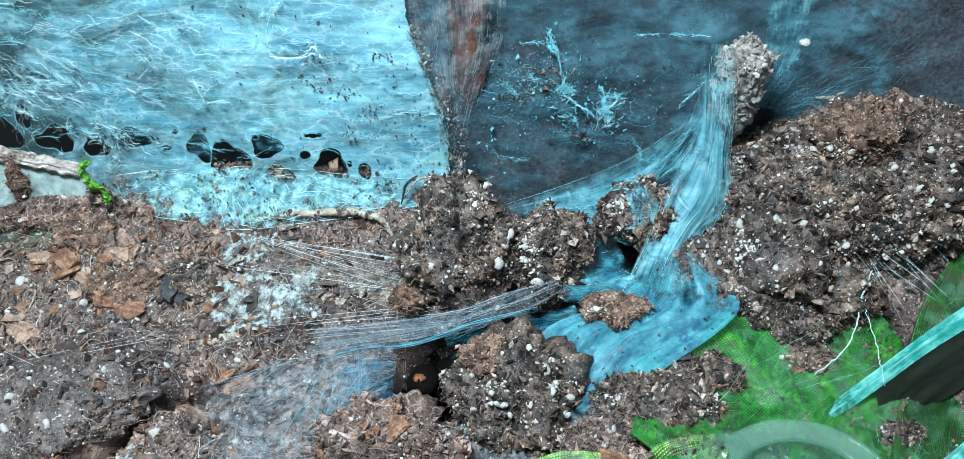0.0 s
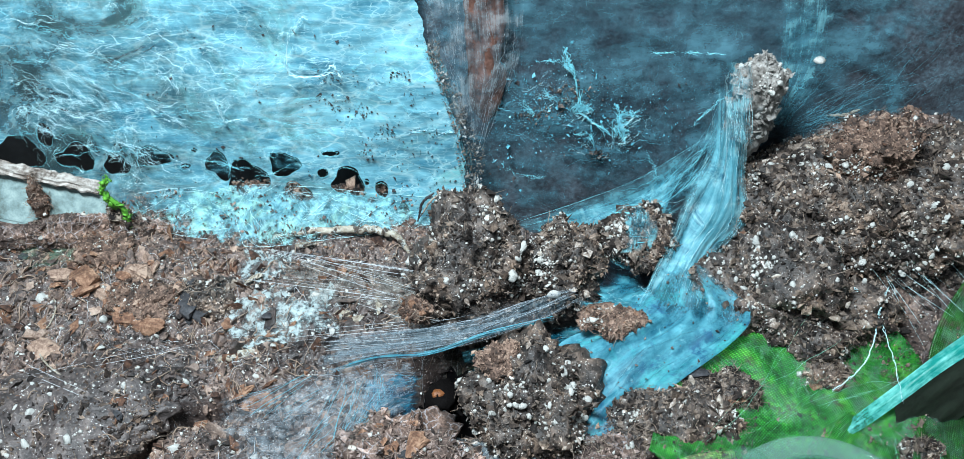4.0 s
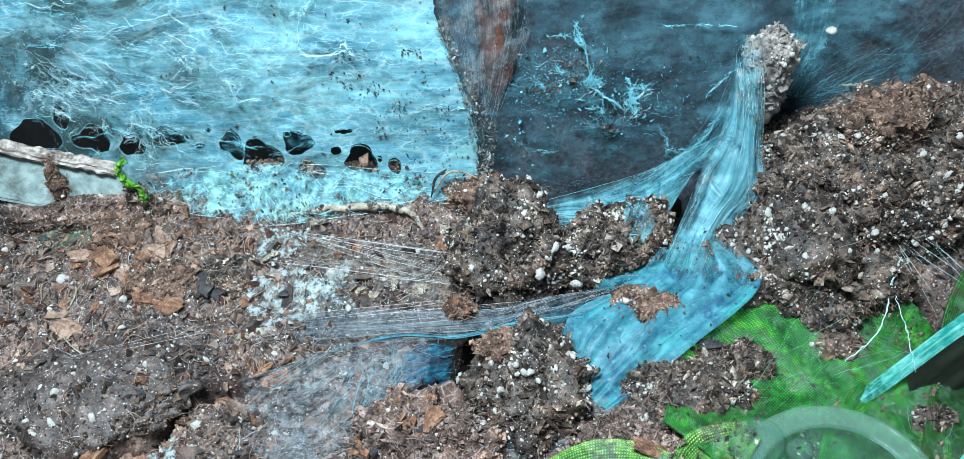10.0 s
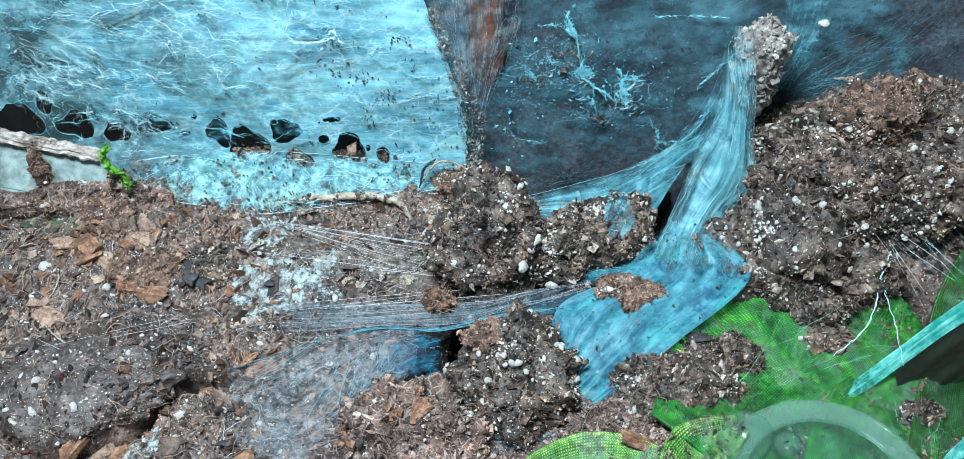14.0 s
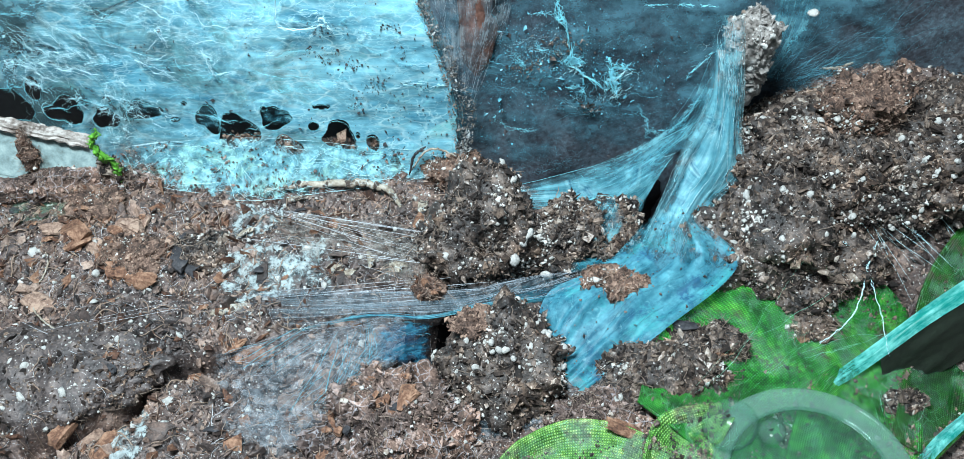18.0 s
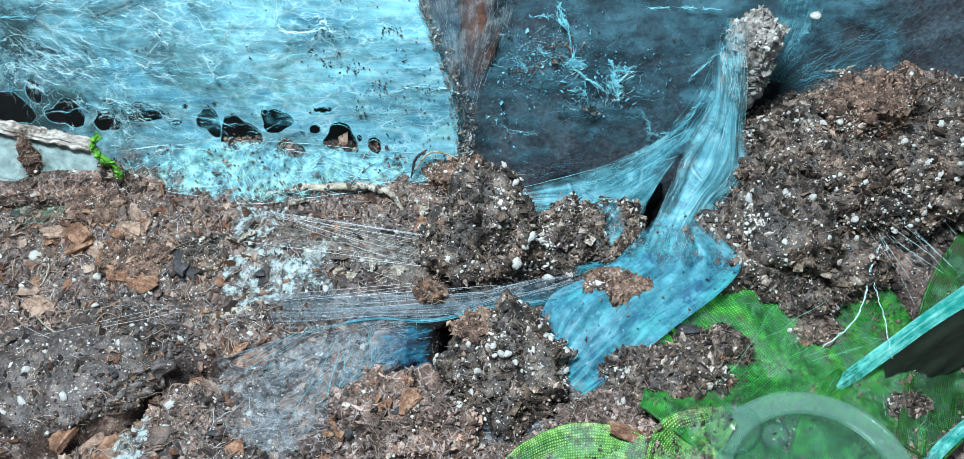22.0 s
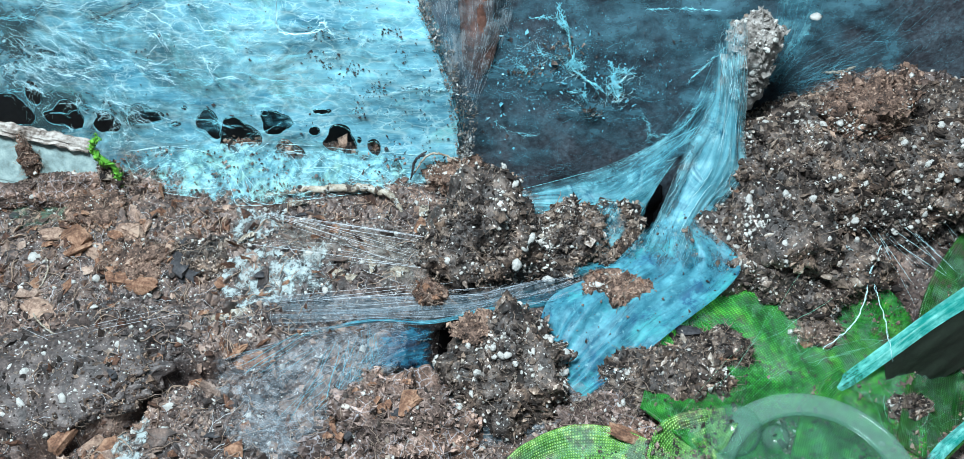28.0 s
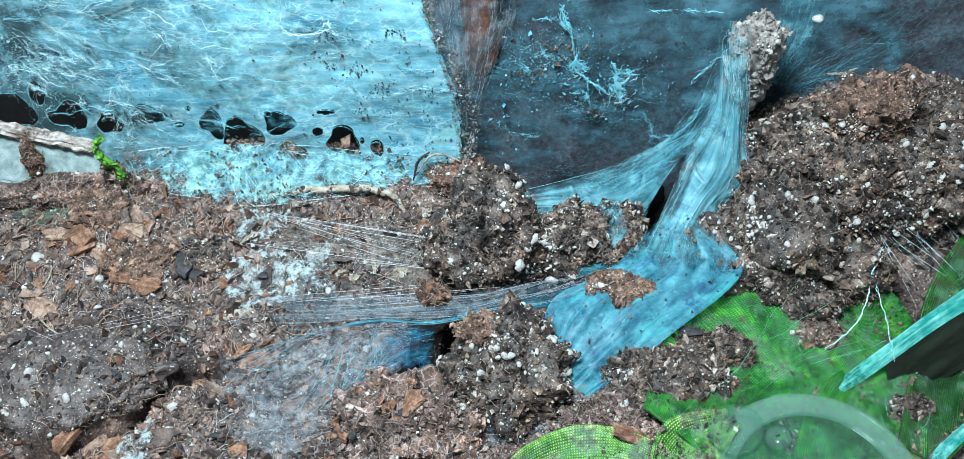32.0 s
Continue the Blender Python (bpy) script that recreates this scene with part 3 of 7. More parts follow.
LEDGE = earth("worn_plastic", [(0.30, (0.05, 0.036, 0.028)), (0.45, (0.20, 0.17, 0.15)), (0.66, (0.44, 0.41, 0.38))], 420, 1800, rough=0.7, bump=0.8)
PANE = earth("dusty_pane", [(0.32, (0.10, 0.13, 0.12)), (0.5, (0.20, 0.28, 0.28)), (0.7, (0.34, 0.44, 0.43))], 160, 1200, rough=0.4, bump=0.2)
LEAF = cloth("leaf_cloth", (0.006, 0.13, 0.02), (0.035, 0.42, 0.045), (0.22, 0.78, 0.10))
# Leaf cloth darkened in colour for the shade on the right leaf.
LEAF_SHADED = cloth("shaded_leaf_cloth", (0.004, 0.055, 0.006), (0.016, 0.17, 0.012), (0.05, 0.30, 0.03))
LEAF_PALE = cloth("pale_leaf_cloth", (0.16, 0.44, 0.08), (0.36, 0.68, 0.17), (0.66, 0.86, 0.36))
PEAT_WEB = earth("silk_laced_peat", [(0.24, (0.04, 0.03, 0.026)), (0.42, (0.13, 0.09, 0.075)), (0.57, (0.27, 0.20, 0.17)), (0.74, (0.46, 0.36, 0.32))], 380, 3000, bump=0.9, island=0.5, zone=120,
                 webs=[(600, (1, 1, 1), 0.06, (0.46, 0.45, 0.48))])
MOSS = plain("moss_green", (0.10, 0.33, 0.03), 0.6, 0.3)
STICK = earth("brown_stick", [(0.3, (0.04, 0.018, 0.013)), (0.5, (0.12, 0.055, 0.040)), (0.7, (0.22, 0.115, 0.09))], 260, 1200)
WALLS = plain("tank_wall", (0.16, 0.18, 0.19), 0.6, 0.0, 40)

# ---- ground and tank ----
def fine_axis(lo, hi, step, far_lo, far_hi):
    left = lo - np.geomspace(step * 2, lo - far_lo, 22)[::-1]
    right = hi + np.geomspace(step * 2, far_hi - hi, 22)
    return np.concatenate([left, np.arange(lo, hi, step), right])


gx = fine_axis(-0.104, 0.104, 0.00030, -0.20, 0.20)
gy = fine_axis(-0.052, 0.040, 0.00030, -0.20, 0.0475)
GX, GY = np.meshgrid(gx, gy)
gi = np.arange(GX.size).reshape(GX.shape)
gf = np.stack([gi[:-1, :-1], gi[:-1, 1:], gi[1:, 1:], gi[1:, :-1]], -1).reshape(-1, 4)
ground = put("ground", mesh_of("ground", np.stack([GX, GY, ground_z(GX, GY)], -1).reshape(-1, 3), gf), SOIL)
tagged(ground, "dark brown peat soil with pits, cracks and pale specks", "soil", kind="structure")


def box_mesh(name, lo, hi):
    bm = bmesh.new()
    bmesh.ops.create_cube(bm, size=1.0)
    for v in bm.verts:
        v.co = [(a + b) / 2 + c * (b - a) for a, b, c in zip(lo, hi, v.co)]
    bmesh.ops.bevel(bm, geom=bm.edges[:], offset=0.0006, segments=2, affect="EDGES")
    me = bpy.data.meshes.new(name)
    bm.to_mesh(me)
    bm.free()
    return me


BACK = 0.036
for nm, lo, hi, mt, lb in (
        ("wall_back", (-0.204, BACK + 0.012, -0.05), (0.204, BACK + 0.016, 0.26), PANEL, "dark blue-grey tank panel filmed with algae and silk"),
        ("wall_west", (-0.208, -0.204, -0.05), (-0.204, BACK + 0.016, 0.26), WALLS, "grey side wall of the tank"),
        ("wall_east", (0.204, -0.204, -0.05), (0.208, BACK + 0.016, 0.26), WALLS, "grey side wall of the tank"),
        ("wall_front", (-0.204, -0.208, -0.05), (0.204, -0.204, 0.26), WALLS, "grey front wall of the tank"),
        ("floor", (-0.208, -0.208, -0.056), (0.208, BACK + 0.016, -0.05), BLACK, "dark base of the tank")):
    tagged(put(nm, box_mesh(nm, lo, hi), mt), lb, "wall", kind="structure")
# dark film panel that stands before the back wall, behind the clods
pan_v = np.linspace(-0.03, 0.10, 150)
pan_u = np.linspace(-0.012, 0.15, 220)
PU, PV = np.meshgrid(pan_u, pan_v)
PY = 0.0155 + 0.0012 * fbm(PU * 60, PV * 60, 0.3, 3, 5) + 0.12 * np.clip(PV, 0, 1)
dark_panel = put("film_panel", sheet_mesh("film_panel", np.stack([PU, PY, PV], -1), (PU + 0.012) / 0.162, (PV + 0.03) / 0.13), PANEL)
film_cols = pan_u < 0.074
put("silk_film", sheet_mesh("silk_film", np.stack([PU, PY - 0.0009 + 0.0003 * fbm(PU * 300, PV * 300, 0.8, 2, 6), PV], -1)[35:, film_cols], (PU[35:, film_cols] + 0.012) / 0.086, 1 - (0.10 - PV[35:, film_cols]) / 0.10 * 0.98), PANEL_FILM, dark_panel, "patchy blue film of old silk")
tagged(dark_panel, "dark blue-grey panel filmed with algae and dirty silk", "panel", kind="structure")

# ---- left silk wall with torn holes ----
HOLES = [  # centre on the wall in x and z, half widths
    ((-0.0434, 0.0120, 0.0104), 0.0037, 0.0042), ((-0.0363, 0.0120, 0.0134), 0.0027, 0.0024), ((-0.0255, 0.0120, 0.0096), 0.0030, 0.0031),
    ((-0.0195, 0.0120, 0.0079), 0.0015, 0.0018), ((-0.0354, 0.0120, 0.0069), 0.0027, 0.0024), ((-0.0369, 0.0120, 0.0017), 0.0010, 0.0015),
    ((-0.0732, 0.0120, 0.0150), 0.0035, 0.0030), ((-0.0826, 0.0120, 0.0161), 0.0041, 0.0034), ((-0.0665, 0.0120, 0.0137), 0.0022, 0.0026),
    ((-0.0597, 0.0120, 0.0150), 0.0030, 0.0017), ((-0.0486, 0.0120, 0.0129), 0.0022, 0.0029), ((-0.0298, 0.0120, 0.0118), 0.0009, 0.0009),
    ((-0.0157, 0.0120, 0.0032), 0.0008, 0.0020), ((-0.0773, 0.0120, 0.0195), 0.0012, 0.0021), ((-0.0279, 0.0120, 0.0159), 0.0015, 0.0005),
    ((-0.0542, 0.0120, 0.0129), 0.0011, 0.0007), ((-0.0221, 0.0120, 0.0095), 0.0005, 0.0008), ((-0.0229, 0.0120, 0.0070), 0.0005, 0.0007),
    ((-0.0215, 0.0120, 0.0055), 0.0010, 0.0008), ((-0.0520, 0.0120, 0.0164), 0.0006, 0.0005), ((-0.0381, 0.0120, 0.0157), 0.0006, 0.0005),
]
SEAM = [(-0.0128, 0.0120, 0.0533), (-0.0109, 0.0120, 0.0420), (-0.0092, 0.0120, 0.0340), (-0.0070, 0.0120, 0.0267), (-0.0052, 0.0120, 0.0187), (-0.0043, 0.0120, 0.0102), (-0.0041, 0.0120, 0.0009)]
wx = np.arange(-0.118, 0.002, 0.00020)
wz = np.arange(-0.004, 0.062, 0.00020)
WX, WZ = np.meshgrid(wx, wz)
seam_line = spline(SEAM, 60)
edge_x = np.interp(WZ, seam_line[::-1, 2], seam_line[::-1, 0]) + 0.0006 * fbm(WZ * 700, 0.2, 0.1, 3, 8)
inside = np.full(WX.shape, 9.0)


def hole_rim(x, z, hx, hz=0.0, rx=1.0, rz=1.0):
    corner = 0.17 * np.cos(3 * np.arctan2((z - hz) / rz, (x - hx) / rx) + hx * 777) if rx < 0.9 and rx > 0.0015 else 0.0
    return corner + 0.24 * fbm(x * 240, z * 240, hx * 99, 3, 3) + 0.05 * vnoise(x * 900, z * 900, hx * 50, 6)


for (hx, _, hz), rx_, rz_ in HOLES:
    d = np.hypot((WX - hx) / rx_, (WZ - hz) / rz_) + hole_rim(WX, WZ, hx, hz, rx_, rz_) - 1
    snap = (d < 0) & (d > -0.35)
    k = np.where(snap, 1 / np.maximum(1 + d, 0.4), 1.0)
    WX, WZ = hx + (WX - hx) * k, hz + (WZ - hz) * k
    inside = np.minimum(inside, np.where(snap & (d > -0.02), 0.001, d))
WY = 0.012 + 0.10 * np.clip(WZ, 0, 1) + 0.0008 * fbm(WX * 70, WZ * 80, 0.7, 4, 41) + 0.00008 * fbm(WX * 260, WZ * 700, 0.2, 2, 43)
WX = np.minimum(WX, edge_x + 0.0001)
silk_wall = put("silk_wall", sheet_mesh("silk_wall", np.stack([WX, WY, WZ], -1), (WX + 0.15) / 0.152, (WZ + 0.004) / 0.066,
                                        (inside > 0) & (WX < edge_x)), SILK_WALL)
tagged(silk_wall, "cyan sheet of dense spider silk with a row of torn holes", "spider web")


def wall_y(z):
    return 0.012 + 0.10 * max(z, 0)


def wall_face(x, z):
    """The wavy face of the silk wall itself."""
    return float(0.012 + 0.10 * max(z, 0) + 0.0008 * fbm(x * 70, z * 80, 0.7, 4, 41))


def wall_threads(name, label, runs, material, radius, seed, parent=None):
    """Wavering threads from run to run over the silk wall."""
    r = np.random.default_rng(seed)
    paths = []
    for (ax, _, az), (bx, _, bz), count, spread in runs:
        for _ in range(count):
            s0 = r.uniform(0, 0.75)
            s = np.linspace(s0, s0 + r.uniform(0.08, 0.4), 18)
            jx, jz = r.normal(0, spread, 2)
            x = ax + (bx - ax) * s + jx + r.normal(0, 0.00048, 18).cumsum() * 0.7
            z = az + (bz - az) * s + jz + r.normal(0, 0.00048, 18).cumsum() * 0.7 + 0.002 * r.normal() * np.sin(s * 6)
            y = np.array([wall_y(a) for a in z]) - 0.0006 - r.uniform(0, 0.0012)
            spine = np.stack([x, y, z], -1)
            for _ in range(r.integers(2, 12)):
                a0 = r.uniform(0, 11)
                cut = np.interp(np.linspace(a0, a0 + r.uniform(3, 7), 18), np.arange(18), np.arange(18))
                hair = np.stack([np.interp(cut, np.arange(18), spine[:, q]) for q in range(3)], -1)
                drift = np.linspace(-1, 1, 18)[:, None] * r.normal(0, 0.00035, 3)
                paths.append(hair + (r.normal(0, 0.00022, 3) + drift) * np.array([1, 0.4, 1]) + r.normal(0, 0.00009, (18, 3)) * np.array([1, 0.3, 1]))
    v, f = fibre_arrays(eased(paths, 1), np.abs(r.normal(radius, radius * 0.9, len(paths))) + 0.000009)
    ob = put(name, mesh_of(name, v, f), material, parent, "" if parent is None else label)
    if parent is None:
        tagged(ob, label, "silk threads", kind="stuff")
    return ob


def tangle(name, label, knots, material, seed, lift=0.0010, plane=None):
    """Curled, matted threads in loose knots on an upright sheet."""
    r = np.random.default_rng(seed)
    paths, rad = [], []
    for (cx, _, cz), reach_x, reach_z, count, lean, thick in knots:
        for _ in range(count):
            steps = 24
            h = radians(lean) + r.normal(0, 0.30) + (math.pi if r.random() < 0.5 else 0) + np.cumsum(r.normal(0, 0.15, steps)) + r.normal(0, 0.6, steps)
            l = r.uniform(0.2, 1.0) * reach_x * 1.4 / steps
            x = cx + r.normal(0, reach_x * 0.55) + np.cumsum(np.cos(h)) * l
            z = cz + r.normal(0, reach_z * 0.55) + np.cumsum(np.sin(h)) * l
            y = np.array([(plane or wall_y)(q) for q in z]) - lift - r.uniform(0, 0.0010)
            paths.append(np.stack([x, y, z], -1))
            rad.append(thick * np.exp(r.normal(-0.5, 0.7)))
    v, f = fibre_arrays(eased(paths, 1), rad)
    return tagged(put(name, mesh_of(name, v, f), material), label, "silk threads", kind="stuff")


tangle("wall_silk_tangle", "matted white knots of silk on the cyan sheet", [
    ((-0.0734, 0.0120, 0.0328), 0.008, 0.004, 69, -28, 0.000011), ((-0.0686, 0.0120, 0.0267), 0.008, 0.003, 69, -32, 0.000012), ((-0.0772, 0.0120, 0.0254), 0.006, 0.003, 39, -25, 0.000012),
    ((-0.0624, 0.0120, 0.0201), 0.003, 0.008, 69, 80, 0.000011), ((-0.0579, 0.0120, 0.0352), 0.008, 0.004, 51, -10, 0.000010), ((-0.0452, 0.0120, 0.0310), 0.009, 0.002, 69, -4, 0.000012),
    ((-0.0363, 0.0120, 0.0364), 0.006, 0.005, 60, 30, 0.000010), ((-0.0481, 0.0120, 0.0273), 0.004, 0.003, 36, 0, 0.000010), ((-0.0282, 0.0120, 0.0316), 0.008, 0.003, 45, -8, 0.000008),
    ((-0.0172, 0.0120, 0.0328), 0.007, 0.006, 33, 10, 0.000006), ((-0.0502, 0.0120, 0.0387), 0.008, 0.004, 39, 0, 0.000010), ((-0.0775, 0.0120, 0.0173), 0.003, 0.003, 36, 70, 0.000011),
    ((-0.0572, 0.0120, 0.0159), 0.004, 0.002, 30, -30, 0.000010), ((-0.0489, 0.0120, 0.0145), 0.004, 0.003, 33, -60, 0.000008)], THREAD, 64)
wall_threads("wall_silk_threads", "bright strands of silk strung over the cyan sheet", [
    ((-0.0813, 0.0120, 0.0328), (-0.0630, 0.0120, 0.0214), 26, 0.0016), ((-0.0818, 0.0120, 0.0292), (-0.0693, 0.0120, 0.0180), 18, 0.0016),
    ((-0.0698, 0.0120, 0.0375), (-0.0462, 0.0120, 0.0267), 12, 0.004), ((-0.0614, 0.0120, 0.0267), (-0.0662, 0.0120, 0.0071), 16, 0.0008),
    ((-0.0462, 0.0120, 0.0267), (-0.0328, 0.0120, 0.0398), 10, 0.0022), ((-0.0576, 0.0120, 0.0328), (-0.0322, 0.0120, 0.0316), 9, 0.004),
    ((-0.0339, 0.0120, 0.0328), (-0.0185, 0.0120, 0.0292), 8, 0.0026), ((-0.0495, 0.0120, 0.0254), (-0.0108, 0.0120, 0.0228), 5, 0.006),
    ((-0.0713, 0.0120, 0.0214), (-0.0517, 0.0120, 0.0071), 10, 0.003), ((-0.0790, 0.0120, 0.0387), (-0.0469, 0.0120, 0.0364), 8, 0.004)], THREAD, 0.000012, 61)
wall_threads("wall_silk_haze", "fine blue haze of silk over the sheet", [
    ((-0.0804, 0.0120, 0.0352), (-0.0359, 0.0120, 0.0328), 26, 0.008), ((-0.0766, 0.0120, 0.0214), (-0.0293, 0.0120, 0.0241), 20, 0.008),
    ((-0.0472, 0.0120, 0.0352), (-0.0093, 0.0120, 0.0328), 12, 0.008), ((-0.0505, 0.0120, 0.0214), (-0.0046, 0.0120, 0.0214), 8, 0.006)], THREAD_BLUE, 0.000008, 62)
kinks = [[(-0.0315, 0.0115, 0.0412), (-0.0327, 0.0115, 0.0356), (-0.0319, 0.0115, 0.0330), (-0.0274, 0.0115, 0.0332), (-0.0244, 0.0115, 0.0342)], [(-0.0461, 0.0115, 0.0289), (-0.0456, 0.0115, 0.0264), (-0.0451, 0.0115, 0.0232)], [(-0.0241, 0.0115, 0.0322), (-0.0252, 0.0115, 0.0350), (-0.0263, 0.0115, 0.0344)]]
for k in kinks:
    v, f = fibre_arrays([spline(k, 24) + np.array([0, 0.0012, 0]) + rng.normal(0, 0.00012, (24, 3)), spline(k, 24) + np.array([0.0002, 0.0012, 0.0001]) + rng.normal(0, 0.00016, (24, 3))], [0.00009, 0.00005], 5)
    tagged(put("silk_strand", mesh_of("silk_strand", v, f), THREAD), "thick white kinked strand of silk on the sheet", "silk thread", "kinked strands on the silk sheet")

# bright hems round the torn holes
for (hx, _, hz), rx_, rz_ in HOLES:
    a = np.linspace(0, math.tau, 49)
    ca, sa = np.cos(a), np.sin(a)
    rad = np.ones(49)
    for _ in range(8):
        rad = 1 - hole_rim(hx + rx_ * rad * ca, hz + rz_ * rad * sa, hx, hz, rx_, rz_)
    ring = np.stack([hx + rx_ * rad * ca, np.array([wall_y(q) for q in hz + rz_ * rad * sa]) - 0.0003, hz + rz_ * rad * sa], -1)
    ring2 = ring + rng.normal(0, 0.00012, (49, 3))
    v, f = fibre_arrays([ring, ring2], [0.000022, 0.000014], 4)
    tagged(put("hole_hem", mesh_of("hole_hem", v, f), THREAD_BLUE, silk_wall), "bright cyan silk hem of a hole")

# torn films hanging in some holes, soil fallen into others
for k in (1, 9, 10):
    (hx, _, hz), rx_, rz_ = HOLES[k]
    lo_e = [(hx + rx_ * 1.15 * q, wall_y(hz) + 0.0010, hz - rz_ * 1.05) for q in (-1, -0.3, 0.3, 1)]
    hi_e = [(hx + rx_ * 1.15 * q, wall_y(hz) + 0.0016, hz + rz_ * 1.05) for q in (-1, -0.3, 0.3, 1)]
    hg, hu, hv = loft_grid(lo_e, hi_e, 20, 14, 0.0003, 0.0006, k + 50)
    put("torn_film", sheet_mesh("torn_film", hg, hu, hv), SILK_VEIL, silk_wall, "thin torn film inside a hole")
for k, n in ((0, 90), (4, 190), (2, 26), (3, 30)):
    (hx, _, hz), rx_, rz_ = HOLES[k]
    fx, fz = rng.normal(0, 0.42, n), rng.normal(-0.80 if k != 4 else -0.25, 0.14 if k != 4 else 0.3, n)
    at = np.stack([hx + rx_ * fx, np.full(n, wall_y(hz) + 0.0016) + rng.normal(0, 0.0006, n), hz + rz_ * fz], -1)
    v, f = crumb_arrays(at, sizes_of(n, 0.00028, 0.5, 0.0008), 0.7, 0.45, flat=0.5)
    tagged(put("soil_heap", mesh_of("soil_heap", v, f, False), PEAT, silk_wall), "brown soil fallen into a hole", kind="stuff")

# debris caught on the silk wall
pts = []
for _ in range(300):
    x, z = rng.uniform(-0.066, -0.004), rng.uniform(0.002, 0.042)
    if x < np.interp(z, seam_line[::-1, 2], seam_line[::-1, 0]):
        pts.append((x, wall_face(x, z) - 0.0001, z))
for cx, cz, sx, sz, n in ((-0.0261, 0.0309, 0.0020, 0.0008, 70), (-0.0258, 0.0244, 0.0007, 0.0011, 30), (-0.0217, 0.0244, 0.0013, 0.0008, 50), (-0.0183, 0.0204, 0.0012, 0.0009, 60),
                          (-0.0215, 0.0170, 0.0010, 0.0011, 60), (-0.0132, 0.0271, 0.0005, 0.0012, 26), (-0.0154, 0.0317, 0.0014, 0.0005, 30), (-0.0573, 0.0273, 0.0012, 0.0007, 26),
                          (-0.0271, 0.0265, 0.0030, 0.0007, 50), (-0.0387, 0.0283, 0.0004, 0.0012, 20), (-0.0110, 0.0180, 0.0040, 0.0060, 120), (-0.0150, 0.0060, 0.0060, 0.0040, 120), (-0.0300, 0.0050, 0.0090, 0.0025, 150)):
    for _ in range(n):
        x, z = rng.normal(cx, sx), rng.normal(cz, sz)
        if x < np.interp(z, seam_line[::-1, 2], seam_line[::-1, 0]):
            pts.append((x, wall_face(x, z) - 0.0001, z))
v, f = crumb_arrays(pts, sizes_of(len(pts), 0.000072, 0.55, 0.00034), 0.7, 0.45, flat=0.4)
tagged(put("wall_specks", mesh_of("wall_specks", v, f, False), CHAR), "dark specks of soil stuck to the silk sheet", "soil specks", kind="stuff")
# crusted skirt where the silk meets the soil
silk_skirt_a = [(-0.0650, 0.0120, 0.0071), (-0.0535, 0.0120, 0.0087), (-0.0423, 0.0120, 0.0094), (-0.0314, 0.0120, 0.0087), (-0.0205, 0.0120, 0.0071), (-0.0044, 0.0120, 0.0053)]
silk_skirt_b = [(-0.0670, 0.0094, 0.0018), (-0.0541, 0.0068, 0.0016), (-0.0426, 0.0045, 0.0013), (-0.0317, 0.0061, 0.0012), (-0.0185, 0.0085, 0.0009), (-0.0057, 0.0127, -0.0008)]
g, uu, vv = loft_grid(np.array(silk_skirt_a) + np.array([0, 0.0004, 0]), silk_skirt_b, 220, 50, -0.0006, 0.0008, 15, 9, 60)
skirt = holder("silk_skirt", g[25, 110], "pale cyan crusted silk where the sheet meets soil", "spider web")
g = g - g[25, 110]
put("sheet", sheet_mesh("silk_skirt", g, uu, vv), SILK_CRUST, skirt)
keep = np.flatnonzero(fbm(uu * 14, vv * 5, 0.3, 3, 77).ravel() > 0.02)
at = g.reshape(-1, 3)[rng.choice(keep, 700)] + np.array([0, -0.0003, 0.0003])
v, f = crumb_arrays(at, sizes_of(700, 0.00011, 0.55, 0.00036), 0.6, 0.45, flat=0.6)
tagged(put("soil_specks", mesh_of("soil_specks", v, f, False), CRUMB, skirt), "brown soil specks", kind="stuff")
v, f = fibre_arrays(threads_on(g, 160, 0.12, 0.0004, 0.5, 12, 78), np.abs(rng.normal(0.00001, 0.00001, 160)) + 0.000008)
tagged(put("threads", mesh_of("threads", v, f), THREAD, skirt), "fine white strands", kind="stuff")

# hollow behind the silk wall: an added black sheet supplies its shade
tagged(put("hollow_shade", box_mesh("hollow_shade", (-0.15, 0.0225, -0.03), (-0.0125, 0.0255, 0.2)), BLACK), "added black sheet for the shade behind the torn silk sheet", "panel", kind="structure")

# frayed soil-caked edge of the silk wall
seam_pts = spline(SEAM, 80)[20:]
pts, siz = [], []
for n, p in enumerate(seam_pts):
    wid = 0.0011 + 0.0014 * max(0.0, float(fbm(n * 0.11, 0.4, 0.2, 2, 17)) + 0.25)
    for _ in range(int(20 + 34 * max(0.1, float(fbm(n * 0.17, 0.9, 0.6, 2, 19)) + 0.5))):
        pts.append(p + np.array([rng.uniform(-0.3, 1.5) * wid, wall_y(p[2]) - 0.012 + rng.normal(-0.0006, 0.0006), rng.normal(0, 0.0004)]))
        siz.append(min(0.000075 * math.exp(rng.normal(0, 0.6)), 0.0003))
v, f = crumb_arrays(pts, siz, 0.7, 0.5, flat=0.4)
tagged(put("seam_crust", mesh_of("seam_crust", v, f, False), earth("seam_soil", [(0.15, (0.03, 0.026, 0.022)), (0.40, (0.12, 0.10, 0.082)), (0.62, (0.20, 0.195, 0.185)), (0.90, (0.42, 0.46, 0.46))], 130, 2000, island=0.45)),
       "grey-brown crust of soil caught along the torn silk edge", "soil crust", kind="stuff")
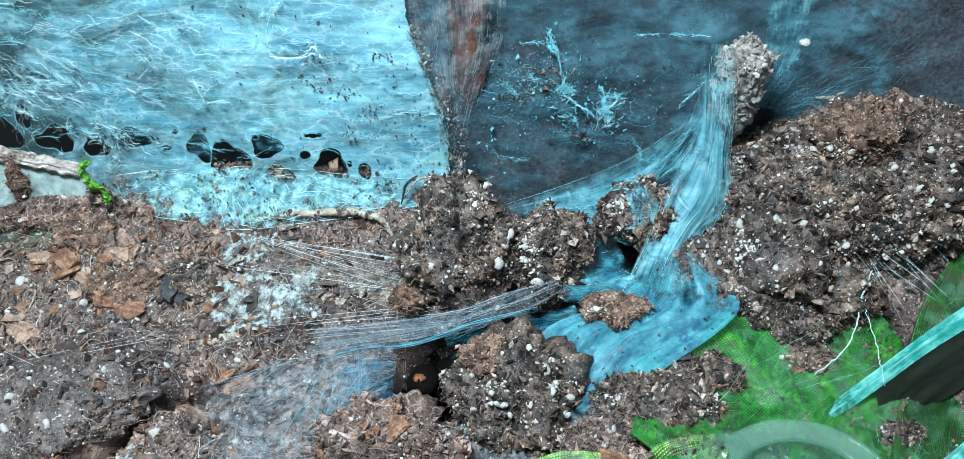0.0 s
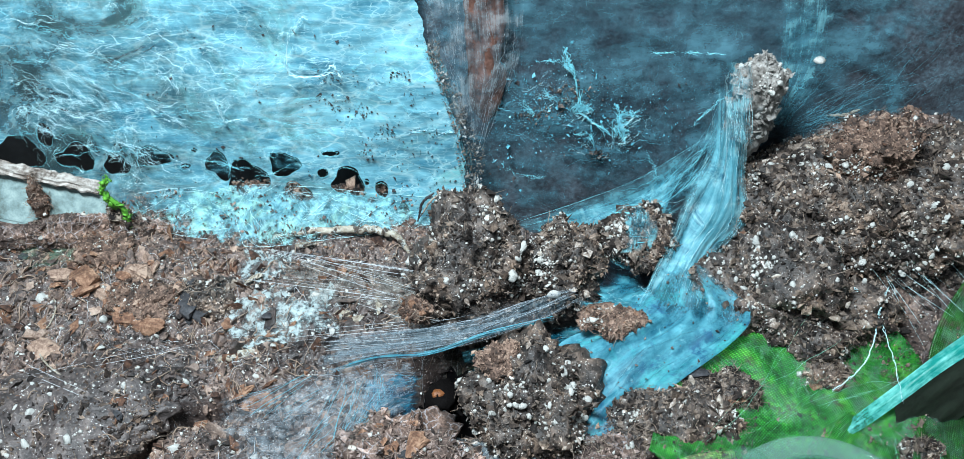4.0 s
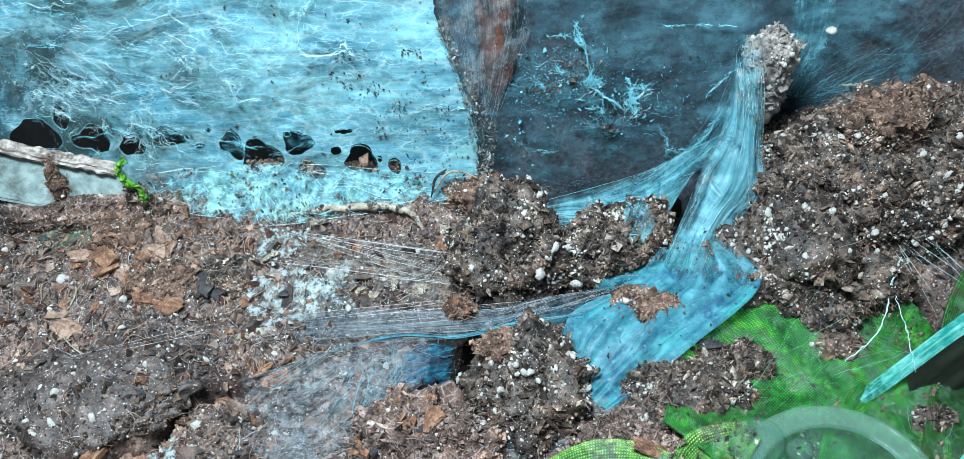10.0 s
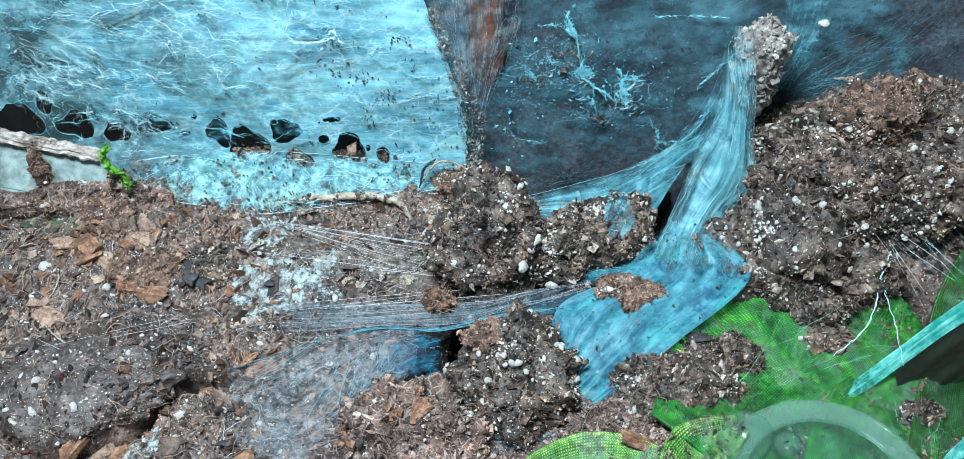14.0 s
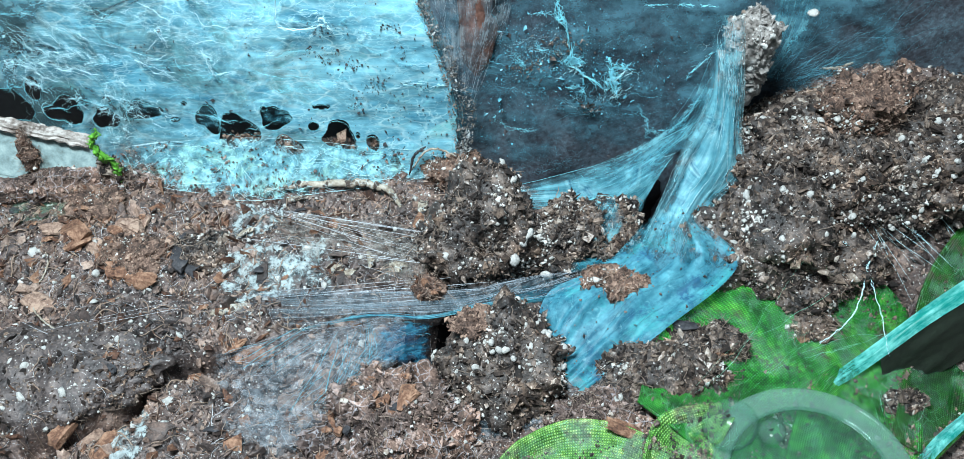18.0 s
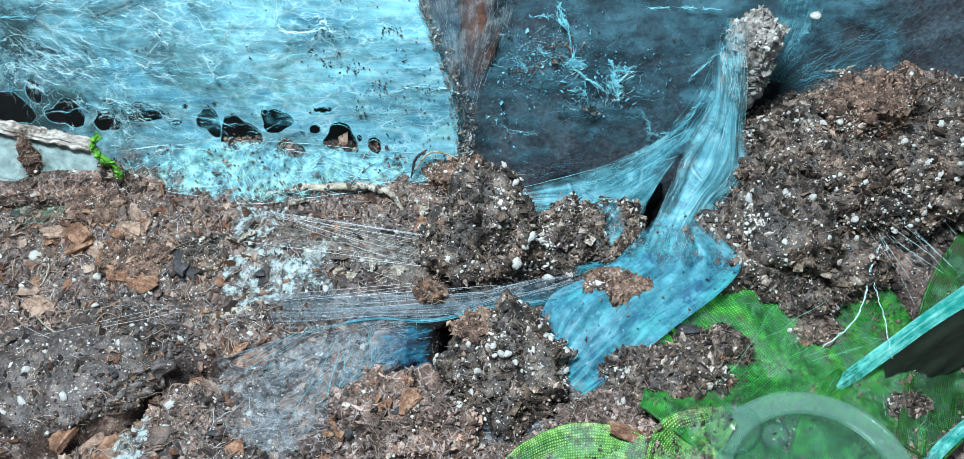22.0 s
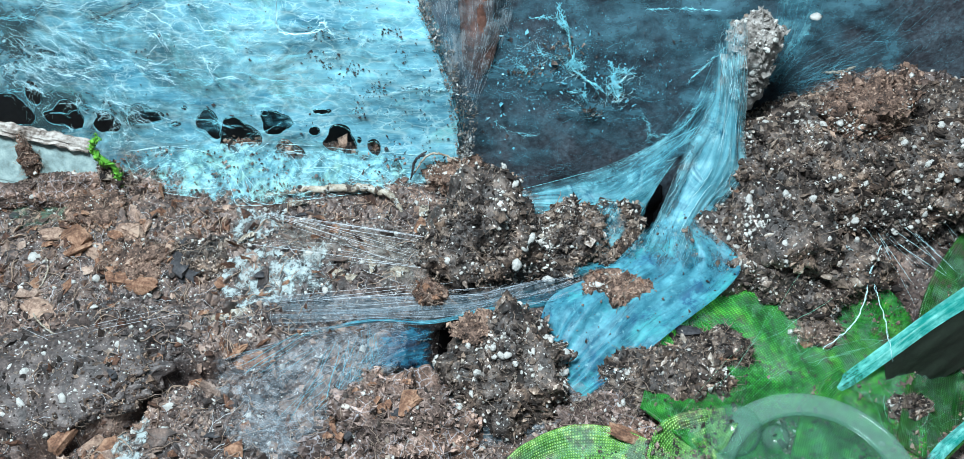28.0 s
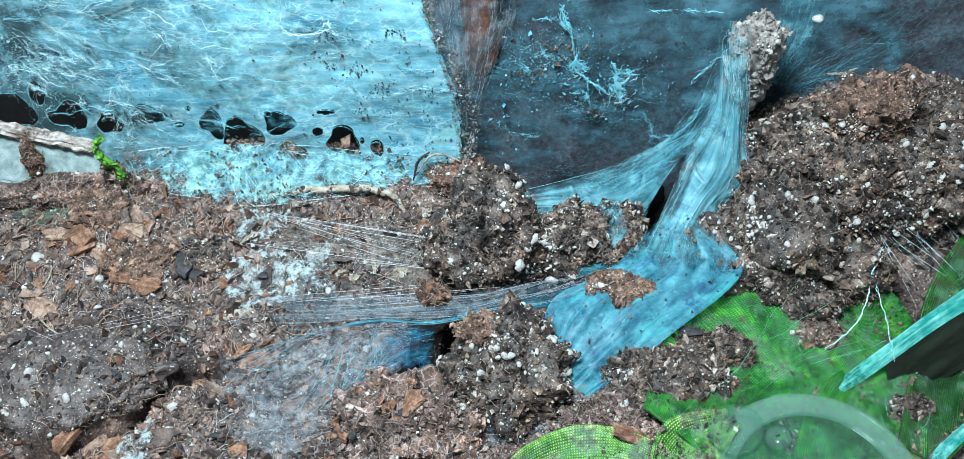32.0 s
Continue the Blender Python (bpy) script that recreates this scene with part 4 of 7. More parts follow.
g, uu, vv = loft_grid([p + np.array([0.0016, 0.004, 0]) for p in seam_pts[::6]], [p + np.array([-0.0012, wall_y(p[2]) - 0.0122, 0]) for p in seam_pts[::6]], 60, 16, 0.0004, 0.0005, 3)
tagged(put("seam_silk", sheet_mesh("seam_silk", g, uu, vv), SILK_VEIL), "pale silk hem along the torn edge", "spider web")

# brown stick behind the films
p = spline([(-0.0008, 0.0180, 0.0519), (-0.0006, 0.0180, 0.0380), (-0.0004, 0.0180, 0.0284), (-0.0009, 0.0180, 0.0193)], 40)
rad = 0.0031 * (1 + 0.05 * np.sin(np.arange(40) * 0.23)) * np.clip((40 - np.arange(40)) / 14, 0.08, 1) ** 0.6
v, f = [], []
for n in range(40):
    for k in range(20):
        a = k * math.tau / 20
        rr = rad[n] * (1 + 0.12 * math.sin(a * 3 + n * 0.3) + 0.25 * float(fbm(math.cos(a) * 1.5, math.sin(a) * 1.5, n * 0.16, 3, 4)))
        v.append(p[n] + np.array([math.cos(a) * rr, math.sin(a) * rr, 0]))
for n in range(39):
    for k in range(20):
        f.append((n * 20 + k, n * 20 + (k + 1) % 20, n * 20 + 20 + (k + 1) % 20, n * 20 + 20 + k))
tagged(put("stick", mesh_of("stick", v, f), STICK), "brown stick standing behind thin grey silk", "stick")
# ---- ledge on the left ----
led = holder("ledge", (-0.0783, 0.0105, 0.0126), "pale grey plastic ledge with a dusty pane below it", "ledge")
lo, hi = np.array((-0.1135, 0.0105, 0.0112)), np.array((-0.0680, 0.0105, 0.0141))
me = box_mesh("ledge_rail", (lo[0] - led.location[0], -0.0015, -0.0008), (hi[0] - led.location[0] - 0.0005, 0.0015, 0.0008))
bm = bmesh.new()
bm.from_mesh(me)
bmesh.ops.subdivide_edges(bm, edges=[e for e in bm.edges if e.calc_length() > 0.01], cuts=90, use_grid_fill=True)
for vert in bm.verts:
    vert.co += Vector((0, 0.00035, 0.00035)) * noise.noise(vert.co * 700) + Vector((0, 0, 0.0005)) * noise.noise(Vector((vert.co.x * 160, 3, 1)))
bm.to_mesh(me)
bm.free()
put("rail", me, LEDGE, led, "pale rail", pose(0, 0, 0.0004, 0, 17, 0))
me = box_mesh("ledge_pane", (lo[0] - led.location[0], -0.0004, -0.0098), (hi[0] - led.location[0] + 0.001, 0.0004, -0.0008))
put("pane", me, PANE, led, "dusty grey pane", pose(0, 0.0006, 0, -32, 17, 0))

# ---- panel webs on the dark side ----
def strand_bundle(name, label, runs, material, radius, seed, steps=16, shake=0.0002):
    r = np.random.default_rng(seed)
    paths = []
    for a, b, count, spread in runs:
        a, b = np.array(a), np.array(b)
        for _ in range(count):
            s = np.linspace(r.uniform(0, 0.3), r.uniform(0.7, 1.0), steps)[:, None]
            off = r.normal(0, spread, 3) + (r.normal(0, spread, 3) * s)
            paths.append(a + (b - a) * s + off * np.array([1, 0.4, 1]) + r.normal(0, shake, (steps, 3)).cumsum(0) * 0.6)
    v, f = fibre_arrays(eased(paths), np.abs(r.normal(radius, radius * 0.7, len(paths))) + 0.000008)
    return tagged(put(name, mesh_of(name, v, f), material), label, "silk threads", kind="stuff")


def panel_y(z):
    return 0.0150 + 0.12 * max(z, 0)


tangle("panel_tangle", "blue-white tangles of silk on the dark panel", [
    ((0.0159, 0.0170, 0.0241), 0.0014, 0.0014, 18, 20, 0.00003), ((0.0232, 0.0170, 0.0201), 0.0020, 0.0016, 34, 60, 0.000026), ((0.0158, 0.0170, 0.0187), 0.0016, 0.0012, 14, -40, 0.000024),
    ((0.0127, 0.0170, 0.0334), 0.0012, 0.0016, 12, 90, 0.000024), ((0.0314, 0.0170, 0.0068), 0.0020, 0.0010, 16, 10, 0.000024), ((0.0088, 0.0170, 0.0292), 0.0030, 0.0030, 30, 20, 0.00001),
    ((0.0239, 0.0170, 0.0234), 0.0020, 0.0012, 16, 50, 0.00002), ((0.0375, 0.0150, 0.0282), 0.0016, 0.0016, 10, 55, 0.00002)], THREAD, 71)
strand_bundle("bead_strands", "fine blue strands fanned over the panel round the bead", [
    ((0.0512, 0.0163, 0.0209), (0.0557, 0.0180, 0.0349), 16, 0.0014), ((0.0544, 0.0162, 0.0203), (0.0682, 0.0172, 0.0281), 34, 0.0022), ((0.0559, 0.0160, 0.0185), (0.0649, 0.0168, 0.0252), 26, 0.0016), ((0.0652, 0.0167, 0.0240), (0.0754, 0.0176, 0.0315), 18, 0.0024)], THREAD_DEEP, 0.000004, 75, 16, 0.00045)
tangle("panel_haze", "faint blue haze of silk over the dark panel", [
    ((0.0080, 0.0170, 0.0241), 0.0070, 0.0050, 50, 0, 0.000011), ((0.0191, 0.0170, 0.0173), 0.0060, 0.0024, 40, 20, 0.00001), ((0.0254, 0.0170, 0.0279), 0.0060, 0.0040, 16, 40, 0.000008), ((0.0134, 0.0170, 0.0040), 0.0080, 0.0030, 40, 4, 0.00001),
    ((0.0329, 0.0160, 0.0110), 0.0050, 0.0040, 50, 40, 0.000012), ((0.0609, 0.0170, 0.0304), 0.0090, 0.0040, 34, 28, 0.00001), ((0.0543, 0.0170, 0.0241), 0.0050, 0.0024, 40, 40, 0.00001), ((0.0036, 0.0170, 0.0328), 0.0030, 0.0060, 14, 80, 0.00001),
    ((0.0715, 0.0170, 0.0292), 0.0060, 0.0060, 20, 28, 0.000008)], THREAD_DEEP, 72)
for pts, count, spread, thick in (
        ([(0.0123, 0.0192, 0.0349), (0.0126, 0.0189, 0.0321), (0.0146, 0.0185, 0.0293), (0.0157, 0.0179, 0.0240), (0.0172, 0.0177, 0.0228)], 14, 0.00016, 0.00011),
        ([(0.0144, 0.0179, 0.0242), (0.0160, 0.0178, 0.0240), (0.0177, 0.0178, 0.0234)], 22, 0.00030, 0.00010),
        ([(0.0153, 0.0172, 0.0185), (0.0175, 0.0172, 0.0185), (0.0188, 0.0168, 0.0153)], 10, 0.00018, 0.00008),
        ([(0.0219, 0.0171, 0.0178), (0.0227, 0.0175, 0.0209), (0.0235, 0.0177, 0.0228), (0.0263, 0.0177, 0.0222)], 20, 0.00030, 0.00009),
        ([(0.0239, 0.0171, 0.0172), (0.0233, 0.0174, 0.0200), (0.0242, 0.0175, 0.0212)], 18, 0.00030, 0.00009),
        ([(0.0281, 0.0168, 0.0153), (0.0304, 0.0162, 0.0100), (0.0301, 0.0159, 0.0077)], 9, 0.00016, 0.00007),
        ([(0.0305, 0.0161, 0.0093), (0.0344, 0.0161, 0.0091), (0.0363, 0.0164, 0.0120)], 10, 0.00026, 0.00007),
        ([(0.0357, 0.0174, 0.0197), (0.0369, 0.0177, 0.0222), (0.0396, 0.0180, 0.0252), (0.0417, 0.0184, 0.0281)], 8, 0.00016, 0.00008),
        ([(0.0162, 0.0183, 0.0277), (0.0153, 0.0178, 0.0237), (0.0171, 0.0176, 0.0219), (0.0195, 0.0174, 0.0200), (0.0222, 0.0171, 0.0178)], 12, 0.00016, 0.00009),
        ([(0.0216, 0.0180, 0.0247), (0.0227, 0.0178, 0.0230), (0.0228, 0.0174, 0.0198), (0.0244, 0.0170, 0.0165)], 12, 0.00018, 0.00009),
        ([(0.0125, 0.0192, 0.0350), (0.0134, 0.0189, 0.0326), (0.0146, 0.0186, 0.0296)], 16, 0.00016, 0.00014),
        ([(0.0011, 0.0192, 0.0350), (0.0018, 0.0190, 0.0332), (0.0027, 0.0188, 0.0313)], 8, 0.00012, 0.00008),
        ([(0.0343, 0.0161, 0.0091), (0.0366, 0.0164, 0.0120), (0.0381, 0.0168, 0.0149), (0.0395, 0.0172, 0.0185)], 9, 0.00018, 0.00007),
        ([(0.0504, 0.0178, 0.0234), (0.0525, 0.0183, 0.0275), (0.0547, 0.0187, 0.0310)], 14, 0.00026, 0.00007),
        ([(0.0093, 0.0182, 0.0270), (0.0115, 0.0181, 0.0256), (0.0152, 0.0180, 0.0247)], 7, 0.00022, 0.00006),
        ([(0.0041, 0.0184, 0.0282), (0.0065, 0.0179, 0.0240), (0.0085, 0.0175, 0.0210)], 7, 0.00026, 0.00006),
        ([(0.0021, 0.0164, 0.0121), (0.0055, 0.0162, 0.0099), (0.0102, 0.0161, 0.0091)], 6, 0.00022, 0.00005),
        ([(0.0267, 0.0191, 0.0342), (0.0329, 0.0191, 0.0343), (0.0393, 0.0191, 0.0340)], 12, 0.00010, 0.00010), ([(0.0078, 0.0189, 0.0327), (0.0124, 0.0189, 0.0329)], 7, 0.00014, 0.00007)):
    r = np.random.default_rng(int(pts[0][0] * 1e5))
    line = spline(pts, 30) + np.array([0, -0.0016, 0])
    paths = []
    for _ in range(count * 2):
        a0 = r.uniform(0, 24)
        at = np.interp(np.linspace(a0, a0 + r.uniform(1.5, 6), 14)[:, None], np.arange(30), np.arange(30))[:, 0]
        bit = np.stack([np.interp(at, np.arange(30), line[:, q]) for q in range(3)], -1)
        lean = np.linspace(-1, 1, 14)[:, None] * r.normal(0, spread * 2.2, 3)
        paths.append(bit + (r.normal(0, spread * 0.9, 3) + lean) * np.array([1, 0.3, 1]) + r.normal(0, spread * 0.45, (14, 3)))
    paths.append(line[np.linspace(0, 29, 14).round().astype(int)] + r.normal(0, spread * 0.9, (14, 3)))
    v, f = fibre_arrays(paths, thick * 0.55 * np.exp(r.normal(-0.6, 0.6, len(paths))), 5)
    tagged(put("silk_strand", mesh_of("silk_strand", v, f), THREAD_BLUE), "clotted blue-white strand of silk on the dark panel", "silk thread", "strands on the dark panel")
for cx, cz, sx, sz, n, mt, nm, lb in ((0.0135, 0.0262, 0.0022, 0.0012, 160, CLOD, "panel_dirt", "brown smear of soil on the panel"), (0.0082, 0.0219, 0.0016, 0.0008, 90, CLOD, "panel_dirt", "brown smear of soil on the panel"), (0.0194, 0.0140, 0.0012, 0.0008, 50, CLOD, "panel_dirt", "brown smear of soil on the panel"),
                                      (0.0110, 0.0235, 0.0060, 0.0042, 900, THREAD_DEEP, "silk_flecks", "blue flecks of old silk on the panel"), (0.0200, 0.0200, 0.0090, 0.0050, 600, THREAD_DEEP, "silk_flecks", "blue flecks of old silk on the panel"), (0.0040, 0.0150, 0.0030, 0.0070, 160, THREAD_DEEP, "silk_flecks", "blue flecks of old silk on the panel")):
    at = np.stack([rng.normal(cx, sx, n), np.zeros(n), rng.normal(cz, sz, n)], -1)
    at[:, 1] = [panel_y(q) - 0.0008 for q in at[:, 2]]
    v, f = crumb_arrays(at, sizes_of(n, 0.00012 if mt is CLOD else 0.000055, 0.6, 0.0004), 0.7, 0.5, flat=0.3)
    tagged(put(nm, mesh_of(nm, v, f, False), mt), lb, "soil specks" if mt is CLOD else "silk flecks", kind="stuff")
at = np.stack([rng.normal(0.018, 0.011, 900), np.zeros(900), rng.normal(0.021, 0.007, 900)], -1)
at[:, 1] = [panel_y(q) - 0.0006 for q in at[:, 2]]
v, f = crumb_arrays(at, sizes_of(900, 0.00006, 0.6, 0.0003), 0.7, 0.45, flat=0.5)
tagged(put("panel_specks", mesh_of("panel_specks", v, f, False), CHAR), "dark soil specks caught on the panel film", "soil specks", kind="stuff")

# ---- blue silk funnel: hammock, neck and apron ----
def silk_thing(name, label, a, b, material, nu=120, nv=60, belly=0.0, wrinkle=0.0005, seed=1, n_threads=60, thread=THREAD_BLUE, length=0.6, fine=0.00002):
    root = holder(name, np.mean(np.vstack([a, b]), 0), label, "spider web")
    base = np.array(root.location)
    g, uu, vv = loft_grid(np.array(a) - base, np.array(b) - base, nu, nv, belly, wrinkle, seed)
    put("sheet", sheet_mesh(name, g, uu, vv), material, root)
    if n_threads:
        v, f = fibre_arrays(threads_on(g, n_threads, length, 0.0003, 0.15, 16, seed), np.abs(np.random.default_rng(seed).normal(fine, fine, n_threads)) + fine * 0.6)
        tagged(put("threads", mesh_of("threads", v, f), thread, root), "fine strands", kind="stuff")
    return root


silk_thing("grey_film", "thin grey silk film over the brown stick", [(-0.0112, 0.0140, 0.0512), (-0.0092, 0.0140, 0.0361), (-0.0071, 0.0140, 0.0270), (-0.0052, 0.0140, 0.0198)], [(0.0051, 0.0150, 0.0506), (0.0050, 0.0150, 0.0354), (0.0017, 0.0150, 0.0243), (-0.0010, 0.0150, 0.0148)], SILK_GREY, 60, 50, 0, 0.0006, 9, 60, THREAD_GREY, 0.4, 0.000006)
hammock = silk_thing("silk_hammock", "taut cyan web slung between soil clods and the silk neck",
                     [(0.0037, 0.0110, -0.0025), (0.0165, 0.0110, 0.0021), (0.0269, 0.0090, 0.0090), (0.0367, 0.0060, 0.0191)], [(0.0075, 0.0070, -0.0026), (0.0188, 0.0040, -0.0034), (0.0273, 0.0030, -0.0033), (0.0314, 0.0030, 0.0105)], SILK_HAMMOCK, seed=2, n_threads=26, fine=0.00001)
silk_thing("silk_veil", "thin blue veil of silk beside the neck", [(0.0377, 0.0100, 0.0307), (0.0350, 0.0100, 0.0197), (0.0279, 0.0100, 0.0098), (0.0176, 0.0100, 0.0029)], [(0.0407, 0.0080, 0.0286), (0.0379, 0.0060, 0.0178), (0.0336, 0.0050, 0.0108), (0.0252, 0.0050, 0.0008)], SILK_VEIL, 80, 40, 0.0004, 0.0010, 23, 60, THREAD_BLUE, 0.4, 0.000008)
neck = silk_thing("silk_neck", "folded neck of blue silk rising from the burrow",
                  [(0.0357, 0.0110, 0.0393), (0.0371, 0.0070, 0.0243), (0.0332, 0.0020, 0.0159), (0.0299, -0.0040, 0.0103), (0.0248, -0.0140, 0.0055)], [(0.0432, 0.0090, 0.0315), (0.0438, 0.0050, 0.0194), (0.0449, 0.0010, 0.0118), (0.0396, -0.0040, 0.0080), (0.0352, -0.0150, 0.0051)], SILK_NECK, 140, 60, 0.001, 0.0010, 3, 55, THREAD, 0.35, 0.000007)
apron = silk_thing("silk_apron", "wide blue apron of silk spread over the burrow mouth",
                   [(0.0284, -0.0057, 0.0084), (0.0200, -0.0150, 0.0067), (0.0109, -0.0200, 0.0050), (0.0082, -0.0280, 0.0030)], [(0.0362, -0.0071, 0.0098), (0.0415, -0.0157, 0.0079), (0.0288, -0.0270, 0.0063), (0.0154, -0.0359, 0.0014)], SILK_APRON, 160, 110, 0.0012, 0.0016, 4, 90, THREAD_DEEP, 0.3, 0.000008)
band = silk_thing("silk_band", "long grey-blue band of silk stretched over the soil",
                  [(-0.0418, -0.0176, 0.0015), (-0.0287, -0.0166, 0.0026), (-0.0133, -0.0182, 0.0040), (-0.0004, -0.0181, 0.0051), (0.0078, -0.0165, 0.0058), (0.0150, -0.0158, 0.0068)], [(-0.0431, -0.0220, 0.0009), (-0.0278, -0.0237, 0.0022), (-0.0139, -0.0241, 0.0050), (-0.0023, -0.0234, 0.0060), (0.0090, -0.0212, 0.0062), (0.0168, -0.0192, 0.0070)], SILK_BAND, 160, 50, 0.0008, 0.0016, 5, 110, THREAD_DIM, 0.3, 0.000006)
lip = silk_thing("silk_lip", "bright blue silk hem under the band at the burrow mouth",
                 [(-0.0297, -0.0244, 0.0020), (-0.0179, -0.0231, 0.0046), (-0.0081, -0.0238, 0.0052), (0.0016, -0.0218, 0.0058), (0.0118, -0.0203, 0.0058)], [(-0.0307, -0.0249, 0.0015), (-0.0179, -0.0237, 0.0040), (-0.0081, -0.0243, 0.0046), (0.0016, -0.0223, 0.0052), (0.0118, -0.0208, 0.0054)], SILK_BLUE, 120, 14, 0, 0.0005, 6, 14, THREAD_DEEP, 0.4, 0.00001)
funnel = silk_thing("silk_funnel", "thin see-through silk sheet over soil beside the burrow",
                    [(-0.0427, -0.0268, 0.0008), (-0.0298, -0.0235, 0.0022), (-0.0179, -0.0231, 0.0040), (-0.0115, -0.0241, 0.0044)], [(-0.0378, -0.0427, 0.0006), (-0.0272, -0.0443, 0.0008), (-0.0182, -0.0367, 0.0036), (-0.0123, -0.0298, 0.0018)], SILK_FILM, 120, 90, 0.0012, 0.0012, 7, 230, THREAD_DIM, 0.22, 0.000006)
fringe = silk_thing("silk_fringe", "thin blue silk fringe clinging to the soil mound",
                    [(0.0433, 0.0133, 0.0097), (0.0448, 0.0069, 0.0098), (0.0433, -0.0001, 0.0085)], [(0.0522, 0.0088, 0.0124), (0.0533, 0.0042, 0.0101), (0.0463, -0.0017, 0.0079)], SILK_VEIL, 60, 40, 0.0003, 0.0008, 19, 60, THREAD_BLUE, 0.5, 0.000008)
throat = silk_thing("silk_throat", "blue silk lining of the burrow throat, shade in its colour",
                    [(-0.0164, -0.0238, 0.0036), (-0.0130, -0.0240, 0.0043), (-0.0074, -0.0236, 0.0034)], [(-0.0175, -0.0303, 0.0017), (-0.0123, -0.0306, 0.0008), (-0.0076, -0.0269, -0.0039)], SILK_SHADED, 40, 40, -0.001, 0.0006, 8, 14, THREAD_DEEP, 0.5, 0.00001)

silk_thing("silk_bed", "crumpled blue silk bed under the small clods", [(0.0129, -0.0031, 0.0033), (0.0198, 0.0019, 0.0016), (0.0254, -0.0021, 0.0041)], [(0.0152, -0.0156, 0.0043), (0.0216, -0.0156, 0.0051), (0.0278, -0.0132, 0.0061)], SILK_BLUE, 60, 40, -0.0008, 0.0016, 26, 30, THREAD, 0.3, 0.000008)
lining = silk_thing("silk_lining", "deep blue silk lining inside the burrow slit",
                    [(-0.0044, -0.0196, 0.0020), (0.0046, -0.0173, 0.0032), (0.0121, -0.0163, 0.0043), (0.0167, -0.0154, 0.0048)], [(-0.0035, -0.0208, -0.0030), (0.0068, -0.0185, -0.0019), (0.0139, -0.0174, -0.0009), (0.0184, -0.0170, 0.0011)], SILK_BLUE, 60, 30, 0, 0.0004, 18, 8, THREAD_DEEP, 0.5, 0.00001)

soil_strands = strand_bundle("soil_strands", "taut pale strands of silk stretched over the soil", [
    ((-0.0399, 0.0019, 0.0017), (-0.0014, -0.0112, 0.0076), 6, 0.0008), ((-0.0431, -0.0046, 0.0016), (-0.0044, -0.0142, 0.0058), 9, 0.0018), ((-0.0374, 0.0003, 0.0018), (-0.0084, -0.0149, 0.0049), 9, 0.0022),
    ((-0.0335, -0.0189, 0.0020), (0.0016, -0.0180, 0.0056), 10, 0.0014), ((-0.0718, -0.0265, 0.0025), (-0.0457, -0.0184, 0.0013), 4, 0.0016), ((-0.0737, -0.0240, 0.0022), (-0.0593, -0.0319, 0.0037), 5, 0.001)], THREAD_GREY, 0.00002, 73, 14, 0.00005)
strand_bundle("funnel_threads", "blue silk threads gathered towards the burrow mouth", [
    ((-0.0178, -0.0237, 0.0042), (-0.0160, -0.0323, 0.0042), 10, 0.0006), ((-0.0201, -0.0254, 0.0042), (-0.0235, -0.0418, 0.0042), 14, 0.0010), ((-0.0138, -0.0254, 0.0042), (-0.0217, -0.0377, 0.0042), 14, 0.0010), ((-0.0253, -0.0260, 0.0042), (-0.0372, -0.0345, 0.0042), 10, 0.0014), ((-0.0208, -0.0323, 0.0042), (-0.0279, -0.0418, 0.0042), 10, 0.0012)], THREAD_DEEP, 0.000022, 76, 16, 0.00022)
strand_bundle("mound_strands", "long taut silk strands over the soil mound", [
    ((0.0632, 0.0013, 0.0085), (0.0724, -0.0166, 0.0022), 5, 0.0012), ((0.0686, -0.0032, 0.0071), (0.0787, -0.0141, 0.0040), 9, 0.0016), ((0.0757, 0.0003, 0.0095), (0.0819, -0.0074, 0.0055), 6, 0.001),
    ((0.0582, 0.0116, 0.0163), (0.0691, -0.0017, 0.0071), 3, 0.001)], THREAD, 0.00002, 74, 12, 0.00003)
for pts, rad in (([(0.0654, -0.0111, 0.0085), (0.0629, -0.0153, 0.0070), (0.0615, -0.0194, 0.0050), (0.0590, -0.0232, 0.0035), (0.0562, -0.0254, 0.0025), (0.0537, -0.0269, 0.0016)], 0.00008), ([(0.0627, -0.0149, 0.0072), (0.0634, -0.0179, 0.0055), (0.0641, -0.0232, 0.0035), (0.0643, -0.0288, 0.0015)], 0.00005), ([(0.0595, -0.0111, 0.0085), (0.0614, -0.0141, 0.0078), (0.0629, -0.0169, 0.0066)], 0.00004)):
    v, f = fibre_arrays([spline(pts, 30) + np.random.default_rng(len(pts)).normal(0, 0.00009, (30, 3)), spline(pts, 30) + np.random.default_rng(len(pts) + 9).normal(0, 0.00016, (30, 3))], [rad, rad * 0.4], 5)
    tagged(put("silk_strand", mesh_of("silk_strand", v, f), THREAD), "pale crooked silk strand hanging over the cloth leaf", "silk thread", "strands over the leaf")

